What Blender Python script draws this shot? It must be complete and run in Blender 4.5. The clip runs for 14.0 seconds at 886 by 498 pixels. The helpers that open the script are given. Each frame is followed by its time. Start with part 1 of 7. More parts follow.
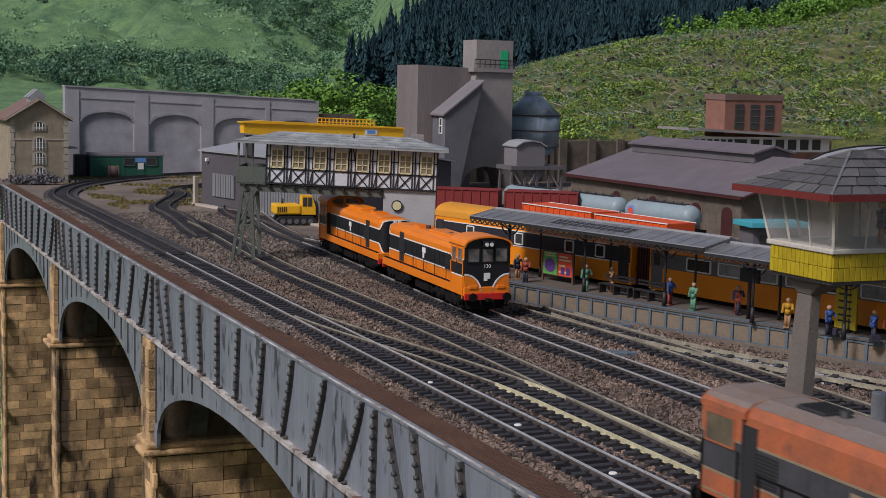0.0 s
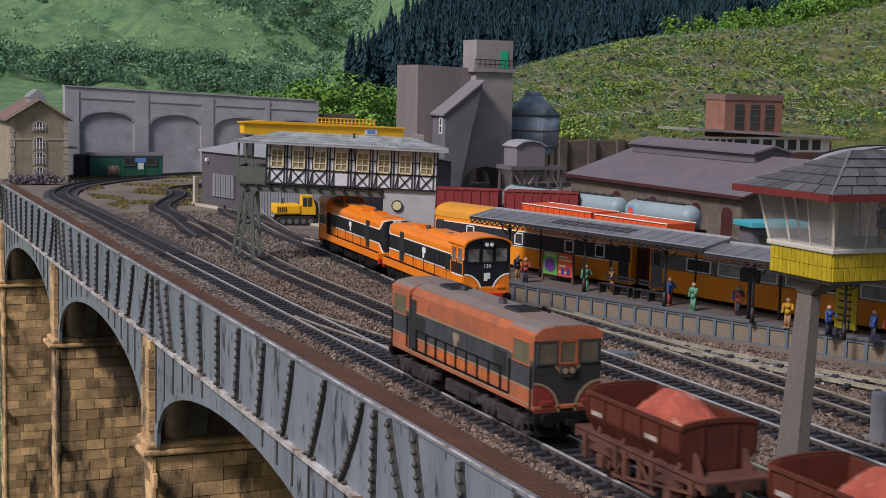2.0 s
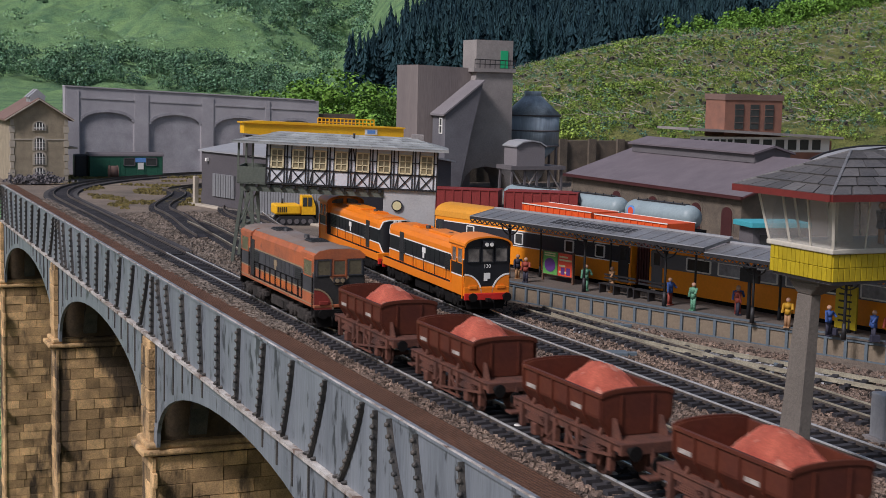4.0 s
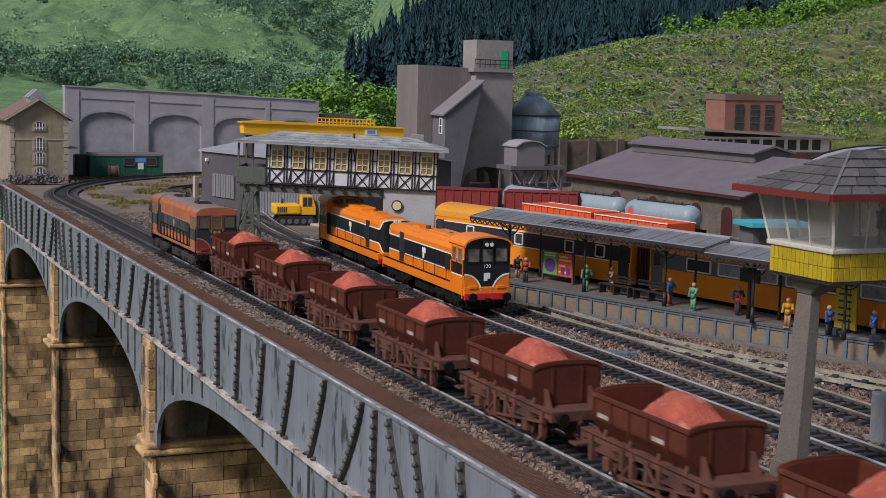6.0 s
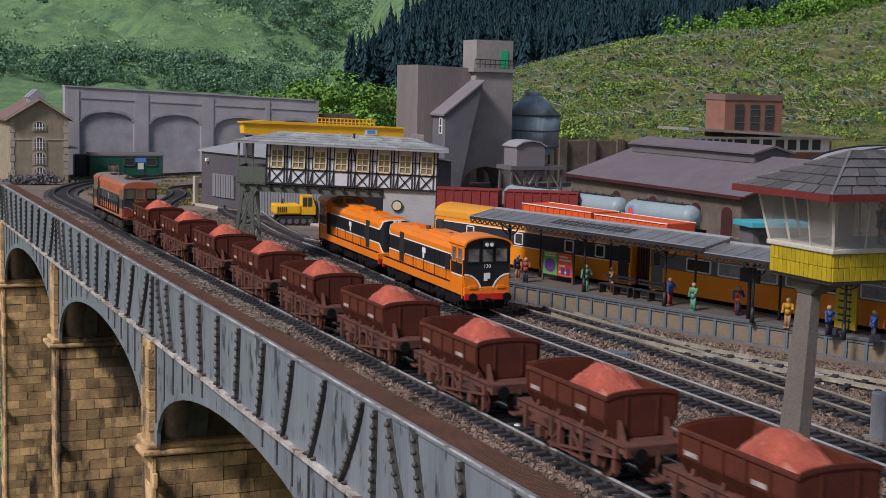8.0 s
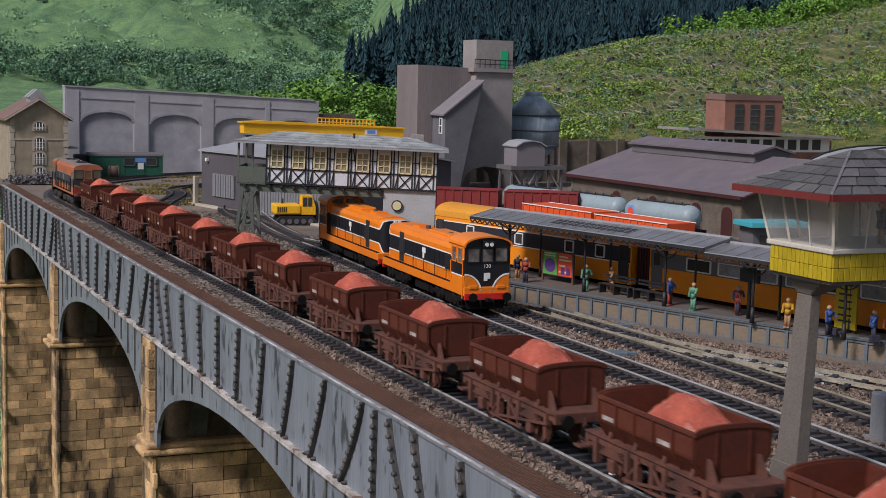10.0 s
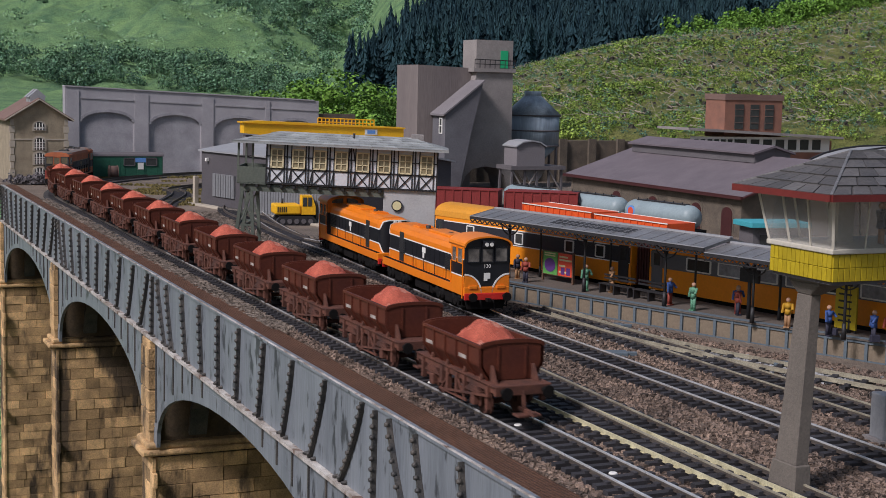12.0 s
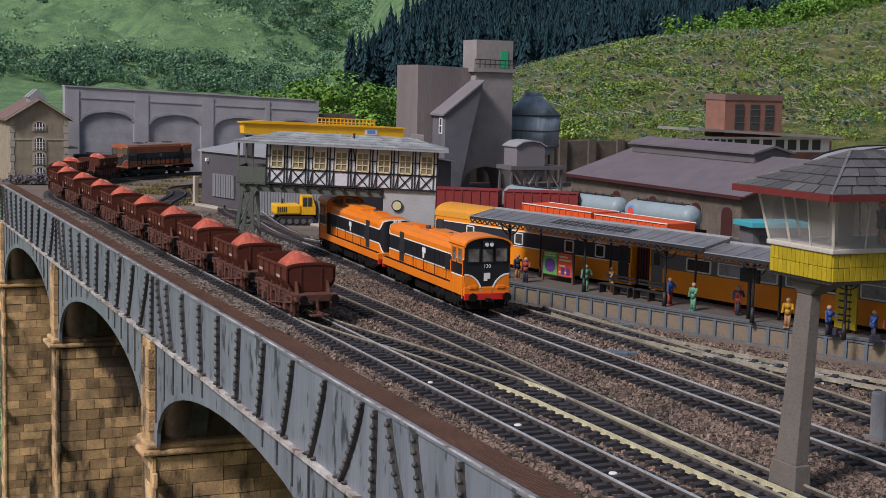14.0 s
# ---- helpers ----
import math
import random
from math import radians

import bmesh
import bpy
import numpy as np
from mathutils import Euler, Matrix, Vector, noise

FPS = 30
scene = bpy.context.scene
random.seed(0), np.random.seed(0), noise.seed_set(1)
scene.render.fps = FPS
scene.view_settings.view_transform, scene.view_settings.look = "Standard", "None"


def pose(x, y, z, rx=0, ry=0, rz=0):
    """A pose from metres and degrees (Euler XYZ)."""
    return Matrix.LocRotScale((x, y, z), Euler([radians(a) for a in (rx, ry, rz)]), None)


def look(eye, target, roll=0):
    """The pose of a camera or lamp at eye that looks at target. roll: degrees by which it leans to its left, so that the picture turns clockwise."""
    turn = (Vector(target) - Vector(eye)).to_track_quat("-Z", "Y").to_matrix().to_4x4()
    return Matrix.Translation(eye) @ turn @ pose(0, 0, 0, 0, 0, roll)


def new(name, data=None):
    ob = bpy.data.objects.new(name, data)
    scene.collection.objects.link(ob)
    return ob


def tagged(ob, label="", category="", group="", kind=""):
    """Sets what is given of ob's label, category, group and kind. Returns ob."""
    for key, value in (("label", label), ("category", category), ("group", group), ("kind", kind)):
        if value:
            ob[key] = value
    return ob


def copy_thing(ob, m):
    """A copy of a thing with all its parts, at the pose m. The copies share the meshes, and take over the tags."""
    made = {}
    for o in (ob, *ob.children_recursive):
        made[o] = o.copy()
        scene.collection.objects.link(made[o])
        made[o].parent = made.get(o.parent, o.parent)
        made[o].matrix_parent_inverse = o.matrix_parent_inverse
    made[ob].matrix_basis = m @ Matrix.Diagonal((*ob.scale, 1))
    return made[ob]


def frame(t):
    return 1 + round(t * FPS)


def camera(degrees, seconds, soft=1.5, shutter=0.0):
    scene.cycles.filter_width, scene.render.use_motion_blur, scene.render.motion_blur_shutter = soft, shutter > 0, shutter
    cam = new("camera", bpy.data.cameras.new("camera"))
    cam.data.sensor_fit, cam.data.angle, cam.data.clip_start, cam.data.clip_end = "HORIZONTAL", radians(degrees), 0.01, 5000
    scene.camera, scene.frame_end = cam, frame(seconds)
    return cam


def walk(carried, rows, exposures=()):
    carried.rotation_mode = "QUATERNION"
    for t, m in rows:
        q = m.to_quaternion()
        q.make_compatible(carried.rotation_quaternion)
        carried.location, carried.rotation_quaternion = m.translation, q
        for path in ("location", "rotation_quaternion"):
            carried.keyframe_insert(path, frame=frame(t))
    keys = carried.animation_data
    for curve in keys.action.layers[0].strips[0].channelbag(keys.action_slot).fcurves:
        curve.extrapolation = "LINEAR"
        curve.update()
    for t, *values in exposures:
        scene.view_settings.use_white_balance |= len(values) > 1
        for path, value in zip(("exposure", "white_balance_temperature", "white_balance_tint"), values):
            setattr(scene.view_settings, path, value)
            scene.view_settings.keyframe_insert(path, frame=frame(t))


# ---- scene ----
# A 1:76 model railway: every length below is in prototype metres and K brings it to the model's true size.
K = 1 / 76.2
EYE = (-20.65 * K, 0.0, 10.65 * K)
YAW, PITCH, ROLL = 23.86, 6.471, 1.323


def heading():
    y, p = radians(YAW), radians(PITCH)
    return Vector((math.sin(y) * math.cos(p), math.cos(y) * math.cos(p), -math.sin(p)))


cam = camera(34.52, 14.0, soft=0.55, shutter=0.5)
STAND = look(EYE, Vector(EYE) + heading(), ROLL)
walk(cam, [(0, STAND), (14, STAND)], [(0, 0.12), (0.3, 0.27), (0.7, 0.33), (14, 0.33)])

# ---- light: a bright, softly clouded sky, sun high from the valley side ----
SUN_FROM = Vector((-0.66, -0.25, 0.69)).normalized()
world = bpy.data.worlds.new("sky")
scene.world = world
world.use_nodes = True
wn = world.node_tree.nodes
sky = wn.new("ShaderNodeTexSky")
sky.sky_type, sky.sun_disc = "NISHITA", False
sky.sun_elevation = math.asin(SUN_FROM.z)
sky.sun_rotation = math.atan2(SUN_FROM.x, SUN_FROM.y)
sky.dust_density, sky.ozone_density = 2.0, 1.0
wn["Background"].inputs["Strength"].default_value = 0.064
world.node_tree.links.new(sky.outputs[0], wn["Background"].inputs["Color"])
sun = new("sun", bpy.data.lights.new("sun", "SUN"))
sun.data.energy, sun.data.angle, sun.data.color = 2.7, radians(12), (1.0, 0.935, 0.985)
sun.matrix_world = look(SUN_FROM * 50, (0, 0, 0))


# ---- materials ----
def material(name, base, rough=0.7, metal=0.0, vary=0.25, grain=1.0, bump=0.3, second=None, blotch=0.15, piece=0.0, spec=0.4,
             streak=False, bump_size=None, world=False, fleck=None, fleck_size=1.0, fleck_from=0.60, fleck_tall=0.25):
    """Two scales of variation: blotch is the large stain's frequency, grain the fine one's, both per prototype metre."""
    m = bpy.data.materials.new(name)
    m.use_nodes = True
    n, l = m.node_tree.nodes, m.node_tree.links
    b = n["Principled BSDF"]
    b.inputs["Roughness"].default_value, b.inputs["Metallic"].default_value = rough, metal
    b.inputs["Specular IOR Level"].default_value = spec
    tc = n.new("ShaderNodeTexCoord")
    mp = n.new("ShaderNodeMapping")
    mp.inputs["Scale"].default_value = (1 / K, 1 / K, (0.12 if streak else 1) / K)
    here = n.new("ShaderNodeNewGeometry").outputs["Position"] if world else tc.outputs["Object"]
    l.new(here, mp.inputs["Vector"])
    big, fine = n.new("ShaderNodeTexNoise"), n.new("ShaderNodeTexNoise")
    for t, s, d in ((big, blotch, 4), (fine, grain * 4, 3)):
        t.inputs["Scale"].default_value, t.inputs["Detail"].default_value = s * 2.0, d
        t.inputs["Roughness"].default_value = 0.62
        l.new(mp.outputs[0], t.inputs["Vector"])
    ramp = n.new("ShaderNodeMapRange")
    ramp.inputs["From Min"].default_value, ramp.inputs["From Max"].default_value = 0.32, 0.68
    l.new(big.outputs["Fac"], ramp.inputs["Value"])
    c2 = second or tuple(v * (1 - vary) for v in base)
    mix = n.new("ShaderNodeMix")
    mix.data_type = "RGBA"
    mix.inputs[6].default_value, mix.inputs[7].default_value = (*base, 1), (*c2, 1)
    l.new(ramp.outputs[0], mix.inputs[0])
    colour = mix.outputs[2]
    if fleck:
        m2, t2, r4, x2 = n.new("ShaderNodeMapping"), n.new("ShaderNodeTexNoise"), n.new("ShaderNodeMapRange"), n.new("ShaderNodeMix")
        m2.inputs["Scale"].default_value = (fleck_size / K, fleck_size / K, fleck_size * fleck_tall / K)
        m2.inputs["Location"].default_value = (3.1, 7.7, 1.3)
        t2.inputs["Scale"].default_value, t2.inputs["Detail"].default_value, t2.inputs["Roughness"].default_value = 1.0, 5, 0.6
        r4.inputs["From Min"].default_value, r4.inputs["From Max"].default_value = fleck_from, fleck_from + 0.07
        r4.inputs["To Max"].default_value = 0.85
        x2.data_type = "RGBA"
        x2.inputs[7].default_value = (*fleck, 1)
        l.new(here, m2.inputs["Vector"])
        l.new(m2.outputs[0], t2.inputs["Vector"])
        l.new(t2.outputs["Fac"], r4.inputs["Value"])
        l.new(r4.outputs[0], x2.inputs[0])
        l.new(colour, x2.inputs[6])
        colour = x2.outputs[2]
    hsv = n.new("ShaderNodeHueSaturation")
    r2 = n.new("ShaderNodeMapRange")
    r2.inputs["From Min"].default_value, r2.inputs["From Max"].default_value = 0.25, 0.75
    r2.inputs["To Min"].default_value, r2.inputs["To Max"].default_value = 1 - vary, 1 + vary
    l.new(fine.outputs["Fac"], r2.inputs["Value"])
    out = r2.outputs[0]
    if piece:
        info = n.new("ShaderNodeObjectInfo")
        geo = n.new("ShaderNodeNewGeometry")
        add, frac = n.new("ShaderNodeMath"), n.new("ShaderNodeMath")
        frac.operation = "FRACT"
        l.new(info.outputs["Random"], add.inputs[0])
        l.new(geo.outputs["Random Per Island"], add.inputs[1])
        l.new(add.outputs[0], frac.inputs[0])
        r3 = n.new("ShaderNodeMapRange")
        r3.inputs["To Min"].default_value, r3.inputs["To Max"].default_value = 1 - piece, 1 + piece
        l.new(frac.outputs[0], r3.inputs["Value"])
        mul = n.new("ShaderNodeMath")
        mul.operation = "MULTIPLY"
        l.new(out, mul.inputs[0])
        l.new(r3.outputs[0], mul.inputs[1])
        out = mul.outputs[0]
    l.new(out, hsv.inputs["Value"])
    l.new(colour, hsv.inputs["Color"])
    l.new(hsv.outputs[0], b.inputs["Base Color"])
    rr = n.new("ShaderNodeMapRange")
    rr.inputs["To Min"].default_value, rr.inputs["To Max"].default_value = max(rough - 0.12, 0.03), min(rough + 0.12, 1)
    l.new(big.outputs["Fac"], rr.inputs["Value"])
    l.new(rr.outputs[0], b.inputs["Roughness"])
    if bump:
        bp = n.new("ShaderNodeBump")
        bp.inputs["Strength"].default_value = bump
        bp.inputs["Distance"].default_value = (bump_size or 0.06) * K
        l.new(fine.outputs["Fac"], bp.inputs["Height"])
        l.new(bp.outputs[0], b.inputs["Normal"])
    return m


def glass_material(name, tint=(0.8, 0.83, 0.83), gloss=0.07, haze=0.0):
    """Clear sheet: mostly see-through, a little mirror, and dust as a thin white haze."""
    m = bpy.data.materials.new(name)
    m.use_nodes = True
    n, l = m.node_tree.nodes, m.node_tree.links
    n.remove(n["Principled BSDF"])
    tr, gl, df, mix, dust = (n.new("ShaderNodeBsdfTransparent"), n.new("ShaderNodeBsdfGlossy"), n.new("ShaderNodeBsdfDiffuse"),
                             n.new("ShaderNodeMixShader"), n.new("ShaderNodeMixShader"))
    tr.inputs[0].default_value = (*tint, 1)
    df.inputs[0].default_value = (0.62, 0.60, 0.58, 1)
    gl.inputs["Roughness"].default_value = 0.08
    mix.inputs[0].default_value, dust.inputs[0].default_value = gloss, haze
    l.new(tr.outputs[0], mix.inputs[1])
    l.new(gl.outputs[0], mix.inputs[2])
    l.new(mix.outputs[0], dust.inputs[1])
    l.new(df.outputs[0], dust.inputs[2])
    l.new(dust.outputs[0], n["Material Output"].inputs[0])
    return m


M = {
    "ballast": material("ballast", (0.245, 0.176, 0.134), 0.95, vary=0.35, grain=4, bump=0.8, second=(0.138, 0.103, 0.084), blotch=0.25, piece=0.75),
    "yard": material("yard ground", (0.27, 0.212, 0.165), 0.95, vary=0.4, grain=3, bump=0.9, second=(0.14, 0.117, 0.098), blotch=0.1, bump_size=0.12),
    "track_bed": material("dark cinder", (0.075, 0.07, 0.07), 0.95, vary=0.35, grain=4, bump=0.8, blotch=0.2),
    "walkway": material("brown walkway", (0.175, 0.084, 0.049), 0.9, vary=0.28, grain=4, bump=0.9, blotch=0.3, bump_size=0.1),
    "sleeper": material("sleeper", (0.040, 0.038, 0.043), 0.7, vary=0.3, grain=3, bump=0.4, piece=0.3, world=True),
    "rail": material("rail steel", (0.15, 0.13, 0.115), 0.5, 0.4, vary=0.3, grain=1, bump=0.1, second=(0.085, 0.068, 0.058)),
    # Pale base stands in for sky mirrored along the polished steel.
    "rail_top": material("polished railhead with pale sky sheen", (0.86, 0.86, 0.86), 0.25, 0.55, vary=0.12, grain=1, bump=0.03, second=(0.62, 0.60, 0.58), blotch=0.3),
    # Pale and cream rail tones, each mottled with a darker second colour.
    "rail_pale": material("pale rail", (0.49, 0.45, 0.34), 0.45, 0.3, vary=0.35, grain=2, bump=0.1, second=(0.24, 0.21, 0.16), blotch=0.5),
    "rail_cream": material("cream rail", (0.68, 0.63, 0.42), 0.45, 0.1, vary=0.25, grain=2, bump=0.1, second=(0.40, 0.36, 0.22), blotch=0.7),
    "girder": material("blue-grey painted iron", (0.20, 0.222, 0.25), 0.45, vary=0.16, grain=1.0, bump=0.2, second=(0.135, 0.152, 0.174), blotch=0.45, streak=True, fleck=(0.03, 0.033, 0.04), fleck_size=1.5, fleck_from=0.565, fleck_tall=0.4),
    "rib": material("black iron rib", (0.035, 0.037, 0.04), 0.6, vary=0.4, grain=2, bump=0.3, second=(0.09, 0.08, 0.07), blotch=0.6),
    "coping": material("worn pale edge", (0.56, 0.54, 0.51), 0.8, vary=0.4, grain=2, bump=0.4, second=(0.20, 0.165, 0.14), blotch=0.5, fleck=(0.10, 0.05, 0.03), fleck_size=1.2, fleck_from=0.56, fleck_tall=1.0),
    "stone": material("weathered sandstone", (0.64, 0.415, 0.20), 0.92, vary=0.35, grain=1.2, bump=0.8, second=(0.27, 0.178, 0.092), blotch=0.3, piece=0.42, bump_size=0.12, world=True, fleck=(0.028, 0.023, 0.020), fleck_size=0.3, fleck_from=0.52, fleck_tall=0.3),
    # Upper pier stone: the deck's shadow is mixed into this darker colour.
    "stone_shaded": material("sandstone darkened for deck shade", (0.15, 0.105, 0.06), 0.95, vary=0.3, grain=1.2, bump=0.6, second=(0.08, 0.06, 0.04), blotch=0.3),
    "window": material("dark window glass", (0.05, 0.055, 0.055), 0.12, vary=0.2, grain=0.5, bump=0.0, spec=0.6),
    "cab_glass": material("hazy cab window", (0.20, 0.185, 0.165), 0.15, vary=0.3, grain=0.6, bump=0.0, second=(0.09, 0.08, 0.075), blotch=0.9, spec=0.6),
    # Paler glass tone for most of the wide coach windows.
    "pale_glass": material("pale coach window glass", (0.36, 0.37, 0.40), 0.2, vary=0.2, grain=0.6, bump=0.0, second=(0.22, 0.22, 0.24), blotch=0.8, spec=0.6),
    "poster_frame": material("brown poster board", (0.13, 0.075, 0.05), 0.7, vary=0.2, bump=0.1),
    "cream_glass": material("dusty cab window", (0.14, 0.118, 0.075), 0.3, vary=0.2, grain=1, bump=0.0, second=(0.085, 0.072, 0.05), blotch=0.8),
    "old_red": material("dusty faded red", (0.22, 0.03, 0.022), 0.7, vary=0.15, grain=1, bump=0.1),
    "old_line": material("faded cream lining", (0.27, 0.2, 0.125), 0.8, vary=0.2, grain=1, bump=0.05),
    "grille": material("dark grille", (0.03, 0.03, 0.032), 0.6, vary=0.3, grain=2, bump=0.2),
    "lamp_lens": material("lamp lens", (0.7, 0.7, 0.65), 0.15, vary=0.05, bump=0.0),
    "mortar": material("dark joint", (0.07, 0.055, 0.04), 0.95, vary=0.3, grain=2, bump=0.5),
    "concrete": material("grey concrete", (0.30, 0.275, 0.26), 0.9, vary=0.16, grain=1, bump=0.35, second=(0.20, 0.182, 0.178), blotch=0.14),
    "works_block": material("brown-grey stained concrete", (0.205, 0.175, 0.165), 0.9, vary=0.14, grain=1, bump=0.3, second=(0.15, 0.128, 0.125), blotch=0.14, streak=True),
    "works_cladding": material("blue-grey cladding", (0.135, 0.135, 0.15), 0.85, vary=0.14, grain=1, bump=0.25, second=(0.105, 0.102, 0.115), blotch=0.2),
    "grey_wall": material("grey rendered wall", (0.40, 0.385, 0.405), 0.92, vary=0.1, grain=1, bump=0.3, second=(0.29, 0.28, 0.30), blotch=0.12),
    "orange": material("glossy orange paint", (0.80, 0.22, 0.012), 0.35, vary=0.06, grain=0.6, bump=0.04, second=(0.72, 0.18, 0.01), spec=0.5),
    "black": material("black paint", (0.013, 0.014, 0.018), 0.35, vary=0.2, grain=0.7, bump=0.04, spec=0.5),
    "white": material("white paint", (0.75, 0.74, 0.70), 0.5, vary=0.06, grain=1, bump=0.05),
    "red": material("red paint", (0.55, 0.025, 0.02), 0.4, vary=0.1, grain=1, bump=0.05),
    "under": material("black running gear", (0.011, 0.010, 0.010), 0.8, vary=0.4, grain=2, bump=0.3, spec=0.12),
    "old_orange": material("dusty faded orange", (0.43, 0.115, 0.042), 0.75, vary=0.14, grain=1.2, bump=0.12, second=(0.25, 0.088, 0.046), blotch=0.35, fleck=(0.13, 0.065, 0.045), fleck_size=1.1, fleck_from=0.62, fleck_tall=0.5),
    "old_black": material("dusty faded black", (0.055, 0.055, 0.062), 0.75, vary=0.2, grain=1.2, bump=0.12, second=(0.035, 0.035, 0.038), blotch=0.4),
    "old_roof": material("dust-grey roof", (0.185, 0.17, 0.165), 0.8, vary=0.15, grain=1, bump=0.12, second=(0.19, 0.125, 0.09), blotch=0.25),
    "old_gear": material("dusty running gear", (0.055, 0.047, 0.043), 0.85, vary=0.45, grain=2, bump=0.4, second=(0.022, 0.020, 0.019), blotch=0.8, spec=0.2),
    "wagon": material("red oxide wagon paint", (0.106, 0.030, 0.0165), 0.55, vary=0.16, grain=1, bump=0.12, second=(0.076, 0.022, 0.016), blotch=0.4, spec=0.2, fleck=(0.17, 0.07, 0.045), fleck_size=0.9, fleck_from=0.64, fleck_tall=0.5),
    "wagon_gear": material("rust-brown running gear", (0.135, 0.050, 0.032), 0.85, vary=0.3, grain=2, bump=0.3, second=(0.055, 0.024, 0.019), blotch=0.6),
    "ore": material("pink-red mineral ore", (0.90, 0.225, 0.14), 0.95, vary=0.35, grain=6, bump=1.0, second=(0.62, 0.125, 0.08), blotch=0.8, bump_size=0.12, fleck=(0.95, 0.42, 0.30), fleck_size=1.6, fleck_from=0.56, fleck_tall=1.0),
    "slate": material("grey slate", (0.105, 0.098, 0.094), 0.6, vary=0.25, grain=1.2, bump=0.3, second=(0.075, 0.074, 0.077), blotch=0.4, piece=0.3),
    # Darker patches stand for the slope's relief shading; the added blue is haze.
    "grass_hill": material("hill grass with relief shade and haze", (0.30, 0.50, 0.20), 0.95, vary=0.5, grain=0.12, bump=1.0, second=(0.125, 0.26, 0.13), blotch=0.03, bump_size=5.0),
    "cleared": material("felled hillside scrub", (0.31, 0.31, 0.085), 0.95, vary=0.55, grain=0.4, bump=1.0, second=(0.09, 0.13, 0.03), blotch=0.07, bump_size=1.5),
    # Needle colour holds the wood's shadow and the blue haze of distance.
    "conifer": material("conifer needles in painted blue shade", (0.014, 0.034, 0.046), 0.95, vary=0.45, grain=0.6, bump=0.3, second=(0.024, 0.052, 0.060), piece=0.45, blotch=0.03, spec=0.1),
    "leaf": material("broadleaf foliage", (0.15, 0.29, 0.035), 0.75, vary=0.35, grain=0.8, bump=0.1, second=(0.07, 0.16, 0.025), piece=0.55, blotch=0.2),
    "bark": material("bark", (0.09, 0.07, 0.05), 0.95, vary=0.4, grain=2, bump=0.8),
    "house_stone": material("house rubble stone", (0.34, 0.285, 0.20), 0.92, vary=0.35, grain=2, bump=0.5, second=(0.235, 0.195, 0.14), blotch=0.5),
    "shed_stone": material("dark soot-stained stone", (0.15, 0.12, 0.09), 0.92, vary=0.35, grain=2, bump=0.6, second=(0.09, 0.075, 0.06), blotch=0.4),
    "bracken": material("bracken and rough grass", (0.33, 0.50, 0.28), 0.9, vary=0.3, grain=0.5, bump=0.1, second=(0.13, 0.25, 0.145), piece=0.4, blotch=0.03),
    "grey_dark": material("purple-grey weathered boards", (0.19, 0.175, 0.185), 0.9, vary=0.15, grain=1, bump=0.3),
    "patch": material("pale lettering patch", (0.42, 0.38, 0.35), 0.7, vary=0.3, grain=4, bump=0.0, second=(0.24, 0.2, 0.18), blotch=1.5),
    # Dusty far ballast, its colour lightened for the stronger light at the back.
    "ballast_far_lit": material("pale dusty ballast", (0.235, 0.19, 0.155), 0.95, vary=0.35, grain=4, bump=0.8, second=(0.14, 0.115, 0.095), blotch=0.2, piece=0.5),
    "shed_dark": material("dark purple-grey cladding", (0.085, 0.078, 0.086), 0.85, vary=0.15, grain=1, bump=0.2),
    "shutter": material("dull corrugated sheet", (0.20, 0.205, 0.215), 0.7, 0.1, vary=0.15, grain=1, bump=0.15),
    # Unseen floor, given a brown that bounces warm light onto the piers.
    "valley": material("unseen valley floor browned for bounce", (0.26, 0.21, 0.12), 0.95, vary=0.4, grain=0.5, bump=1.0, second=(0.16, 0.15, 0.07), blotch=0.03, bump_size=2.0),
    "old_panel": material("brighter orange door", (0.52, 0.14, 0.026), 0.65, vary=0.14, grain=1.2, bump=0.1, second=(0.36, 0.1, 0.03), blotch=0.6),
    "pale_dust": material("pale dusty stone", (0.36, 0.36, 0.37), 0.95, vary=0.3, grain=3, bump=0.5, piece=0.4),
    # Dirty black paint, made darker still for the shaded front.
    "old_nose": material("sooty black nose with added shade", (0.02, 0.019, 0.02), 0.7, vary=0.25, grain=1.2, bump=0.1, second=(0.032, 0.029, 0.027), blotch=0.6),
    "brown_roof": material("brown tiles", (0.19, 0.12, 0.10), 0.85, vary=0.2, grain=2, bump=0.4),
    "trim": material("pale stone trim", (0.42, 0.37, 0.30), 0.85, vary=0.15, grain=2, bump=0.2),
    "arch_wall": material("recessed grey stonework", (0.39, 0.38, 0.405), 0.92, vary=0.2, grain=1.4, bump=0.5, second=(0.25, 0.243, 0.262), blotch=0.2),
    "green_hut": material("dark green planking", (0.022, 0.115, 0.07), 0.6, vary=0.2, grain=1, bump=0.2),
    "blue_paper": material("blue notice", (0.12, 0.28, 0.62), 0.6, vary=0.1, bump=0.0),
    "dark_shed": material("dark grey shed cladding", (0.125, 0.115, 0.122), 0.85, vary=0.15, grain=1, bump=0.25),
    "zinc": material("pale zinc sheet", (0.33, 0.335, 0.35), 0.6, 0.2, vary=0.12, grain=0.8, bump=0.15),
    "yellow": material("yellow plant paint", (0.85, 0.47, 0.015), 0.5, vary=0.1, grain=0.8, bump=0.06, second=(0.72, 0.36, 0.012)),
    "steel_green": material("grey-green steel", (0.10, 0.115, 0.095), 0.6, vary=0.2, grain=1, bump=0.15),
    "timber": material("black timber", (0.02, 0.02, 0.022), 0.7, vary=0.3, grain=1, bump=0.2),
    "plaster": material("pale plaster", (0.62, 0.63, 0.66), 0.9, vary=0.08, grain=1, bump=0.2, second=(0.52, 0.53, 0.56)),
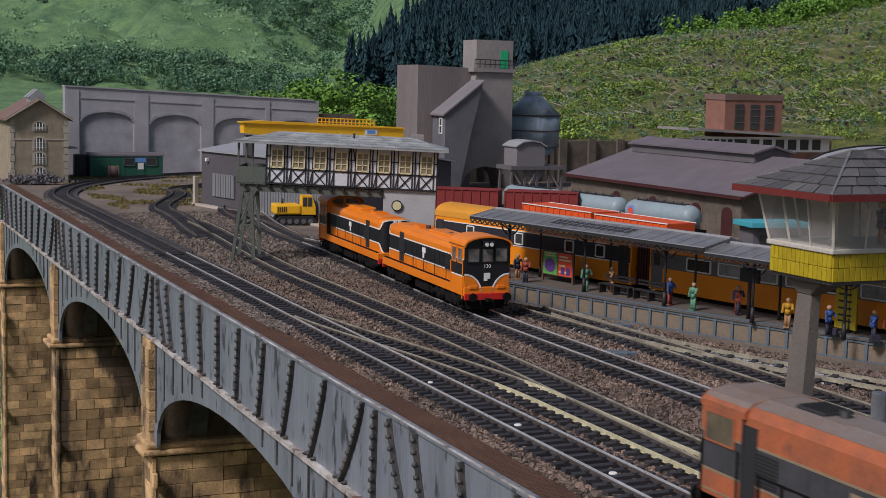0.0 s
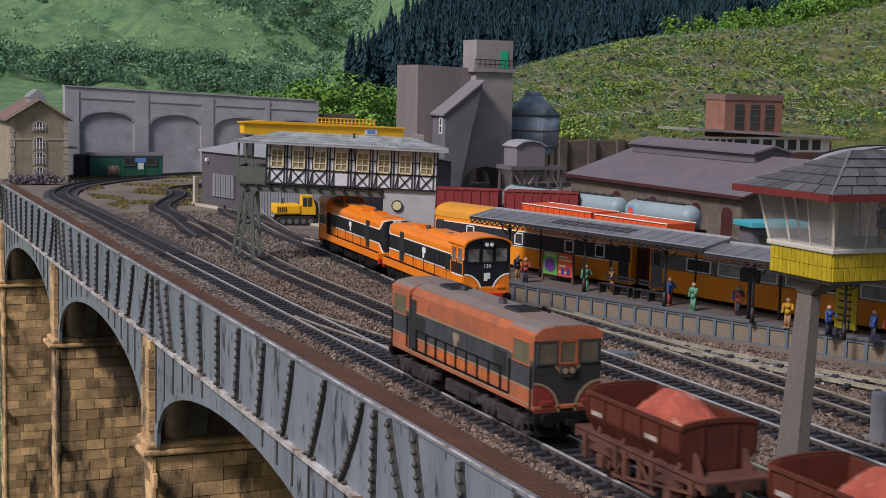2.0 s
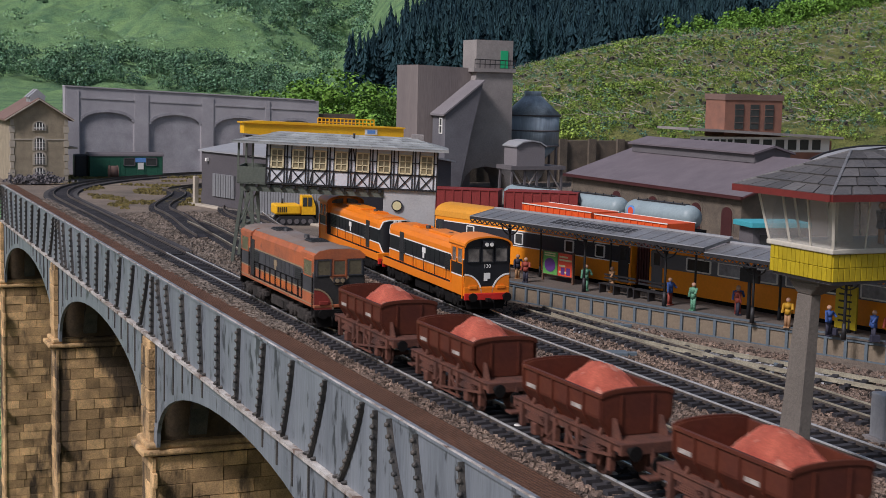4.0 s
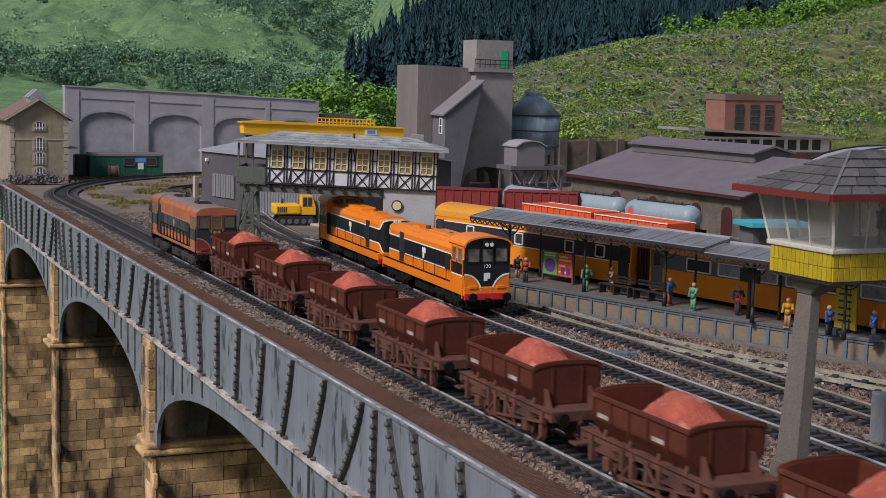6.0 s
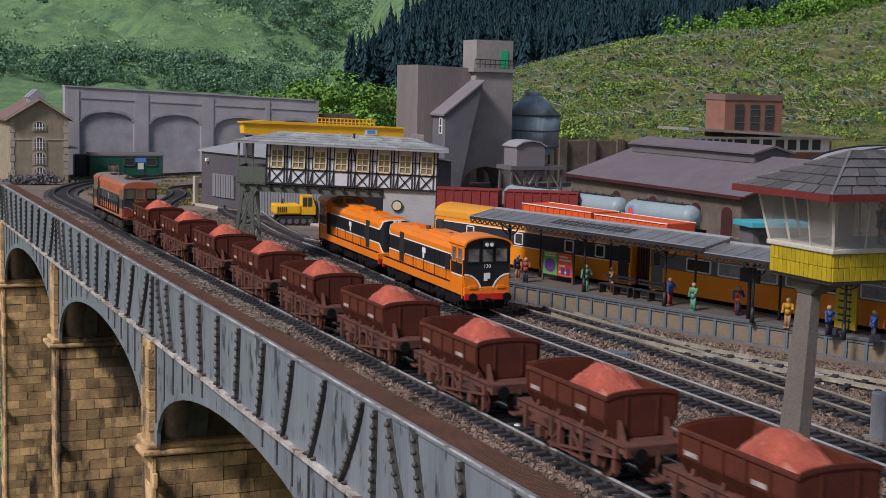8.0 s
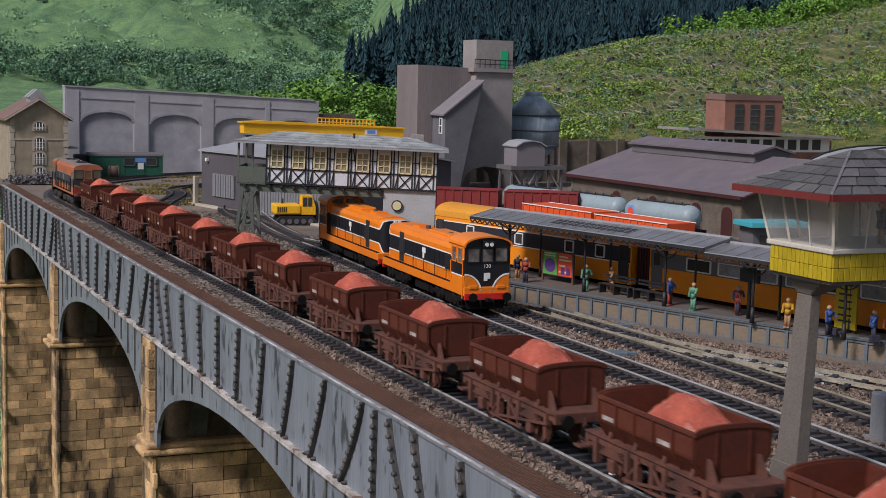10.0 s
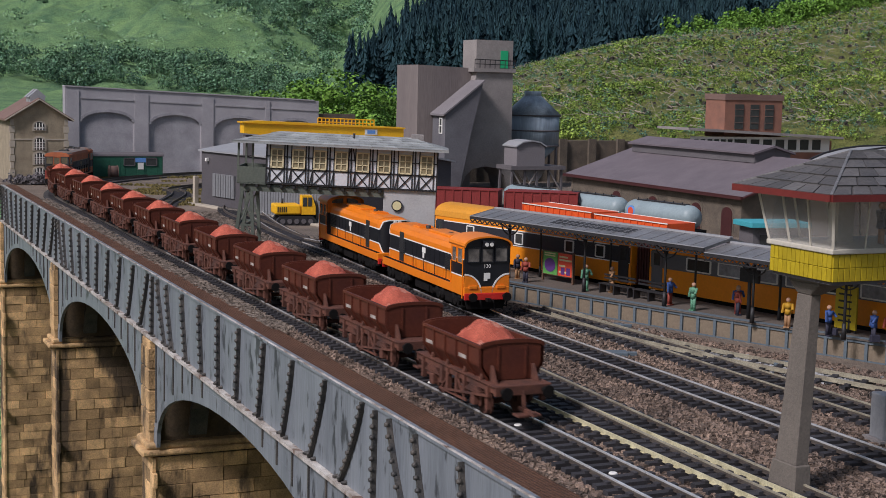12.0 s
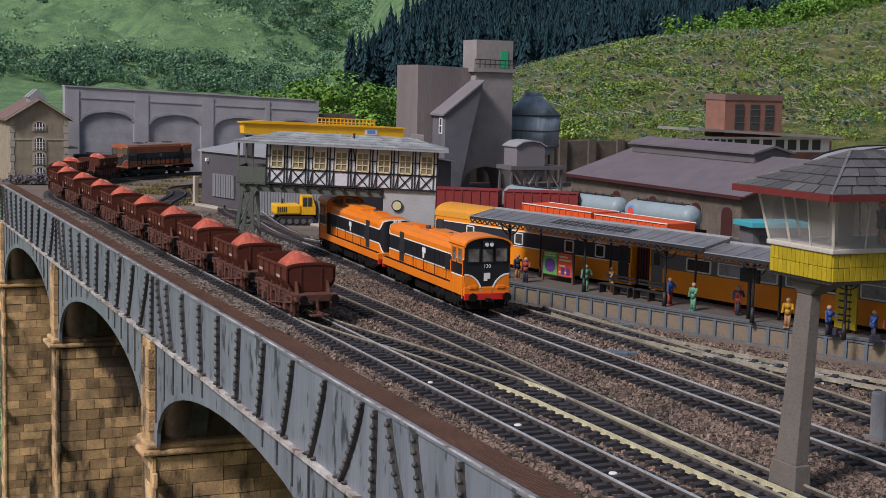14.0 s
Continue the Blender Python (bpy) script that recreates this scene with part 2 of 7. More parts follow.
    "cream": material("cream window frame", (0.62, 0.54, 0.34), 0.6, vary=0.1, bump=0.05),
    "curtain": material("yellowish window pane", (0.30, 0.255, 0.155), 0.2, vary=0.3, grain=0.6, bump=0.0, second=(0.13, 0.115, 0.08), blotch=0.7),
    "roof_grey": material("pale grey shingle", (0.33, 0.345, 0.345), 0.7, vary=0.18, grain=1, bump=0.2, second=(0.25, 0.265, 0.265), blotch=0.5, piece=0.22),
    "base_wall": material("whitish render", (0.43, 0.43, 0.43), 0.9, vary=0.08, grain=1, bump=0.25, second=(0.34, 0.34, 0.34), blotch=0.2),
    "dial": material("clock dial", (0.62, 0.56, 0.32), 0.5, vary=0.1, bump=0.0),
    "purple_roof": material("purple-grey slate roof", (0.145, 0.122, 0.135), 0.8, vary=0.15, grain=1.4, bump=0.3, second=(0.115, 0.098, 0.11), blotch=0.25),
    "maroon": material("maroon paint", (0.06, 0.016, 0.016), 0.6, vary=0.2, bump=0.1),
    "blue_steel": material("blue-grey tank steel", (0.30, 0.37, 0.43), 0.5, 0.1, vary=0.2, grain=0.8, bump=0.15, second=(0.17, 0.21, 0.25), streak=True, blotch=0.5),
    "tank": material("pale blue-grey tank paint", (0.27, 0.34, 0.36), 0.45, vary=0.1, grain=0.8, bump=0.08, second=(0.2, 0.25, 0.27)),
    "brick": material("red-brown brick", (0.27, 0.125, 0.085), 0.9, vary=0.25, grain=2.5, bump=0.4, second=(0.20, 0.10, 0.075), blotch=0.4),
    "door_green": material("bright green door", (0.02, 0.42, 0.18), 0.5, vary=0.1, bump=0.05),
    "turquoise": material("turquoise roof", (0.06, 0.36, 0.42), 0.6, vary=0.12, bump=0.1),
    "container": material("orange-red container", (0.72, 0.10, 0.018), 0.55, vary=0.12, grain=0.8, bump=0.1, second=(0.6, 0.075, 0.015)),
    "red_wagon": material("dark red wagon", (0.21, 0.022, 0.02), 0.65, vary=0.2, bump=0.15),
    # Surface colour is lowered to carry the shade that lies under the canopy.
    "platform_top": material("grey-brown platform surface with canopy shade", (0.125, 0.103, 0.087), 0.92, vary=0.2, grain=1.6, bump=0.3, second=(0.092, 0.077, 0.066), blotch=0.2),
    "panel_tan": material("tan platform panel", (0.20, 0.158, 0.112), 0.9, vary=0.15, grain=1.4, bump=0.25, second=(0.15, 0.12, 0.088), blotch=0.5),
    "panel_blue": material("blue-grey platform post", (0.105, 0.135, 0.16), 0.8, vary=0.15, grain=1.4, bump=0.2),
    "canopy": material("dark ribbed canopy sheet", (0.25, 0.245, 0.25), 0.36, 0.35, vary=0.25, grain=1.2, bump=0.2, second=(0.17, 0.166, 0.165), blotch=0.35),
    "iron": material("black cast iron", (0.025, 0.024, 0.026), 0.55, vary=0.25, bump=0.15),
    "coach_orange": material("coach orange", (0.86, 0.29, 0.014), 0.42, vary=0.07, bump=0.03, second=(0.76, 0.24, 0.012)),
    "coach_black": material("coach black", (0.035, 0.036, 0.044), 0.4, vary=0.2, bump=0.03),
    "coach_grey": material("coach dark grey", (0.13, 0.13, 0.145), 0.45, vary=0.1, bump=0.03),
    "coach_roof": material("golden coach roof", (0.62, 0.27, 0.03), 0.5, vary=0.1, bump=0.05),
    "poster_green": material("green poster", (0.12, 0.36, 0.09), 0.5, vary=0.1, bump=0.0),
    "poster_red": material("red poster", (0.68, 0.085, 0.045), 0.5, vary=0.1, bump=0.0),
    "poster_purple": material("purple print", (0.12, 0.05, 0.22), 0.5, vary=0.1, bump=0.0),
    "tower_yellow": material("yellow panel paint", (0.42, 0.31, 0.012), 0.55, vary=0.14, grain=1, bump=0.12, second=(0.36, 0.27, 0.01), blotch=0.5, piece=0.1, world=True),
    "tower_red": material("dark red gutter", (0.15, 0.022, 0.02), 0.5, vary=0.15, bump=0.1),
    "tower_conc": material("tower concrete", (0.150, 0.130, 0.112), 0.9, vary=0.16, grain=1.6, bump=0.4, second=(0.12, 0.105, 0.09), blotch=0.3),
    "tower_cream": material("cream sill and mullion", (0.50, 0.47, 0.40), 0.6, vary=0.1, bump=0.05),
    "mist_glass": glass_material("hazed glazing", (0.92, 0.92, 0.92), 0.05, 0.22),
    "moss": material("dry yellow-green moss", (0.19, 0.15, 0.045), 0.95, vary=0.4, grain=4, bump=0.8, second=(0.12, 0.10, 0.04), blotch=0.6, piece=0.35),
    "log": material("bleached dead wood", (0.33, 0.29, 0.23), 0.9, vary=0.3, bump=0.3, piece=0.3),
    "stump": material("dark stump", (0.05, 0.045, 0.035), 0.95, vary=0.3, bump=0.5, piece=0.3),
    "bush": material("scrub foliage", (0.24, 0.325, 0.06), 0.9, vary=0.35, grain=0.8, bump=0.2, second=(0.05, 0.11, 0.02), piece=0.85, blotch=0.06),
    # Leaf colour is shifted to blue to paint in the far hill's haze.
    "far_leaf": material("distant tree foliage blued for haze", (0.135, 0.25, 0.13), 0.9, vary=0.3, grain=0.5, bump=0.1, second=(0.06, 0.13, 0.09), piece=0.7, blotch=0.03),
    "doll_red": material("doll red", (0.3, 0.06, 0.04), 0.7, vary=0.15, grain=3, bump=0.1, blotch=2.0),
    "doll_green": material("painted pale green", (0.13, 0.30, 0.20), 0.7, vary=0.25, bump=0.1, second=(0.07, 0.2, 0.12), blotch=3),
    "doll_blue": material("doll blue", (0.04, 0.09, 0.28), 0.7, vary=0.15, grain=3, bump=0.1, blotch=2.0),
    "doll_yellow": material("doll yellow", (0.48, 0.26, 0.02), 0.7, vary=0.15, grain=3, bump=0.1, blotch=2.0),
    "doll_dark": material("doll dark", (0.03, 0.03, 0.05), 0.7, vary=0.15, grain=3, bump=0.1, blotch=2.0),
    "doll_tan": material("doll tan", (0.36, 0.2, 0.1), 0.7, vary=0.15, grain=3, bump=0.1, blotch=2.0),
    "skin": material("doll face paint", (0.42, 0.25, 0.17), 0.7, vary=0.05, bump=0.0),
    "glass": glass_material("clear glazing"),
}


def netted(m, size):
    """Lays a raised honeycomb net over a material: cells of the given size, in prototype metres."""
    n, l = m.node_tree.nodes, m.node_tree.links
    b = n["Principled BSDF"]
    geo, mp, cell, bump, dark, r = (n.new("ShaderNodeNewGeometry"), n.new("ShaderNodeMapping"), n.new("ShaderNodeTexVoronoi"), n.new("ShaderNodeBump"),
                                    n.new("ShaderNodeMix"), n.new("ShaderNodeMapRange"))
    mp.inputs["Scale"].default_value = (1 / K / size,) * 3
    cell.inputs["Scale"].default_value, cell.inputs["Randomness"].default_value = 1.0, 0.25
    cell.voronoi_dimensions = "2D"
    l.new(geo.outputs["Position"], mp.inputs["Vector"])
    l.new(mp.outputs[0], cell.inputs["Vector"])
    r.inputs["From Min"].default_value, r.inputs["From Max"].default_value = 0.15, 0.55
    l.new(cell.outputs["Distance"], r.inputs["Value"])
    bump.inputs["Strength"].default_value, bump.inputs["Distance"].default_value = 0.9, 0.05 * K
    l.new(r.outputs[0], bump.inputs["Height"])
    l.new(b.inputs["Normal"].links[0].from_socket, bump.inputs["Normal"])
    l.new(bump.outputs[0], b.inputs["Normal"])
    dark.data_type, dark.blend_type = "RGBA", "MULTIPLY"
    dark.inputs[0].default_value = 1.0
    tone = n.new("ShaderNodeMapRange")
    tone.inputs["To Min"].default_value, tone.inputs["To Max"].default_value = 0.55, 1.25
    l.new(r.outputs[0], tone.inputs["Value"])
    l.new(b.inputs["Base Color"].links[0].from_socket, dark.inputs[6])
    l.new(tone.outputs[0], dark.inputs[7])
    l.new(dark.outputs[2], b.inputs["Base Color"])


netted(M["walkway"], 0.12)


# ---- mesh helpers, in prototype metres ----
def mesh():
    return bmesh.new()


def box(bm, x0, x1, y0, y1, z0, z1, bevel=0.0):
    v = [bm.verts.new((x, y, z)) for z in (z0, z1) for x, y in ((x0, y0), (x1, y0), (x1, y1), (x0, y1))]
    fs = [(3, 2, 1, 0), (4, 5, 6, 7), (0, 1, 5, 4), (1, 2, 6, 5), (2, 3, 7, 6), (3, 0, 4, 7)]
    faces = [bm.faces.new([v[i] for i in f]) for f in fs]
    if bevel:
        bmesh.ops.bevel(bm, geom=list({e for f in faces for e in f.edges}), offset=bevel, segments=2, profile=0.5, affect="EDGES")
    return v


def prism(bm, profile, a, b, axis="y"):
    """Extrudes a closed outline from a to b. axis y: outline in (x, z); x: in (y, z); z: in (x, y)."""
    def put(p, d):
        return {"y": (p[0], d, p[1]), "x": (d, p[0], p[1]), "z": (p[0], p[1], d)}[axis]
    v0, v1 = [bm.verts.new(put(p, a)) for p in profile], [bm.verts.new(put(p, b)) for p in profile]
    n = len(profile)
    fs = [bm.faces.new(v0), bm.faces.new(v1[::-1])]
    for i in range(n):
        fs.append(bm.faces.new((v0[(i + 1) % n], v0[i], v1[i], v1[(i + 1) % n])))
    bmesh.ops.recalc_face_normals(bm, faces=fs)
    return fs


def rod(bm, p, q, r, n=8, r2=None):
    p, q = Vector(p), Vector(q)
    d = (q - p).normalized()
    u = d.orthogonal().normalized()
    w = d.cross(u)
    rings = []
    for c, rr in ((p, r), (q, r if r2 is None else r2)):
        rings.append([bm.verts.new(c + (u * math.cos(2 * math.pi * i / n) + w * math.sin(2 * math.pi * i / n)) * rr) for i in range(n)])
    fs = [bm.faces.new(rings[0][::-1]), bm.faces.new(rings[1])]
    for i in range(n):
        f = bm.faces.new((rings[0][i], rings[0][(i + 1) % n], rings[1][(i + 1) % n], rings[1][i]))
        f.smooth = n > 6
        fs.append(f)
    return fs


def bar(bm, p, q, w, h=None, up=(0, 0, 1)):
    """A square-section bar from p to q, w across and h deep."""
    p, q, h = Vector(p), Vector(q), h or w
    d = (q - p).normalized()
    s = d.cross(Vector(up))
    s = s.normalized() if s.length > 1e-4 else Vector((1, 0, 0))
    t = s.cross(d)
    vs = [bm.verts.new(c + s * (a * w / 2) + t * (b * h / 2)) for c in (p, q) for a, b in ((-1, -1), (1, -1), (1, 1), (-1, 1))]
    for f in ((3, 2, 1, 0), (4, 5, 6, 7), (0, 1, 5, 4), (1, 2, 6, 5), (2, 3, 7, 6), (3, 0, 4, 7)):
        bm.faces.new([vs[i] for i in f])


def wheel_of(bm, c, r, depth, n=20, axis=(1, 0, 0)):
    a = Vector(axis) * depth / 2
    rod(bm, Vector(c) - a, Vector(c) + a, r, n)


def data_of(name, bm, mat):
    bm.transform(Matrix.Scale(K, 4))
    me = bpy.data.meshes.new(name)
    bm.to_mesh(me)
    bm.free()
    me.materials.append(mat)
    return me


def part(name, bm, mat, parent, label=""):
    ob = new(name, data_of(name, bm, M[mat]))
    ob.parent = parent
    return tagged(ob, label)


def piece(name, me, parent, x, y, z, rz=0.0):
    ob = new(name, me)
    ob.parent = parent
    ob.matrix_basis = pose(x * K, y * K, z * K, 0, 0, rz)
    return ob


def thing(name, x, y, z, rz, label, category, group="", kind=""):
    ob = new(name)
    ob.empty_display_size = 0.01
    ob.matrix_basis = pose(x * K, y * K, z * K, 0, 0, rz)
    return tagged(ob, label, category, group, kind)


def solid(name, bm, mat, x, y, z, rz, label, category, group="", kind=""):
    ob = new(name, data_of(name, bm, M[mat]))
    ob.matrix_basis = pose(x * K, y * K, z * K, 0, 0, rz)
    return tagged(ob, label, category, group, kind)


def bulk(name, verts, faces, mat, label="", category="", kind="stuff", parent=None):
    me = bpy.data.meshes.new(name)
    me.from_pydata((np.asarray(verts, dtype=float) * K).tolist(), [], faces)
    me.materials.append(M[mat])
    ob = new(name, me)
    if parent:
        ob.parent = parent
    return tagged(ob, label, category, "", kind)


# ---- the line of the main track: straight along y, then a curve of 40 to the right ----
BEND_Y, BEND_R = 131.0, 40.0


def on_line(s, offset=0.0):
    """Place and heading (degrees from +y towards +x) at distance s along the main track, offset to its right."""
    if s <= BEND_Y:
        return Vector((offset, s, 0)), 0.0
    a = (s - BEND_Y) / BEND_R
    return Vector((BEND_R - (BEND_R - offset) * math.cos(a), BEND_Y + (BEND_R - offset) * math.sin(a), 0)), math.degrees(a)


# ---- ground and hills ----
AX = Vector((math.sin(radians(YAW)), math.cos(radians(YAW)), 0))
RX = Vector((AX.y, -AX.x, 0))


def step01(a, b, v):
    t = min(max((v - a) / (b - a), 0.0), 1.0)
    return t * t * (3 - 2 * t)


def mixed(points, v):
    """Piecewise-linear curve through (v, value) points."""
    for (a, fa), (b, fb) in zip(points, points[1:]):
        if v <= b:
            return fa + (fb - fa) * max(0.0, min(1.0, (v - a) / (b - a)))
    return points[-1][1]


def hill(u, d):
    """Height of the land at u to the right and d ahead, seen along the valley."""
    w = noise.fractal(Vector((u * 0.006, d * 0.006, 3.0)), 1.0, 2.0, 5)
    fine = noise.fractal(Vector((u * 0.035, d * 0.035, 7.0)), 0.9, 2.0, 4)
    z = -46.0
    # felled hill behind the yard
    crest = mixed(((-40, -6), (10, 10), (22, 16.5), (38, 21), (54, 25), (95, 30), (140, 41), (220, 60), (500, 90)), u)
    near = crest * step01(200, 430, d) - 48 * (1 - step01(190, 262, d))
    near -= max(d - 445, 0) * 0.10
    near += fine * 1.0
    # conifer ridge beyond it
    ridge = (6 + 0.21 * max(d - 560, 0)) * step01(-60, -5, u + (d - 560) * 0.06) + 4 * w - 8 * (1 - step01(470, 560, d))
    # far grassy hill
    far = 4 + 0.155 * max(d - 850, 0) - 0.02 * u + w * (12 + 0.04 * max(d - 850, 0)) + fine * 8
    far += 21 * noise.fractal(Vector((u * 0.012 + d * 0.004, d * 0.009, 11.0)), 0.8, 2.0, 3) * step01(880, 1050, d)
    far += 9 * (1 - 2 * abs(noise.noise(Vector((u * 0.016, d * 0.011, 21.0))))) * step01(900, 1050, d)
    far = far * step01(500, 900, d) - 14 * (1 - step01(500, 900, d))
    return max(z + fine * 0.6, near if d < 640 else -60, ridge if d > 440 else -60, far if d > 480 else -60)


def land(u, d):
    p = Vector((EYE[0] / K, 0, 0)) + RX * u + AX * d
    return Vector((p.x, p.y, hill(u, d)))


def ground_sheet():
    us = [t * abs(t) ** 0.8 * 1500 for t in np.linspace(-1, 1, 191)]
    ds = [-400, -200, -100, -40] + list(np.linspace(0, 180, 7)) + list(np.linspace(200, 640, 90)) + list(np.linspace(650, 2200, 110)) + [2600, 3200, 4200]
    verts = [land(u, d) for d in ds for u in us]
    n = len(us)
    faces = [(j * n + i, j * n + i + 1, (j + 1) * n + i + 1, (j + 1) * n + i) for j in range(len(ds) - 1) for i in range(n - 1)]
    ob = bulk("ground", verts, faces, "grass_hill", "steep green grassy hillsides and an unseen valley floor", "ground", "structure")
    ob.data.materials.append(M["cleared"])
    # Added brown for the unseen floor, so no green bounces up.
    ob.data.materials.append(M["valley"])
    ob.data.polygons.foreach_set("use_smooth", [True] * len(faces))
    idx = []
    for j in range(len(ds) - 1):
        for i in range(n - 1):
            idx.append(1 if 190 < ds[j] < 470 and us[i] > -15 else 2 if ds[j] < 195 else 0)
    ob.data.polygons.foreach_set("material_index", idx)


ground_sheet()


def yard():
    """The railway plateau: one slab from the viaduct's deck to behind the buildings."""
    bm = mesh()
    nx, ny = 60, 110
    xs = [-3.3 + 116 * (i / nx) ** 1.6 for i in range(nx + 1)]
    ys = [-100 + 275 * j / ny for j in range(ny + 1)]
    top = []
    for y in ys:
        row = []
        for x in xs:
            h = -0.36 + 0.05 * noise.noise(Vector((x * 0.4, y * 0.4, 0)))
            row.append(bm.verts.new((x, y, h)))
        top.append(row)
    for j in range(ny):
        for i in range(nx):
            bm.faces.new((top[j][i], top[j][i + 1], top[j + 1][i + 1], top[j + 1][i])).smooth = True
    solid("yard_ground", bm, "yard", 0, 0, 0, 0, "brown cinder and gravel railway yard ground", "ground", "", "structure")
    bm = mesh()
    prism(bm, [(12.0, -0.6), (112, -0.6), (150, -47), (17.0, -47)], -100, 172)
    solid("embankment", bm, "grass_hill", 0, 0, 0, 0, "grassy embankment carrying the railway yard", "embankment", "", "structure")
    bm = mesh()
    box(bm, -3.2, 111, -100, 175, -1.8, -0.5)
    solid("yard_slab", bm, "concrete", 0, 0, 0, 0, "thick grey slab under the railway yard", "slab", "", "structure")


yard()


# ---- tracks ----
GAUGE = 1.257


def sleeper_mesh():
    bm = mesh()
    box(bm, -1.14, 1.14, -0.13, 0.13, -0.32, -0.165)
    for s in (-1, 1):
        for o in (-0.12, 0.12):
            box(bm, s * GAUGE / 2 + o - 0.07, s * GAUGE / 2 + o + 0.07, -0.11, 0.11, -0.166, -0.10)
    return data_of("sleeper", bm, M["sleeper"])


SLEEPER = sleeper_mesh()


def rail_on(bm, path, off, half, z0, z1, head=False):
    """Sweeps a rail section along a path of (place, heading) rows."""
    prof = [(-half, z0), (half, z0), (half, z1), (-half, z1)]
    rows = []
    for p, h in path:
        r = Vector((math.cos(radians(h)), -math.sin(radians(h)), 0))
        rows.append([bm.verts.new(p + r * (off + a) + Vector((0, 0, b))) for a, b in prof])
    for a, b in zip(rows, rows[1:]):
        for i in range(4):
            bm.faces.new((a[i], a[(i + 1) % 4], b[(i + 1) % 4], b[i]))
    bm.faces.new(rows[0][::-1])
    bm.faces.new(rows[-1])


def track(path_of, s0, s1, near0, near1, label, web="rail", head="rail_top", step=0.6):
    """path_of(s) gives place and heading. Sleepers between near0 and near1 are single pieces."""
    t = thing("railway_track", 0, 0, 0, 0, label, "track", "tracks of the yard")
    n = max(2, int((s1 - s0) / 1.5))
    path = [path_of(s0 + (s1 - s0) * i / n) for i in range(n + 1)]
    for off in (-GAUGE / 2, GAUGE / 2):
        bm = mesh()
        rail_on(bm, path, off, 0.058, -0.17, -0.145)
        rail_on(bm, path, off, 0.028, -0.14, -0.05)
        web_ob = part("rail", bm, web, t)
        bm = mesh()
        rail_on(bm, path, off, 0.032, -0.05, 0.0)
        part("railhead", bm, head, web_ob, "bright worn railhead")
    far = []
    s = s0
    while s < s1:
        p, h = path_of(s)
        if near0 <= s <= near1:
            piece("sleeper", SLEEPER, t, p.x, p.y, p.z, -h + random.uniform(-0.6, 0.6))
        else:
            far.append((p, h))
        s += step
    if far:
        vs, fs = [], []
        for p, h in far:
            c, sn = math.cos(radians(h)), -math.sin(radians(h))
            b = len(vs)
            for z in (-0.33, -0.165):
                for x, y in ((-1.14, -0.13), (1.14, -0.13), (1.14, 0.13), (-1.14, 0.13)):
                    vs.append((p.x + x * c - y * sn, p.y + x * sn + y * c, z))
            fs += [(b + 4, b + 5, b + 6, b + 7), (b, b + 1, b + 5, b + 4), (b + 1, b + 2, b + 6, b + 5), (b + 2, b + 3, b + 7, b + 6), (b + 3, b, b + 4, b + 7)]
        bulk("sleeper_rest", vs, fs, "sleeper", parent=t)
    return t


def curve_path(points, z=0.0):
    """A smooth path (x as a function of y) through (y, x) points, at height z."""
    def x_at(y):
        for k in range(len(points) - 1):
            (a, xa), (b, xb) = points[k], points[k + 1]
            if y <= b or k == len(points) - 2:
                t = (y - a) / (b - a)
                t = t * t * (3 - 2 * t) if 0 < t < 1 and xa != xb else max(0, min(1, t)) if xa != xb else 0
                return xa + (xb - xa) * t
    def at(s):
        dx = (x_at(s + 0.2) - x_at(s - 0.2)) / 0.4
        return Vector((x_at(s), s, z)), math.degrees(math.atan(dx))
    return at


T4 = curve_path([(-90, 8.4), (56, 8.4), (92, 10.2), (140, 16)])
T3 = curve_path([(-90, 2.8), (5, 2.8), (30, 3.5), (56, 4.3), (75, 4.3), (110, 6.2)])
T5 = curve_path([(-90, 12.3), (52, 12.3), (64, 11.6)])
CROSS = curve_path([(-20, 2.75), (20, 2.75), (43, 2.65), (66, 0.0), (67, 0.0)], -0.006)
BAY = curve_path([(-40, 29.0), (28, 19.0), (56, 12.3), (61, 12.3)], -0.006)


def skew(p0, p1):
    a, b = Vector((*p0, 0)), Vector((*p1, 0))
    h = math.degrees(math.atan2(b.x - a.x, b.y - a.y))
    return lambda s: (a + (b - a).normalized() * s, h)


track(on_line, -95, 88, 22, 88, "main line track with dark sleepers and polished rails")
# Heads turn to dull steel here: the sky's reflection leaves their colour.
track(on_line, 88.0, 188, 88, 120, "far part of the main line curving away, dusty, railheads dulled for lost sky sheen", "rail", "rail")


def cinder_bed():
    bm = mesh()
    rail_on(bm, [on_line(90 + i * 2) for i in range(50)], 0, 1.55, -0.4, -0.19)
    solid("track_bed", bm, "track_bed", 0, 0, 0, 0, "dark cinder bed under the curving main line", "track bed", "", "structure")


cinder_bed()
track(T3, -90, 108, 22, 78, "second yard track with dark sleepers and worn rails", "rail", "rail_pale")
track(T4, -90, 135, 22, 92, "yard track with bright rails where the locomotives stand")
track(T5, -90, 62, 22, 62, "platform line track with pale rails", "rail", "rail_pale")
track(CROSS, 46, 62.5, 46, 62.5, "crossover track with dull rails leaving the main line", "rail", "rail_pale", 0.6)
track(CROSS, 14, 46, 24, 46, "crossover track with bright cream rails", "rail_cream", "rail_cream")
track(BAY, 10, 60, 20, 60, "curving platform track with pale dusty rails", "rail_pale", "rail_pale", 1.2)


# ---- viaduct ----
PIERS = [44.6 + 34.4 * k for k in range(-4, 4)]
FACE = -3.6


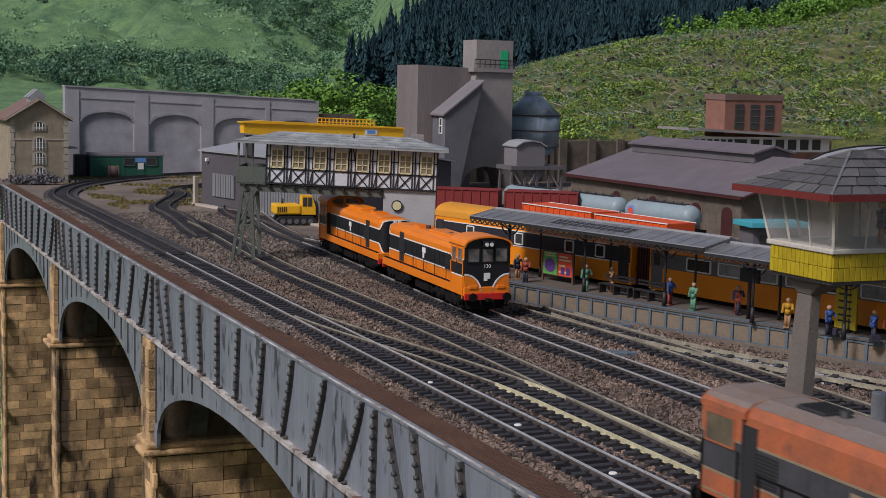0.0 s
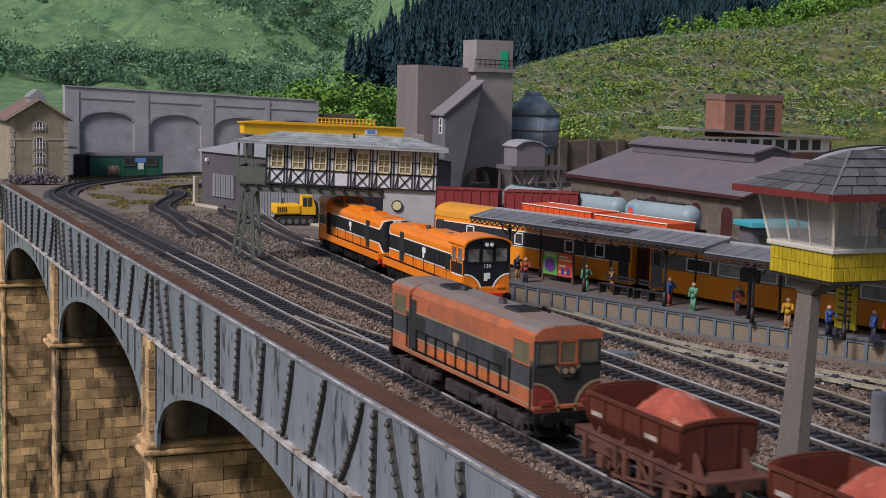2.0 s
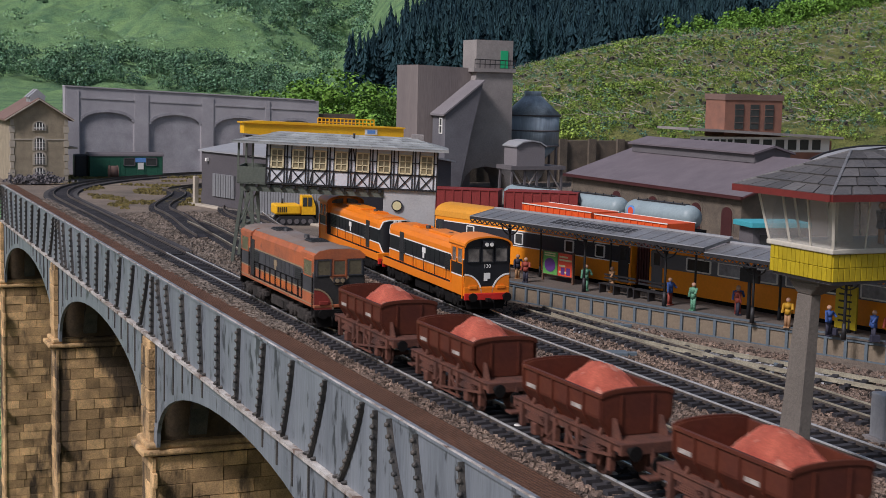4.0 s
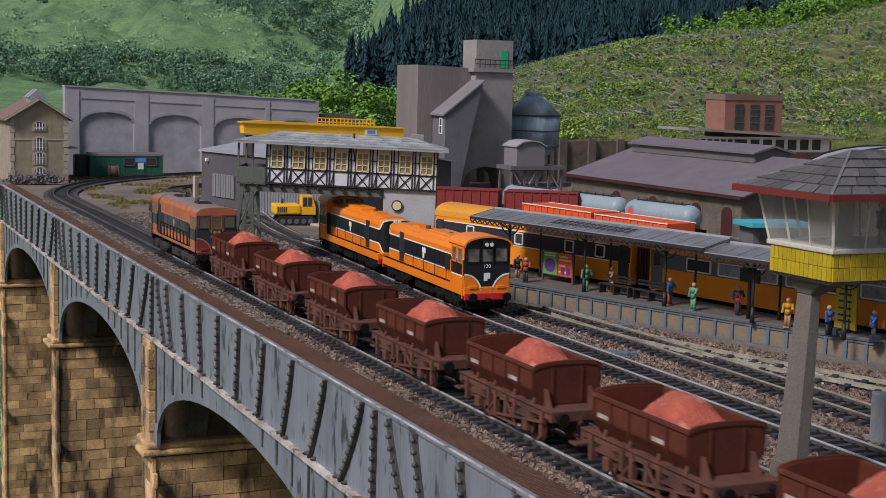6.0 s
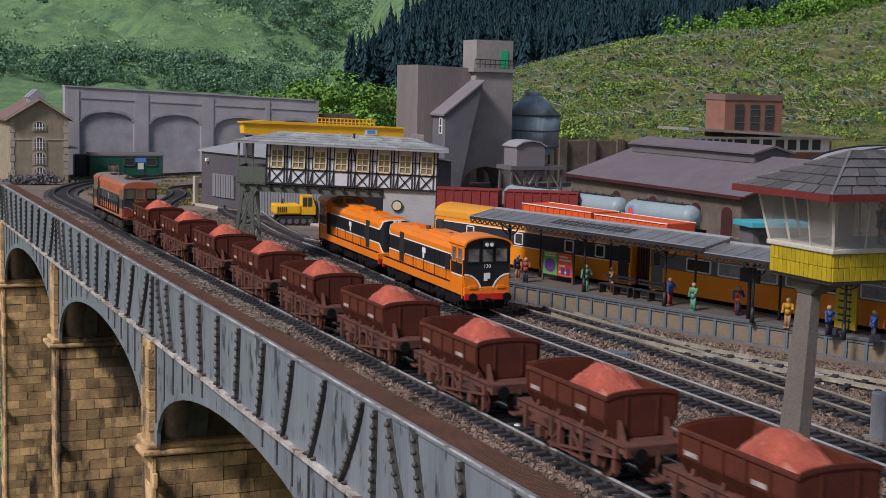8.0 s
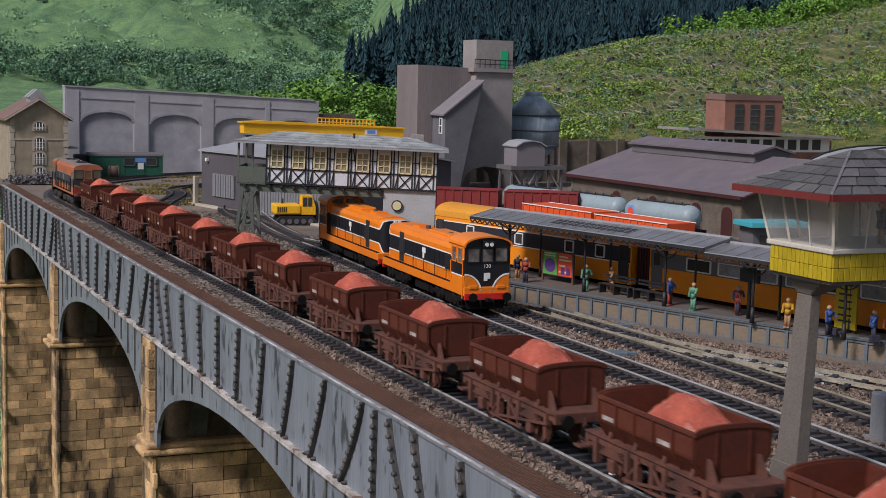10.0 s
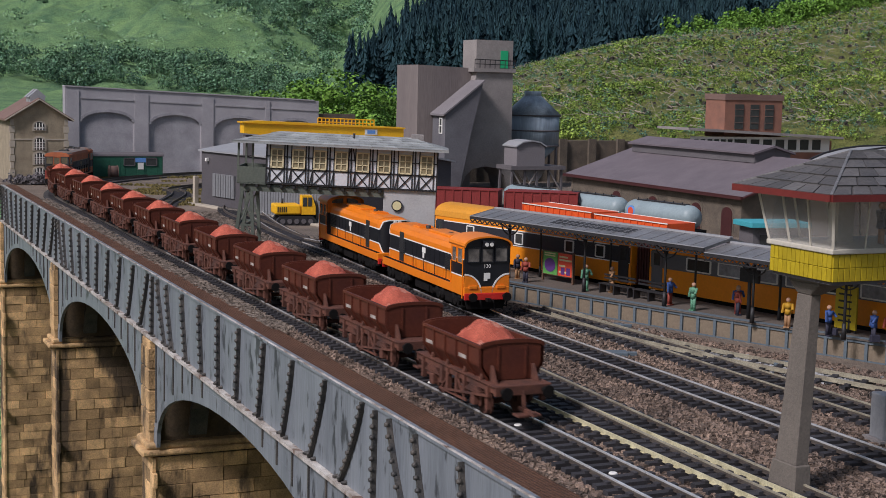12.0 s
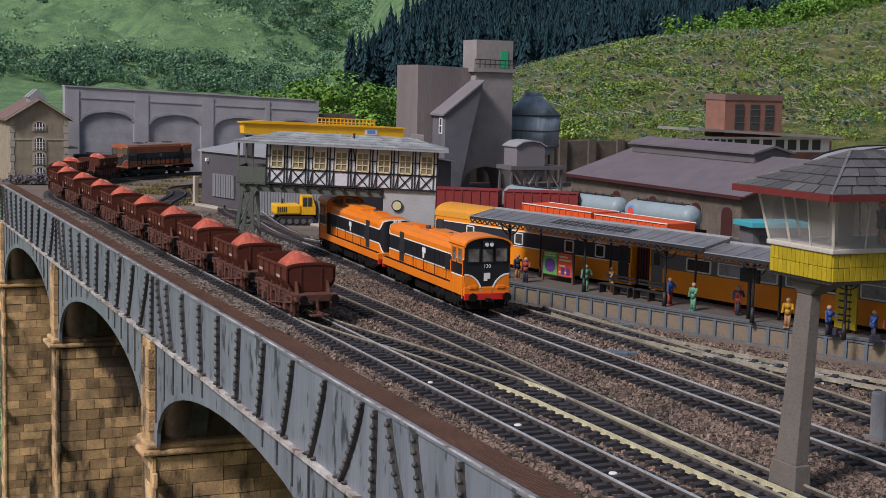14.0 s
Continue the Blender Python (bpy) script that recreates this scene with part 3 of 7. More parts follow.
def viaduct():
    v = thing("viaduct", 0, 0, 0, 0, "iron girder viaduct on tall weathered sandstone piers", "viaduct", "", "structure")
    # deck edge, girder plate with arches cut out
    for a, b in zip(PIERS, PIERS[1:]):
        bm = mesh()
        y0, y1 = a + 1.3, b - 1.3
        n = 24
        mid, half = (y0 + y1) / 2, (y1 - y0) / 2
        low = [(mid - half * math.cos(math.pi * i / n), -9.6 + 5.2 * math.sin(math.pi * i / n) ** 0.85) for i in range(n + 1)]
        up, dn = [], []
        for x in (FACE, FACE + 0.25):
            up.append([bm.verts.new((x, y, -3.5)) for y, z in low])
            dn.append([bm.verts.new((x, y, z)) for y, z in low])
        for i in range(n):
            bm.faces.new((up[0][i], up[0][i + 1], dn[0][i + 1], dn[0][i]))
            bm.faces.new((up[1][i + 1], up[1][i], dn[1][i], dn[1][i + 1]))
            bm.faces.new((dn[0][i], dn[0][i + 1], dn[1][i + 1], dn[1][i]))
        part("arch_plate", bm, "girder", v)
        # arch ring flange
        bm = mesh()
        for (ya, za), (yb, zb) in zip(low, low[1:]):
            bar(bm, (FACE + 0.1, ya, za), (FACE + 0.1, yb, zb), 0.75, 0.22, (1, 0, 0))
        part("arch_ring", bm, "girder", v)
        # inner iron ribs under the deck
        for x in (-1.2, 1.2, 3.6):
            bm = mesh()
            for (ya, za), (yb, zb) in zip(low[::2], low[2::2]):
                bar(bm, (x, ya, za + 0.5), (x, yb, zb + 0.5), 0.3, 1.0, (1, 0, 0))
            part("inner_rib", bm, "rib", v)
        # stiffeners of the arch plate
        k = 0
        y = y0 + 0.7
        while y < y1:
            z = -9.6 + 5.2 * max(math.sin(math.acos(max(-1, min(1, (mid - y) / half)))), 0) ** 0.85
            if z < -4.6:
                bm = mesh()
                box(bm, FACE - 0.07, FACE, y - 0.06, y + 0.06, z, -3.6)
                part("spandrel_rib", bm, "rib", v)
            y += 2.05
    # parapet girder
    for a, b in zip(PIERS, PIERS[1:]):
        bm = mesh()
        box(bm, FACE, FACE + 0.2, a, b, -3.5, -0.12)
        part("girder_panel", bm, "girder", v, "scratched blue-grey iron plate")
        bm = mesh()
        box(bm, FACE - 0.28, FACE + 0.3, a, b, -3.64, -3.48)
        part("lower_flange", bm, "coping", v, "crumbling pale flange")
        bm = mesh()
        box(bm, FACE - 0.07, FACE + 0.21, a, b, -0.10, 0.0)
        part("top_flange", bm, "girder", v)
        bm = mesh()
        box(bm, FACE - 0.06, FACE + 0.03, a, b, -0.02, 0.03)
        part("worn_edge", bm, "coping", v, "pale worn top edge")
    # riveted ribs, fanning along each span: their feet lean away from the pier behind, then towards the next
    def rib_mesh(lean):
        bm = mesh()
        n = 9
        for i in range(n):
            z0, z1 = -3.46 + i * 3.32 / n, -3.46 + (i + 1) * 3.32 / n
            ya, yb = lean * (1 - i / n) ** 1.3, lean * (1 - (i + 1) / n) ** 1.3
            bar(bm, (FACE - 0.09, ya, z0), (FACE - 0.09, yb, z1), 0.12, 0.17, (1, 0, 0))
            zc, yc = (z0 + z1) / 2, (ya + yb) / 2
            rod(bm, (FACE - 0.14, yc, zc), (FACE - 0.26, yc, zc), 0.115, 7, 0.06)
        rod(bm, (FACE - 0.02, lean - 0.45, -3.4), (FACE - 0.2, lean - 0.45, -3.4), 0.1, 6, 0.05)
        rod(bm, (FACE - 0.02, lean + 0.45, -3.4), (FACE - 0.2, lean + 0.45, -3.4), 0.1, 6, 0.05)
        return data_of("girder_rib", bm, M["rib"])
    feet = [(d, rib_mesh(2.15 - 0.115 * d)) for d in (0.3, 4.2, 8.1, 12.0, 15.85, 19.4, 22.9, 26.5, 30.0)]
    feet += [(-0.95, rib_mesh(0.1)), (32.2, rib_mesh(-1.8))]
    for p in PIERS:
        for dy, me in feet:
            if 8 < p + dy < 150:
                piece("girder_rib", me, v, 0, p + dy, 0)
    # walkway inside the parapet
    bm = mesh()
    box(bm, FACE + 0.2, -2.0, -98, 150, -0.5, -0.2)
    part("walkway", bm, "walkway", v, "red-brown walkway strip")
    return v


VIADUCT = viaduct()


def block_mesh(w, h, d):
    """A dressed stone with chamfered face, w wide, h high, its face towards -y."""
    bm = mesh()
    c = 0.035
    back = [bm.verts.new(p) for p in ((0.012, 0.1, 0.012), (w - 0.012, 0.1, 0.012), (w - 0.012, 0.1, h - 0.012), (0.012, 0.1, h - 0.012))]
    mid = [bm.verts.new(p) for p in ((0.012, -d + c, 0.012), (w - 0.012, -d + c, 0.012), (w - 0.012, -d + c, h - 0.012), (0.012, -d + c, h - 0.012))]
    face = [bm.verts.new(p) for p in ((c, -d, c), (w - c, -d, c), (w - c, -d, h - c), (c, -d, h - c))]
    for a, b in ((back, mid), (mid, face)):
        for i in range(4):
            bm.faces.new((a[i], a[(i + 1) % 4], b[(i + 1) % 4], b[i]))
    bm.faces.new(face)
    return data_of("stone_block", bm, M["stone"])


COURSE = 0.82
BLOCKS = [[block_mesh(w, COURSE, d) for d in (0.08, 0.10, 0.125)] for w in (1.0, 1.4, 1.8, 2.2)]
WIDTHS = (1.0, 1.4, 1.8, 2.2)


def courses(parent, x0, x1, z0, z1, y, rz=0, ox=0.0, oy=0.0):
    """Lays stones over a face that runs from x0 to x1 in its own frame, turned by rz about (ox, oy)."""
    z = z0
    rnd = random.Random(int(z0 * 10 + x1 * 7))
    while z + COURSE <= z1 + 0.05:
        x = x0 + rnd.choice((-0.35, 0.0, -0.6))
        while x < x1 - 0.2:
            k = min(range(4), key=lambda i: abs(WIDTHS[i] - (x1 - x))) if x1 - x < 2.1 else rnd.randrange(4)
            xa = max(x, x0)
            p = Matrix.Rotation(radians(rz), 4, "Z") @ Vector((xa, y, z))
            piece("stone_block", rnd.choice(BLOCKS[k]), parent, p.x + ox, p.y + oy, z, rz)
            x = xa + WIDTHS[k]
        z += COURSE


def pier(yc, dressed):
    p = thing("viaduct_pier", 0, yc, 0, 0, "tall sandstone block pier with dark water stains", "pier", "viaduct piers")
    bm = mesh()
    box(bm, -3.7, 4.4, -1.3, 1.3, -47, -10.2)
    part("core", bm, "mortar", p)
    # The pier's own stone, coloured darker for the shade under the deck.
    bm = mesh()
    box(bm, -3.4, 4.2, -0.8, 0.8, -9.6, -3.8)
    part("upper_wall", bm, "stone_shaded", p)
    bm = mesh()
    box(bm, -3.85, -3.3, -0.95, 0.95, -9.6, -3.75, 0.06)
    part("pilaster", bm, "stone", p, "pale dressed sandstone pilaster")
    for zc in (-8.4, -7.2, -6.0, -4.8):
        bm = mesh()
        box(bm, -3.92, -3.3, -1.0, 1.0, zc - 0.5, zc + 0.62, 0.05)
        part("quoin", bm, "stone", p)
    bm = mesh()
    box(bm, -4.4, 4.6, -1.62, 1.62, -10.2, -9.85, 0.12)
    box(bm, -4.1, 4.5, -1.45, 1.45, -9.86, -9.5, 0.12)
    part("capstone", bm, "stone", p, "projecting worn stone ledge")
    if dressed:
        foot = -10.3 - COURSE * math.ceil((yc - 50) / 3.3)
        courses(p, -3.7, 4.4, foot, -10.3, -1.3)
        courses(p, -1.3, 1.3, foot, -10.3, 0, -90, -3.7, 0)
    return p


PIER = {y: pier(y, y > 70) for y in PIERS}


# ---- locomotives ----
OLD = {"a": "old_orange", "b": "old_black", "roof": "old_roof", "gear": "old_gear", "line": "old_line", "glass": "cream_glass",
       "beam": "under", "nose": "old_red", "rail": "under", "group": "", "bright": False}
BRIGHT = {"a": "orange", "b": "black", "roof": "orange", "gear": "under", "line": "white", "glass": "cab_glass",
          "beam": "red", "nose": "orange", "rail": "black", "group": "parked locomotives", "bright": True}


def arch_profile(w, z0, zs, zt, n=10):
    """Upright sides from z0 to zs, then an arched roof up to zt."""
    top = [(w * math.cos(math.pi * i / n), zs + (zt - zs) * math.sin(math.pi * i / n) ** 0.8) for i in range(n + 1)]
    return [(-w, z0), (w, z0)] + top[:-1] + [top[-1]]


def wheel_pair(parent, y, r, mat):
    """A wheelset as one turning mesh about its axle."""
    bm = mesh()
    rod(bm, (-0.7, 0, 0), (0.7, 0, 0), 0.09, 8)
    for s in (-1, 1):
        wheel_of(bm, (s * 0.62, 0, 0), r, 0.14, 22)
        wheel_of(bm, (s * 0.53, 0, 0), r + 0.06, 0.05, 22)
        wheel_of(bm, (s * 0.70, 0, 0), r * 0.28, 0.05, 10)
        for k in range(4):
            a = math.pi * k / 2
            box(bm, s * 0.70 - 0.02, s * 0.70 + 0.02, 0.5 * r * math.cos(a) - 0.05, 0.5 * r * math.cos(a) + 0.05,
                0.5 * r * math.sin(a) - 0.05, 0.5 * r * math.sin(a) + 0.05)
    ob = part("wheelset", bm, mat, parent)
    ob.location = (0, y * K, r * K)
    return ob


def locomotive(name, L, label, number=False, cabs=(-1, 1)):
    """Double-cab diesel, its origin at the middle of the railhead, running towards +y."""
    A, B, R, G, W = L["a"], L["b"], L["roof"], L["gear"], L["line"]
    t = thing(name, 0, 0, 0, 0, label, "locomotive", L["group"])
    wheels = []
    # frame and skirt
    bm = mesh()
    box(bm, -1.16, 1.16, -5.75, 5.75, 0.86 if L["bright"] else 1.06, 1.30 if L["bright"] else 1.22, 0.04)
    part("frame", bm, A, t)
    for s in (-1, 1):
        bm = mesh()
        if L["bright"]:
            # Black strip drawn in for the shadow line of the walkway gap.
            box(bm, *sorted((s * 1.0, s * 1.165)), -4.0, 5.6, 1.295, 1.325)
            part("walkway_edge", bm, "under", t)
        else:
            box(bm, *sorted((s * 1.163, s * 1.17)), -5.6, 5.6, 1.19, 1.235)
            part("lining", bm, W, t)
    # hood: lower orange panels, black band, orange upper with rounded shoulders
    hw = 0.93 if L["bright"] else 1.08
    up = -0.27 if L["bright"] else 0.12
    b0, b1 = (1.80, 2.60) if L["bright"] else (1.70, 2.62)
    h0, h1 = (-4.05 if -1 in cabs else -5.0), (4.05 if 1 in cabs else 5.0)
    bm = mesh()
    box(bm, -hw, hw, h0, h1, 1.2, b0 + 0.02, 0.01)
    part("hood_lower", bm, A, t)
    bm = mesh()
    box(bm, -hw - 0.006, hw + 0.006, h0, h1, b0, b1)
    part("hood_band", bm, B, t)
    for s in (-1, 1):
        for z in (b0, b1):
            bm = mesh()
            box(bm, *sorted((s * (hw + 0.004), s * (hw + 0.016))), h0, h1, z - 0.03, z + 0.03)
            part("lining", bm, W, t)
    bm = mesh()
    prism(bm, [(-hw, b1 - 0.01), (hw, b1 - 0.01), (hw, 3.12 + up), (hw * 0.88, 3.36 + up), (0.5, 3.47 + up), (-0.5, 3.47 + up), (-hw * 0.88, 3.36 + up), (-hw, 3.12 + up)], h0, h1)
    part("hood_upper", bm, A, t)
    bm = mesh()
    prism(bm, [(-hw * 0.87, 3.37 + up), (-0.5, 3.478 + up), (0.5, 3.478 + up), (hw * 0.87, 3.37 + up), (0.5, 3.50 + up), (-0.5, 3.50 + up)], h0 + 0.01, h1 - 0.01)
    part("hood_roof", bm, R, t)
    bm = mesh()
    box(bm, -0.5, 0.5, *((-2.2, 0.6) if L["bright"] else (-0.5, 1.3)), 3.0, 3.64 + min(up, 0), 0.06)
    part("roof_hatch", bm, R, t)
    for y in (-2.6, 2.6):
        bm = mesh()
        box(bm, -0.42, 0.42, y - 0.5, y + 0.5, 3.2, 3.57 + up, 0.03)
        for k in range(6):
            box(bm, -0.36, 0.36, y - 0.42 + k * 0.16, y - 0.36 + k * 0.16, 3.57 + up, 3.60 + up)
        part("roof_fan", bm, "grille" if not L["bright"] else "orange", t)
    for y in (-1.2, 1.9):
        bm = mesh()
        rod(bm, (0, y, 3.1), (0, y, 3.66 + up), 0.13, 10)
        part("exhaust", bm, "grille", t)
    # hood side doors: shallow panels, grilles and dark door openings
    for s in (-1, 1):
        for y in (-3.3, 3.2):
            bm = mesh()
            for k in range(9):
                box(bm, s * (hw + 0.008), s * (hw + 0.04), y - 0.45, y + 0.45, 1.8 + k * 0.085, 1.84 + k * 0.085)
            part("side_grille", bm, "grille", t)
        for y in [-2.4 + 0.62 * k for k in range(8)]:
            bm = mesh()
            box(bm, *sorted((s * (hw + 0.003), s * (hw + 0.02))), y - 0.27, y + 0.27, 1.36, b0 - 0.07)
            part("side_door", bm, A if L["bright"] else "old_panel", t)
            bm = mesh()
            box(bm, *sorted((s * (hw + 0.008), s * (hw + 0.022))), y - 0.27, y + 0.27, b0 + 0.08, b1 - 0.07)
            part("side_door", bm, B, t)
        # Dark strip along the hood's foot stands for shade in the gap.
        bm = mesh()
        box(bm, *sorted((s * (hw - 0.05), s * (hw + 0.025))), -3.9, 3.9, 1.2, 1.29)
        part("walkway_edge", bm, "under", t)
        if not L["bright"]:
            bm = mesh()
            box(bm, *sorted((s * (hw - 0.05), s * (hw + 0.03))), 3.55, 4.05, 1.3, 3.05)
            part("door_recess", bm, "grille", t)
        if L["bright"]:
            for y in (3.3, ):
                bm = mesh()
                box(bm, *sorted((s * (hw + 0.01), s * (hw + 0.03))), y - 0.3, y + 0.3, 1.34, 2.9)
                part("door_recess", bm, "grille", t)
        # emblem on the band: plain shape
        bm = mesh()
        box(bm, *sorted((s * (hw + 0.022), s * (hw + 0.03))), -0.2, 0.28, 2.2, 2.47)
        box(bm, *sorted((s * (hw + 0.022), s * (hw + 0.03))), -0.02, 0.2, 1.93, 2.19)
        part("emblem", bm, W, t, "plain pale emblem")
        # walkway stanchions and handrail
        for k in range(5 if L["bright"] else 9):
            y = -3.4 + k * (1.5 if L["bright"] else 0.85)
            bm = mesh()
            rod(bm, (s * 1.12, y, 1.2), (s * 1.12, y, 1.95 if L["bright"] else 2.02), 0.018 if L["bright"] else 0.04, 6)
            part("stanchion", bm, L["rail"], t)
        bm = mesh()
        zr = 1.94 if L["bright"] else 2.0
        rod(bm, (s * 1.12, -3.5, zr), (s * 1.12, 3.5, zr), 0.016 if L["bright"] else 0.022, 6)
        part("handrail", bm, L["rail"], t)
    # hood end without a cab: black nose with a pale V and curved orange corners
    for s in (-1, 1):
        if s in cabs:
            continue
        # rounded in plan; the black of the band spreads over it between two sweeping lines
        def crown(x):
            return mixed(((0, 3.47), (0.5, 3.47), (hw * 0.88, 3.36), (hw, 3.12)), abs(x)) + up
        turn = [math.pi * i / 20 for i in range(21)]
        ring = [(math.copysign(abs(math.cos(a)) ** 0.55, math.cos(a)) * hw, s * (5.0 + 0.62 * math.sin(a) ** 0.6)) for a in turn]
        top = [crown(x) - 0.05 * math.sin(a) for (x, y), a in zip(ring, turn)]
        high = [min(b1 + 0.62 * step01(0.25, 0.95, math.sin(a)), z - 0.03) for z, a in zip(top, turn)]
        low = [b0 - 0.55 * step01(0.2, 0.85, math.sin(a)) for a in turn]
        nose = None
        for label_, mat_, za, zb in (("hood_nose", B, low, high), ("nose_panel", L["nose"], [1.2] * 21, low), ("nose_top", A, high, top)):
            bm = mesh()
            va = [bm.verts.new((x, y, z)) for (x, y), z in zip(ring, za)]
            vb = [bm.verts.new((x, y, z)) for (x, y), z in zip(ring, zb)]
            for k in range(20):
                bm.faces.new((va[k], va[k + 1], vb[k + 1], vb[k])).smooth = True
            if zb is top:
                vc = [bm.verts.new((x, s * 4.98, crown(x))) for x, y in ring]
                for k in range(20):
                    bm.faces.new((vb[k], vb[k + 1], vc[k + 1], vc[k])).smooth = True
            bmesh.ops.remove_doubles(bm, verts=bm.verts[:], dist=1e-4)
            bmesh.ops.recalc_face_normals(bm, faces=bm.faces[:])
            ob = part(label_, bm, mat_, nose or t)
            nose = nose or ob
        for line in (low, high):
            bm = mesh()
            for k in range(20):
                (xa, ya), (xb, yb) = ring[k], ring[k + 1]
                bar(bm, (xa * 1.008, ya + s * 0.006, line[k]), (xb * 1.008, yb + s * 0.006, line[k + 1]), 0.03, 0.07)
            part("lining", bm, W, nose)
        for q in (-1, 1):
            bm = mesh()
            rod(bm, (q * 0.13, s * 5.55, 3.02), (q * 0.13, s * 5.72, 3.02), 0.1, 12)
            part("headlamp", bm, "lamp_lens", nose)
        for q in (-1, 1):
            bm = mesh()
            rod(bm, (q * 0.86, s * 5.8, 0.86), (q * 0.86, s * 6.15, 0.86), 0.1, 10)
            rod(bm, (q * 0.86, s * 6.12, 0.86), (q * 0.86, s * 6.2, 0.86), 0.21, 14)
            part("buffer", bm, "under", t)
        bm = mesh()
        box(bm, -1.14, 1.14, *sorted((s * 5.68, s * 5.83)), 0.68, 1.0, 0.02)
        part("buffer_beam", bm, L["beam"], t)
    # cabs
    for s in cabs:
        y0, y1 = sorted((s * 4.05, s * 5.7))
        bm = mesh()
        prism(bm, arch_profile(1.15, 1.2, 3.28, 3.62 if L["bright"] else 3.50), y0, y1)
        cab = part("cab", bm, B, t)
        bm = mesh()
        if L["bright"]:
            bow = [(1.22 * math.cos(math.pi * i / 16), 3.26 + 0.46 * math.sin(math.pi * i / 16) ** 0.85) for i in range(17)]
            prism(bm, bow + [(x * 0.96, z - 0.075) for x, z in bow[::-1]], *sorted((s * 3.88, s * 5.88)))
        else:
            prism(bm, [(-1.165, 3.19), (1.165, 3.19), (1.165, 3.35), (0.92, 3.53), (0.45, 3.61), (-0.45, 3.61), (-0.92, 3.53), (-1.165, 3.35)],
                  *sorted((s * 3.97, s * 5.75)))
        roof = part("cab_roof", bm, A, cab)
        if L["bright"]:
            bm = mesh()
            prism(bm, arch_profile(1.14, 2.62, 3.28, 3.60), *sorted((s * 4.05, s * 4.035)))
            rear = part("rear_wall", bm, A, cab)
            for q in (-1, 1):
                bm = mesh()
                prism(bm, [(q * 0.12, 3.22), (q * 0.12, 3.52), (q * 0.45, 3.50), (q * 0.72, 3.43), (q * 0.86, 3.34), (q * 0.86, 3.22)], *sorted((s * 4.035, s * 4.02)))
                part("rear_window", bm, L["glass"], rear)
        else:
            bm = mesh()
            prism(bm, [(-1.06, 3.43), (1.06, 3.43), (0.94, 3.535), (0.45, 3.628), (-0.45, 3.628), (-0.94, 3.535)], *sorted((s * 3.99, s * 5.70)))
            part("roof_cap", bm, R, roof, "dust-grey roof cap")
        for q in (-1, 1):
            for za, zb in ((2.64, 3.24), (1.22, 1.78 if L["bright"] else 1.68)):
                bm = mesh()
                box(bm, *sorted((q * 1.15, q * 1.158)), *sorted((s * 4.07, s * 5.68)), za, zb)
                part("cab_side_panel", bm, A, cab)
            for z in (1.80 if L["bright"] else 1.70, 2.61):
                bm = mesh()
                box(bm, *sorted((q * 1.155, q * 1.166)), *sorted((s * 4.07, s * 5.68)), z - 0.03, z + 0.03)
                part("lining", bm, W, cab)
        for q in (-1, 1):
            for ya, yb in ((4.25, 4.75), (4.95, 5.5)) if L["bright"] else ((4.35, 5.5),):
                bm = mesh()
                ys = sorted((s * ya, s * yb))
                box(bm, q * 1.15, q * 1.172, ys[0], ys[1], 2.42, 3.1, 0.004)
                w = part("side_window", bm, L["glass"], cab)
                bm = mesh()
                for a in ys:
                    box(bm, q * 1.16, q * 1.185, a - 0.03, a + 0.03, 2.39, 3.13)
                for z in (2.4, 3.1):
                    box(bm, q * 1.16, q * 1.185, ys[0], ys[1], z - 0.02, z + 0.03)
                part("window_frame", bm, A, w)
            bm = mesh()
            rod(bm, (q * 1.19, s * 4.15, 1.3), (q * 1.19, s * 4.15, 2.4), 0.03, 6)
            rod(bm, (q * 1.19, s * 5.6, 0.75), (q * 1.19, s * 5.6, 2.4), 0.03, 6)
            part("cab_handrail", bm, L["a"] if L["bright"] else L["rail"], cab)
        if not L["bright"]:
            # Plate over the black nose, its colour deepened to paint in shade.
            bm = mesh()
            box(bm, -1.13, 1.13, *sorted((s * 5.69, s * 5.712)), 1.22, 2.46)
            part("nose_plate", bm, "old_nose", cab)
        if not L["bright"]:
            bm = mesh()
            prism(bm, [(-0.5, 3.2), (0.5, 3.2), (0.42, 2.4), (0.16, 2.08), (-0.16, 2.08), (-0.42, 2.4)], *sorted((s * 5.70, s * 5.718)))
            centre = part("nose_centre", bm, A, cab, "faded orange centre panel")
            bm = mesh()
            for xa, za, xb, zb in ((0.42, 2.4, 0.16, 2.08), (-0.42, 2.4, -0.16, 2.08), (-0.16, 2.08, 0.16, 2.08)):
                bar(bm, (xa, s * 5.72, za), (xb, s * 5.72, zb), 0.05, 0.02, (0, 1, 0))
            part("lining", bm, W, centre)
        # nose: windows, lamp, curved lower panels with lining
        e = s * 5.7
        f = s * 5.73
        for x0, x1 in ((-1.0, -0.42), (-0.26, 0.26), (0.42, 1.0)):
            bm = mesh()
            box(bm, x0, x1, *sorted((e, f)), 2.5, 3.14 if x0 != -0.26 else 3.08, 0.004)
            w = part("front_window", bm, L["glass"], cab)
            bm = mesh()
            ya, yb = sorted((e, s * 5.75))
            for a, b, c, d in ((x0 - 0.05, x0, 2.45, 3.18), (x1, x1 + 0.05, 2.45, 3.18), (x0, x1, 2.45, 2.5), (x0, x1, 3.13, 3.18)):
                box(bm, a, b, ya, yb, c, d)
            part("window_frame", bm, B if L["bright"] or abs(x0) > 0.3 else A, w)
        bm = mesh()
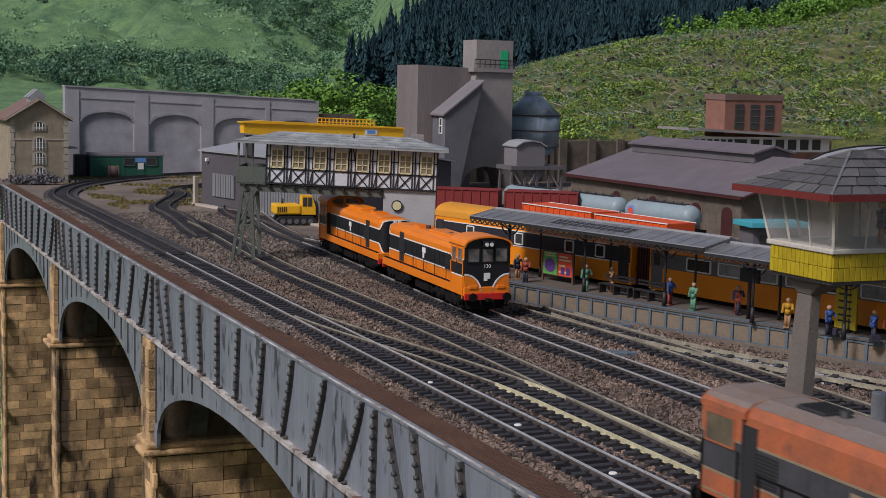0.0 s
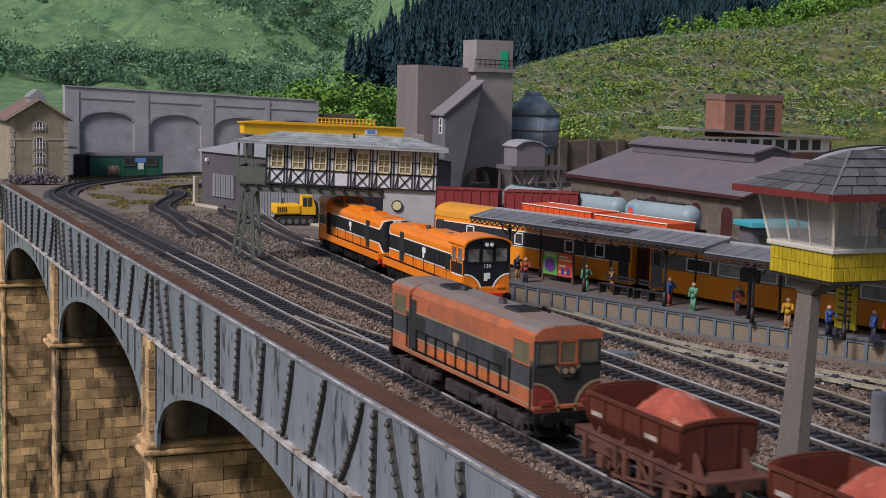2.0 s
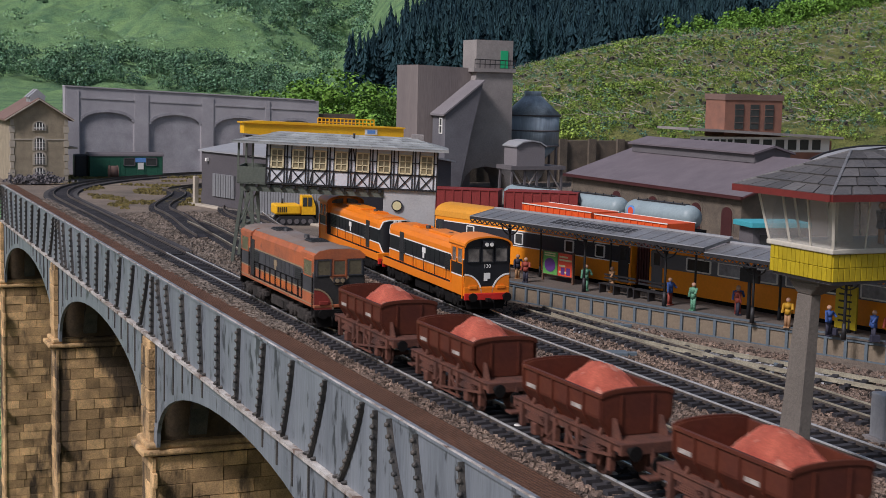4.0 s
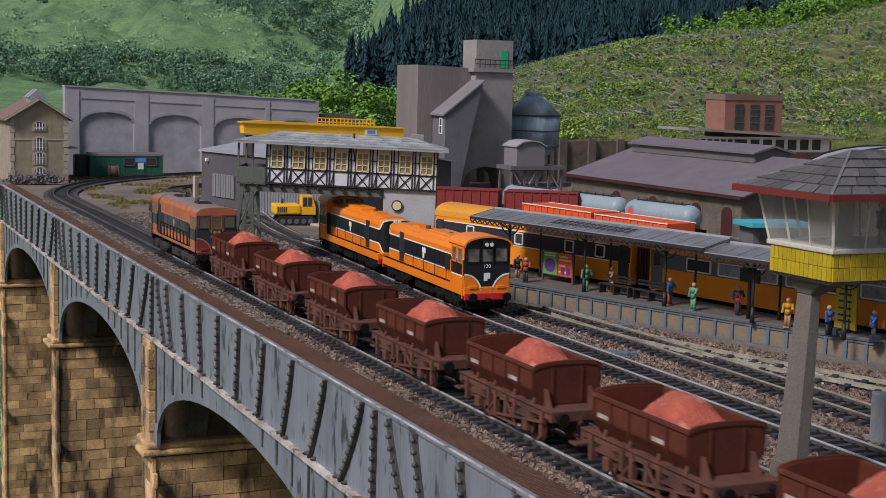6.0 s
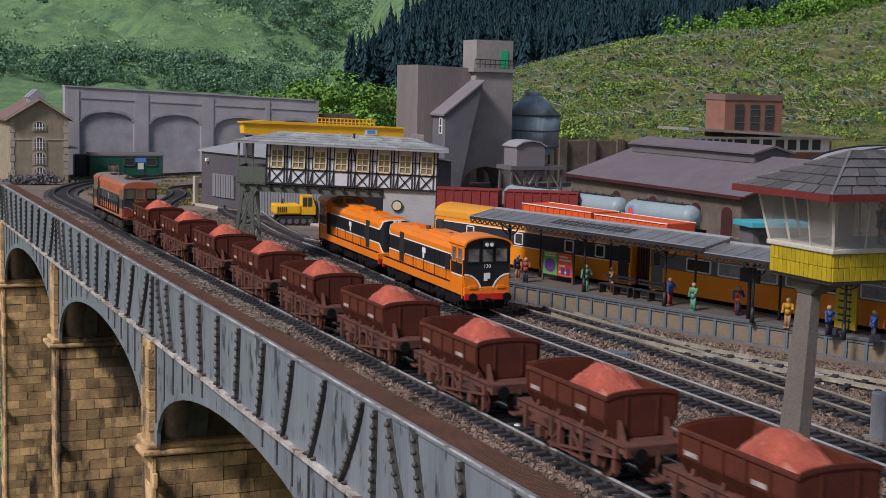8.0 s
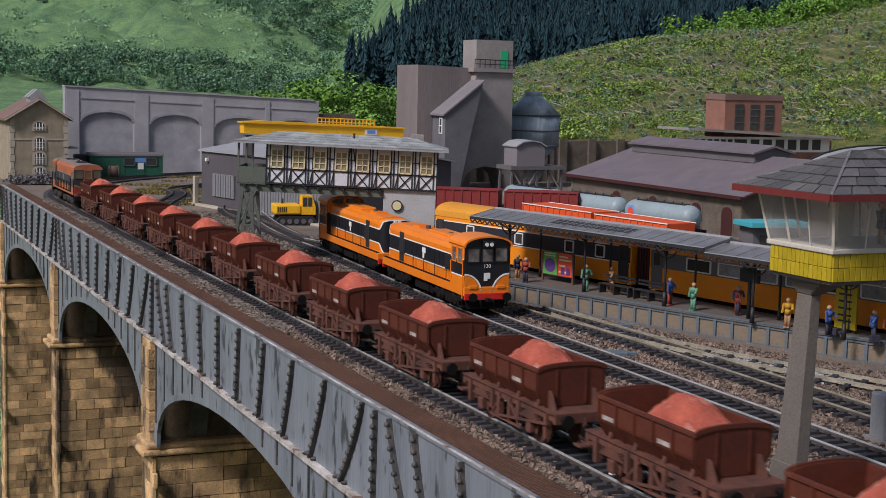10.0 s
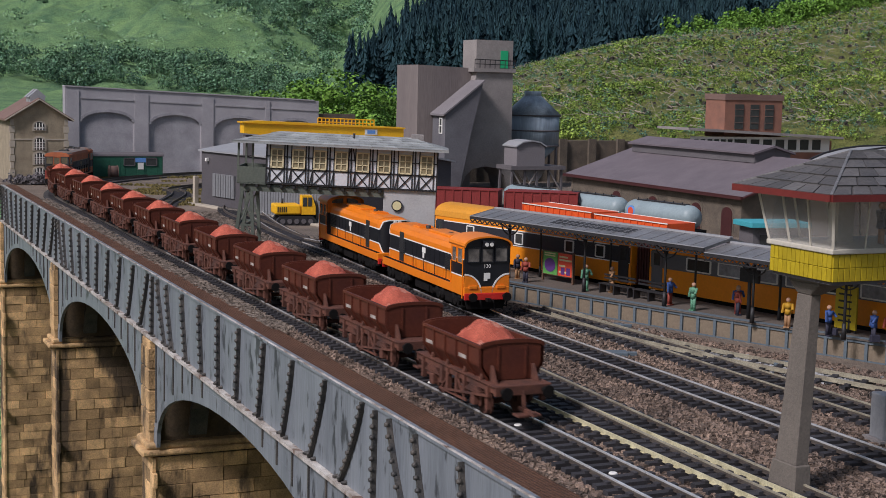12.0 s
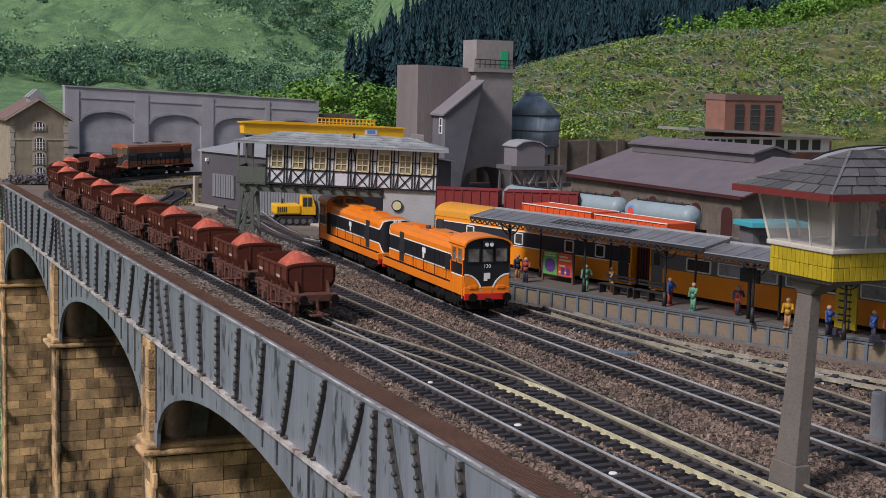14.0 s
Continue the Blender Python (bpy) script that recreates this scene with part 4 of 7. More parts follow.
        box(bm, -0.28, 0.28, *sorted((e, s * 5.92)), 3.2, 3.5, 0.03) if L["bright"] else box(bm, -0.28, 0.28, *sorted((e, s * 5.80)), 2.12, 2.38, 0.03)
        lamp = part("headlamp", bm, B if L["bright"] else "old_nose", cab)
        for x in (-0.12, 0.12):
            bm = mesh()
            z = 3.33 if L["bright"] else 2.25
            yl = 5.91 if L["bright"] else 5.79
            rod(bm, (x, s * yl, z), (x, s * (yl + 0.035), z), 0.095, 12)
            part("lens", bm, "lamp_lens" if L["bright"] else "old_line", lamp)
        for q in (-1, 1):
            n = 8
            arc = [(q * (1.13 - 0.85 * math.sin(math.pi / 2 * i / n)), 0.98 + 0.92 * math.cos(math.pi / 2 * i / n)) for i in range(n + 1)]
            bm = mesh()
            prism(bm, [(q * 1.13, 0.98)] + arc, *sorted((e, s * 5.735)))
            panel = part("nose_panel", bm, L["nose"], cab)
            bm = mesh()
            for (xa, za), (xb, zb) in zip(arc, arc[1:]):
                bar(bm, (xa, s * 5.735, za), (xb, s * 5.735, zb), 0.07, 0.03, (0, 1, 0))
            part("lining", bm, W, panel)
            bm = mesh()
            box(bm, *sorted((q * 0.5, q * 0.92)), *sorted((e, s * 5.79)), 1.2, 1.36, 0.02)
            part("marker_lamp", bm, "old_red" if not L["bright"] else "orange", panel)
            bm = mesh()
            rod(bm, (q * 0.86, s * 5.8, 0.86), (q * 0.86, s * 6.15, 0.86), 0.1, 10)
            rod(bm, (q * 0.86, s * 6.12, 0.86), (q * 0.86, s * 6.2, 0.86), 0.21, 14)
            part("buffer", bm, "under", t)
        bm = mesh()
        box(bm, -1.14, 1.14, *sorted((s * 5.68, s * 5.83)), 0.68, 1.0, 0.02)
        part("buffer_beam", bm, L["beam"], t)
        bm = mesh()
        box(bm, -0.1, 0.1, *sorted((s * 5.8, s * 6.1)), 0.62, 0.78)
        rod(bm, (0.3, s * 5.84, 0.7), (0.3, s * 5.95, 0.3), 0.05, 6)
        rod(bm, (-0.35, s * 5.84, 0.7), (-0.35, s * 5.95, 0.3), 0.05, 6)
        part("coupling", bm, "under", t)
        bm = mesh()
        prism(bm, [(-1.05, 0.66), (-0.9, 0.22), (0.9, 0.22), (1.05, 0.66)], *sorted((s * 5.5, s * 5.62)))
        part("snow_plough", bm, "under", t)
        for q in (-1, 1):
            bm = mesh()
            for z in (0.3, 0.6):
                box(bm, *sorted((q * 0.95, q * 1.18)), *sorted((s * 5.1, s * 5.5)), z, z + 0.04)
            box(bm, *sorted((q * 1.13, q * 1.16)), *sorted((s * 5.08, s * 5.12)), 0.28, 0.75)
            box(bm, *sorted((q * 1.13, q * 1.16)), *sorted((s * 5.48, s * 5.52)), 0.28, 0.75)
            part("cab_step", bm, G, t)
    if number:
        cu = bpy.data.curves.new("number", "FONT")
        cu.body, cu.size, cu.extrude = "130", 0.25 * K, 0.004 * K
        cu.align_x = "CENTER"
        cu.materials.append(M["white"])
        ob = new("number", cu)
        ob.parent = t
        ob.matrix_basis = pose(0, -5.735 * K, 2.2 * K, 90, 0, 0)
        bm = mesh()
        box(bm, -0.16, 0.16, -5.745, -5.73, 1.68, 1.96)
        box(bm, -0.16, 0.02, -5.745, -5.73, 1.58, 1.68)
        part("emblem", bm, "white", t, "plain pale emblem")
    # tank and bogies
    bm = mesh()
    box(bm, -0.95, 0.95, -1.25, 1.25, 0.26, 0.72, 0.08)
    part("fuel_tank", bm, G, t)
    bm = mesh()
    for q in (-1, 1):
        rod(bm, (q * 0.9, -1.9, 0.5), (q * 0.9, -1.4, 0.5), 0.14, 10)
        box(bm, q * 0.98 - 0.03, q * 0.98 + 0.03, -0.9, 0.9, 0.34, 0.66)
    part("air_tank", bm, G, t)
    for s in (-1, 1):
        bm = mesh()
        yc = s * 3.55
        for q in (-1, 1):
            box(bm, *sorted((q * 0.84, q * 1.02)), yc - 1.8, yc + 1.8, 0.5, 0.74, 0.02)
            for d in (-1.05, 1.05):
                box(bm, *sorted((q * 0.86, q * 1.06)), yc + d - 0.22, yc + d + 0.22, 0.24, 0.72, 0.03)
                rod(bm, (q * 1.0, yc + d, 0.46), (q * 1.14, yc + d, 0.46), 0.17, 12)
                for o in (-0.36, 0.36):
                    rod(bm, (q * 1.0, yc + d + o, 0.28), (q * 1.0, yc + d + o, 0.82), 0.12, 8)
            box(bm, *sorted((q * 0.86, q * 1.02)), yc - 0.5, yc + 0.5, 0.26, 0.56, 0.03)
            bar(bm, (q * 0.98, yc - 0.5, 0.55), (q * 0.98, yc - 1.5, 0.25), 0.06)
            bar(bm, (q * 0.98, yc + 0.5, 0.55), (q * 0.98, yc + 1.5, 0.25), 0.06)
        box(bm, -0.8, 0.8, yc - 0.3, yc + 0.3, 0.4, 0.6)
        bogie = part("bogie", bm, G, t)
        for d in (-1.05, 1.05):
            wheels.append(wheel_pair(bogie, yc + d, 0.45, G))
    if L["bright"]:
        # the parked pair are a longer type: the same parts spread over a longer frame
        longer = Matrix.Diagonal((1, 1.1, 1, 1))
        for ob in t.children_recursive:
            if ob.type == "MESH" and not ob.name.startswith("wheelset"):
                ob.data.transform(longer)
            ob.location.y *= 1.1
    return t, wheels


LEAD, LEAD_WHEELS = locomotive("diesel_locomotive", OLD, "dusty faded orange and black diesel locomotive hauling the ore train")
for s, num in ((66.72, True), (80.5, False)):
    p, h = T4(s)
    loco, _ = locomotive("diesel_locomotive", BRIGHT, "bright orange and black diesel locomotive parked " +
                         ("with a red buffer beam" if num else "behind its twin"), num, (-1,))
    loco.matrix_basis = pose(p.x * K, p.y * K, 0, 0, 0, -h if num else 180 - h)


# ---- ore wagons ----
def ore_wagon():
    t = thing("ore_wagon", 0, 0, 0, 0, "red-brown open ore wagon heaped with pink-red ore", "wagon", "wagons of the ore train")
    L, W, top = 2.36, 1.12, 2.36
    sec = [(W, top), (W, 1.76), (W * 0.985, 1.68), (W * 0.74, 1.27), (W * 0.70, 1.23)]
    # side sheets with thickness
    for s in (-1, 1):
        bm = mesh()
        prism(bm, [(s * x, z) for x, z in sec] + [(s * (x - 0.07), z + 0.02) for x, z in sec[::-1]], -L, L)
        side = part("side_sheet", bm, "wagon", t)
        bm = mesh()
        box(bm, *sorted((s * (W - 0.06), s * (W + 0.06))), -L - 0.03, L + 0.03, top - 0.07, top + 0.03, 0.01)
        part("top_rail", bm, "wagon", side)
        for k in range(6):
            y = -L + 0.06 + k * (2 * L - 0.12) / 5
            bm = mesh()
            for (xa, za), (xb, zb) in zip(sec, sec[1:]):
                bar(bm, (s * (xa + 0.03), y, za), (s * (xb + 0.02), y, zb), 0.08, 0.06, (0, 1, 0))
            part("side_rib", bm, "wagon", side)
        for y, z in ((1.82, 1.64), (-0.95, 1.64)):
            bm = mesh()
            box(bm, *sorted((s * (W + 0.005), s * (W + 0.02))), y - 0.28, y + 0.28, z + 0.12, z + 0.24)
            part("lettering_bar", bm, "patch", side, "small white lettering patch")
    # ends: flat sheets with arched tops
    for s in (-1, 1):
        n = 10
        arc = [(W * math.cos(math.pi * i / n), top + 0.15 * math.sin(math.pi * i / n)) for i in range(n + 1)]
        bm = mesh()
        low = [(-x, z) for x, z in sec[1:]] + [(x, z) for x, z in sec[1:][::-1]]
        prism(bm, arc + low, *sorted((s * (L - 0.08), s * L)))
        end = part("end_sheet", bm, "wagon", t)
        bm = mesh()
        for (xa, za), (xb, zb) in zip(arc, arc[1:]):
            bar(bm, (xa, s * L, za), (xb, s * L, zb), 0.12, 0.07, (0, 1, 0))
        part("end_rim", bm, "wagon", end)
        for x in (-0.5, 0.5):
            bm = mesh()
            box(bm, x - 0.035, x + 0.035, *sorted((s * L, s * (L + 0.035))), 1.3, top)
            part("end_rib", bm, "wagon", end)
            bm = mesh()
            prism(bm, [(s * (L + 0.02), 1.58), (s * (L + 0.02), 0.98), (s * (L + 0.5), 0.98), (s * (L + 0.12), 1.58)], x * 1.5 - 0.04, x * 1.5 + 0.04, "x")
            part("end_gusset", bm, "wagon_gear", end)
    bm = mesh()
    box(bm, -0.80, 0.80, -L + 0.05, L - 0.05, 1.2, 1.27)
    part("floor", bm, "wagon", t)
    # the load: an uneven heap
    bm = mesh()
    nx, ny = 22, 44
    grid = []
    for j in range(ny + 1):
        y = -L + 0.1 + (2 * L - 0.2) * j / ny
        row = []
        for i in range(nx + 1):
            u = -1 + 2 * i / nx
            rho = math.hypot((y + 0.35) / 1.85, 0.72 * u)
            hgt = 1.42 + 1.46 * math.exp(-1.5 * rho ** 2.3)
            hgt += 0.13 * noise.fractal(Vector((u * 1.5, y * 1.1, 4)), 0.8, 2.2, 4) + random.uniform(-0.012, 0.012)
            hgt = max(hgt, 1.4)
            row.append(bm.verts.new((u * (W - 0.075) * min(1, 0.75 + 0.25 * max(0, (hgt - 1.4) / 0.35)), y, hgt)))
        grid.append(row)
    for j in range(ny):
        for i in range(nx):
            bm.faces.new((grid[j][i], grid[j][i + 1], grid[j + 1][i + 1], grid[j + 1][i])).smooth = True
    for row in (grid[0], grid[-1]):
        bm.faces.new([row[0], *row[1:]] + [bm.verts.new((row[-1].co.x, row[-1].co.y, 1.16)), bm.verts.new((row[0].co.x, row[0].co.y, 1.16))])
    part("ore_load", bm, "ore", t, "heaped pink-red ore")
    # underframe
    for s in (-1, 1):
        bm = mesh()
        box(bm, *sorted((s * 0.86, s * 0.98)), -3.2, 3.2, 0.80, 1.04, 0.01)
        box(bm, *sorted((s * 0.80, s * 1.04)), -3.2, 3.2, 1.02, 1.06)
        sole = part("solebar", bm, "wagon_gear", t)
        for y in (-1.7, 1.7):
            bm = mesh()
            prism(bm, [(y - 0.55, 0.82), (y - 0.22, 0.3), (y + 0.22, 0.3), (y + 0.55, 0.82)], *sorted((s * 0.84, s * 0.9)), "x")
            box(bm, *sorted((s * 0.88, s * 1.1)), y - 0.16, y + 0.16, 0.34, 0.62, 0.03)
            part("axle_guard", bm, "wagon_gear", sole)
            bm = mesh()
            for k in range(4):
                bar(bm, (s * 1.0, y - 0.62 + k * 0.1, 0.66 + k * 0.045), (s * 1.0, y + 0.62 - k * 0.1, 0.66 + k * 0.045), 0.12, 0.04)
            part("leaf_spring", bm, "wagon_gear", sole)
        for y in (-2.7, -0.9, -0.3, 0.45, 0.95, 2.6):
            bm = mesh()
            h = random.uniform(0.3, 0.55)
            box(bm, *sorted((s * 0.9, s * 1.06)), y - 0.09, y + 0.09, 0.84 - h, 0.98)
            part("bracket", bm, "wagon_gear", sole)
        bm = mesh()
        bar(bm, (s * 1.08, -2.9, 0.72), (s * 1.08, 0.3, 0.42), 0.06)
        bar(bm, (s * 1.02, -1.1, 0.34), (s * 1.02, 1.1, 0.34), 0.07)
        bar(bm, (s * 1.02, -0.3, 0.84), (s * 1.02, -1.0, 0.34), 0.06)
        bar(bm, (s * 1.02, 0.3, 0.84), (s * 1.02, 1.0, 0.34), 0.06)
        part("brake_lever", bm, "wagon_gear", sole)
        for y in (-2.0, -0.7, 0.7, 2.0):
            bm = mesh()
            bar(bm, (s * 0.95, y, 1.02), (s * 0.80, y, 1.42), 0.1, 0.12, (0, 1, 0))
            part("hopper_strut", bm, "wagon_gear", sole)
    bm = mesh()
    for s in (-1, 1):
        box(bm, -1.0, 1.0, *sorted((s * 3.1, s * 3.25)), 0.74, 1.06, 0.02)
        box(bm, -0.95, 0.95, *sorted((s * 2.3, s * 3.15)), 1.0, 1.05)
    box(bm, -0.12, 0.12, -3.1, 3.1, 0.72, 0.9)
    box(bm, -0.86, 0.86, -0.12, 0.12, 0.72, 0.95)
    part("headstock", bm, "wagon_gear", t)
    for s in (-1, 1):
        for q in (-1, 1):
            bm = mesh()
            rod(bm, (q * 0.74, s * 3.2, 0.88), (q * 0.74, s * 3.55, 0.88), 0.1, 10, 0.075)
            rod(bm, (q * 0.74, s * 3.53, 0.88), (q * 0.74, s * 3.6, 0.88), 0.2, 14)
            part("buffer", bm, "under", t)
        bm = mesh()
        box(bm, -0.42, 0.42, *sorted((s * 3.3, s * 3.75)), 0.26, 0.36, 0.03)
        box(bm, -0.07, 0.07, *sorted((s * 3.0, s * 4.1)), 0.36, 0.46)
        bar(bm, (0, s * 3.2, 0.9), (0, s * 3.35, 0.4), 0.1)
        part("coupling", bm, "wagon_gear", t)
    # the frame rides high over the axles
    for ob in t.children_recursive:
        if ob.name.split(".")[0] in ("solebar", "axle_guard", "leaf_spring", "bracket", "brake_lever", "hopper_strut", "headstock", "buffer", "end_gusset", "coupling"):
            for v in ob.data.vertices:
                v.co.z += 0.15 * K * step01(0.35, 0.8, v.co.z / K)
    wheel_pair(t, -1.7, 0.40, "wagon_gear")
    wheel_pair(t, 1.7, 0.40, "wagon_gear")
    return t


w0 = ore_wagon()
WAGONS = [w0] + [copy_thing(w0, pose(0, 0, 0)) for i in range(11)]


# ---- far side: house, retaining wall, hut ----
def arched(w, h, rise, n=8):
    """Outline of an opening w wide with a segmental head: upright part h high, rise above it."""
    return [(-w / 2, 0), (w / 2, 0)] + [(w / 2 * math.cos(math.pi * i / n), h + rise * math.sin(math.pi * i / n)) for i in range(n + 1)]


def stone_house():
    t = thing("stone_house", -2.0, 153.6, -0.36, 0, "tall narrow stone house with brown roof and arched windows", "house")
    W, D, E, P = 5.8, 10.0, 6.9, 8.7
    bm = mesh()
    prism(bm, [(0, 0), (W, 0), (W, E), (W / 2, P), (0, E)], 0, D)
    wall = part("wall", bm, "house_stone", t)
    for s in (-1, 1):
        bm = mesh()
        a, b = (W / 2, P + 0.25), (W / 2 + s * (W / 2 + 0.6), E - 0.15)
        prism(bm, [a, b, (b[0], b[1] - 0.22), (a[0], a[1] - 0.22)], -0.35, D + 0.3)
        part("roof", bm, "brown_roof", t)
        bm = mesh()
        bar(bm, (a[0], -0.38, a[1] - 0.15), (b[0], -0.38, b[1] - 0.15), 0.12, 0.34, (0, 1, 0))
        part("barge_board", bm, "trim", t, "pale barge board")
    for x, k in ((0.15, 1), (W - 0.15, 1)):
        for j in range(9):
            bm = mesh()
            w = 0.28 if j % 2 else 0.18
            box(bm, x - w, x + w, -0.05, 0.3, 0.1 + j * 0.75, 0.75 + j * 0.75)
            part("quoin", bm, "trim", wall)
    bm = mesh()
    box(bm, -0.05, W + 0.05, -0.06, 0.1, 4.55, 4.7)
    part("string_course", bm, "trim", wall)
    for z, h in ((0.55, 0.75), (2.05, 0.8), (3.55, 0.85), (5.6, 0.45)):
        bm = mesh()
        prism(bm, [(2.9 + x * 1.35, z - 0.1 + q * 1.22) for x, q in arched(1.05, h, 0.42)], -0.08, 0.1)
        win = part("window", bm, "trim", wall, "round-headed window with pale surround")
        bm = mesh()
        prism(bm, [(2.9 + x, z + q) for x, q in arched(1.0, h, 0.40)], -0.11, 0.1)
        part("pane", bm, "window", win)
        for x in (-0.3, 0.0, 0.3):
            bm = mesh()
            box(bm, 2.9 + x - 0.05, 2.9 + x + 0.05, -0.15, -0.1, z, z + h + 0.3)
            part("glazing_bar", bm, "white", win)
        for q in (0.25, 0.55, 0.85):
            if q < h + 0.2:
                bm = mesh()
                box(bm, 2.4, 3.4, -0.15, -0.1, z + q * h, z + q * h + 0.05)
                part("glazing_bar", bm, "white", win)
    for y in (1.6, 3.6):
        bm = mesh()
        prism(bm, [(W / 2 - 0.75, P - 0.6), (W / 2 + 0.75, P - 0.6), (W / 2 + 0.75, P + 0.3), (W / 2 + 0.95, P + 0.3), (W / 2, P + 1.15), (W / 2 - 0.95, P + 0.3), (W / 2 - 0.75, P + 0.3)], y - 0.65, y + 0.65)
        part("roof_vent", bm, "zinc", t, "pale gabled ventilator on the ridge")
    bm = mesh()
    prism(bm, [(W, 4.0), (W + 1.2, 3.75), (W + 1.2, 3.6), (W, 3.6)], 1.0, 2.6)
    part("side_hood", bm, "trim", t)


stone_house()


def retaining_wall():
    t = thing("retaining_wall", 5.8, 168, -0.36, 0, "long grey retaining wall with blind arches", "wall", "", "structure")
    L = 30.0
    zt = lambda x: 10.15 - 1.15 * x / L
    bm = mesh()
    prism(bm, [(0, 0), (L, 0), (L, zt(L)), (0, zt(0))], 0.25, 1.6)
    part("wall_back", bm, "arch_wall", t)
    # front skin with blind arches cut out: piers, spandrels
    n = 12
    centres = [4.8, 12.8, 20.6, 27.6]
    half = 3.05
    edges = [0.0]
    for c in centres:
        edges += [c - half, c + half]
    edges.append(L)
    for k in range(0, len(edges), 2):
        if edges[k + 1] - edges[k] > 0.05:
            bm = mesh()
            a, b = edges[k], edges[k + 1]
            prism(bm, [(a, 0), (b, 0), (b, zt(b)), (a, zt(a))], 0.0, 0.25)
            part("wall_pier", bm, "grey_wall", t)
            bm = mesh()
            box(bm, a + 0.15, b - 0.15 if b - a > 0.5 else b, -0.09, 0.0, 0.0, zt(b) - 0.4)
            part("pilaster", bm, "grey_wall", t)
    for c in centres:
        bm = mesh()
        arc = [(c + half * math.cos(math.pi * i / n), 6.3 - 0.03 * c + 1.25 * math.sin(math.pi * i / n)) for i in range(n + 1)]
        for (xa, za), (xb, zb) in zip(arc, arc[1:]):
            prism(bm, [(xa, za), (xb, zb), (xb, zt(xb)), (xa, zt(xa))], 0.0, 0.25)
        part("spandrel", bm, "grey_wall", t)
        bm = mesh()
        for (xa, za), (xb, zb) in zip(arc, arc[1:]):
            bar(bm, (xa, 0.0, za), (xb, 0.0, zb), 0.34, 0.09, (0, 1, 0))
        part("arch_ring", bm, "arch_wall", t)
        bm = mesh()
        za = zt(c) - 1.1
        bar(bm, (c - half, -0.03, za + 0.02), (c + half, -0.03, za - 0.2), 0.2, 0.1, (0, 1, 0))
        part("string_course", bm, "grey_wall", t)
    bm = mesh()
    bar(bm, (-0.03, 0.75, zt(0) + 0.04), (L + 0.03, 0.75, zt(L) + 0.04), 1.75, 0.14)
    part("coping", bm, "grey_wall", t)
    bm = mesh()
    prism(bm, [(L, 0), (L + 0.4, 0), (L + 0.4, 8.95), (L, 9.0)], 1.2, 2.2)
    part("wall_return", bm, "grey_wall", t)


retaining_wall()


def green_hut():
    t = thing("green_hut", 7.6, 163.4, -0.36, 0, "dark green grounded van body used as a hut", "hut")
    bm = mesh()
    prism(bm, arch_profile(1.2, 0.15, 2.45, 2.75), 0, 8.2)
    bm.transform(Matrix.Rotation(radians(-90), 4, "Z") @ Matrix.Translation((0, 0, 0)))
    part("body", bm, "green_hut", t)
    bm = mesh()
    prism(bm, [(x * 1.05, z) for x, z in arch_profile(1.2, 2.42, 2.5, 2.85)], -0.1, 8.3)
    bm.transform(Matrix.Rotation(radians(-90), 4, "Z"))
    part("roof", bm, "dark_shed", t)
    for x in (4.4, 6.9):
        bm = mesh()
        box(bm, x - 0.6, x + 0.6, -1.25, -1.15, 1.4, 2.2)
        w = part("window", bm, "window", t)
        bm = mesh()
        for a, b, c, d in ((x - 0.65, x + 0.65, 1.34, 1.42), (x - 0.65, x + 0.65, 2.18, 2.26), (x - 0.65, x - 0.57, 1.34, 2.26), (x + 0.57, x + 0.65, 1.34, 2.26)):
            box(bm, a, b, -1.29, -1.15, c, d)
        part("frame", bm, "dark_shed", w)
    bm = mesh()
    box(bm, 5.3, 6.1, -1.24, -1.15, 0.3, 2.2)
    part("door", bm, "green_hut", t)
    bm = mesh()
    box(bm, 5.0, 6.3, -1.28, -1.2, 1.75, 2.25)
    part("notice", bm, "blue_paper", t, "pale blue notice board")
    bm = mesh()
    box(bm, 5.35, 6.0, -1.28, -1.2, 0.95, 1.7)
    part("paper", bm, "white", t)
    for k in range(14):
        bm = mesh()
        x = 0.3 + k * 0.6
        box(bm, x - 0.02, x + 0.02, -1.225, -1.19, 0.2, 2.4)
        part("batten", bm, "green_hut", t)
    bm = mesh()
    wheel_of(bm, (2.4, -2.2, 0.72), 0.7, 1.0, 20, (1, 0, 0))
    wheel_of(bm, (1.95, -2.2, 0.72), 0.76, 0.08, 20, (1, 0, 0))
    wheel_of(bm, (2.85, -2.2, 0.72), 0.76, 0.08, 20, (1, 0, 0))
    solid("cable_drum", bm, "brown_roof", 7.6, 163.4, -0.36, 0, "dark brown cable drum lying by the hut", "drum")
    bm = mesh()
    box(bm, -0.6, 0.9, -1.1, 0.2, 0, 2.6, 0.2)
    solid("water_butt", bm, "iron", 6.6, 164, -0.36, 0, "black tarred tank beside the green hut", "tank")


green_hut()


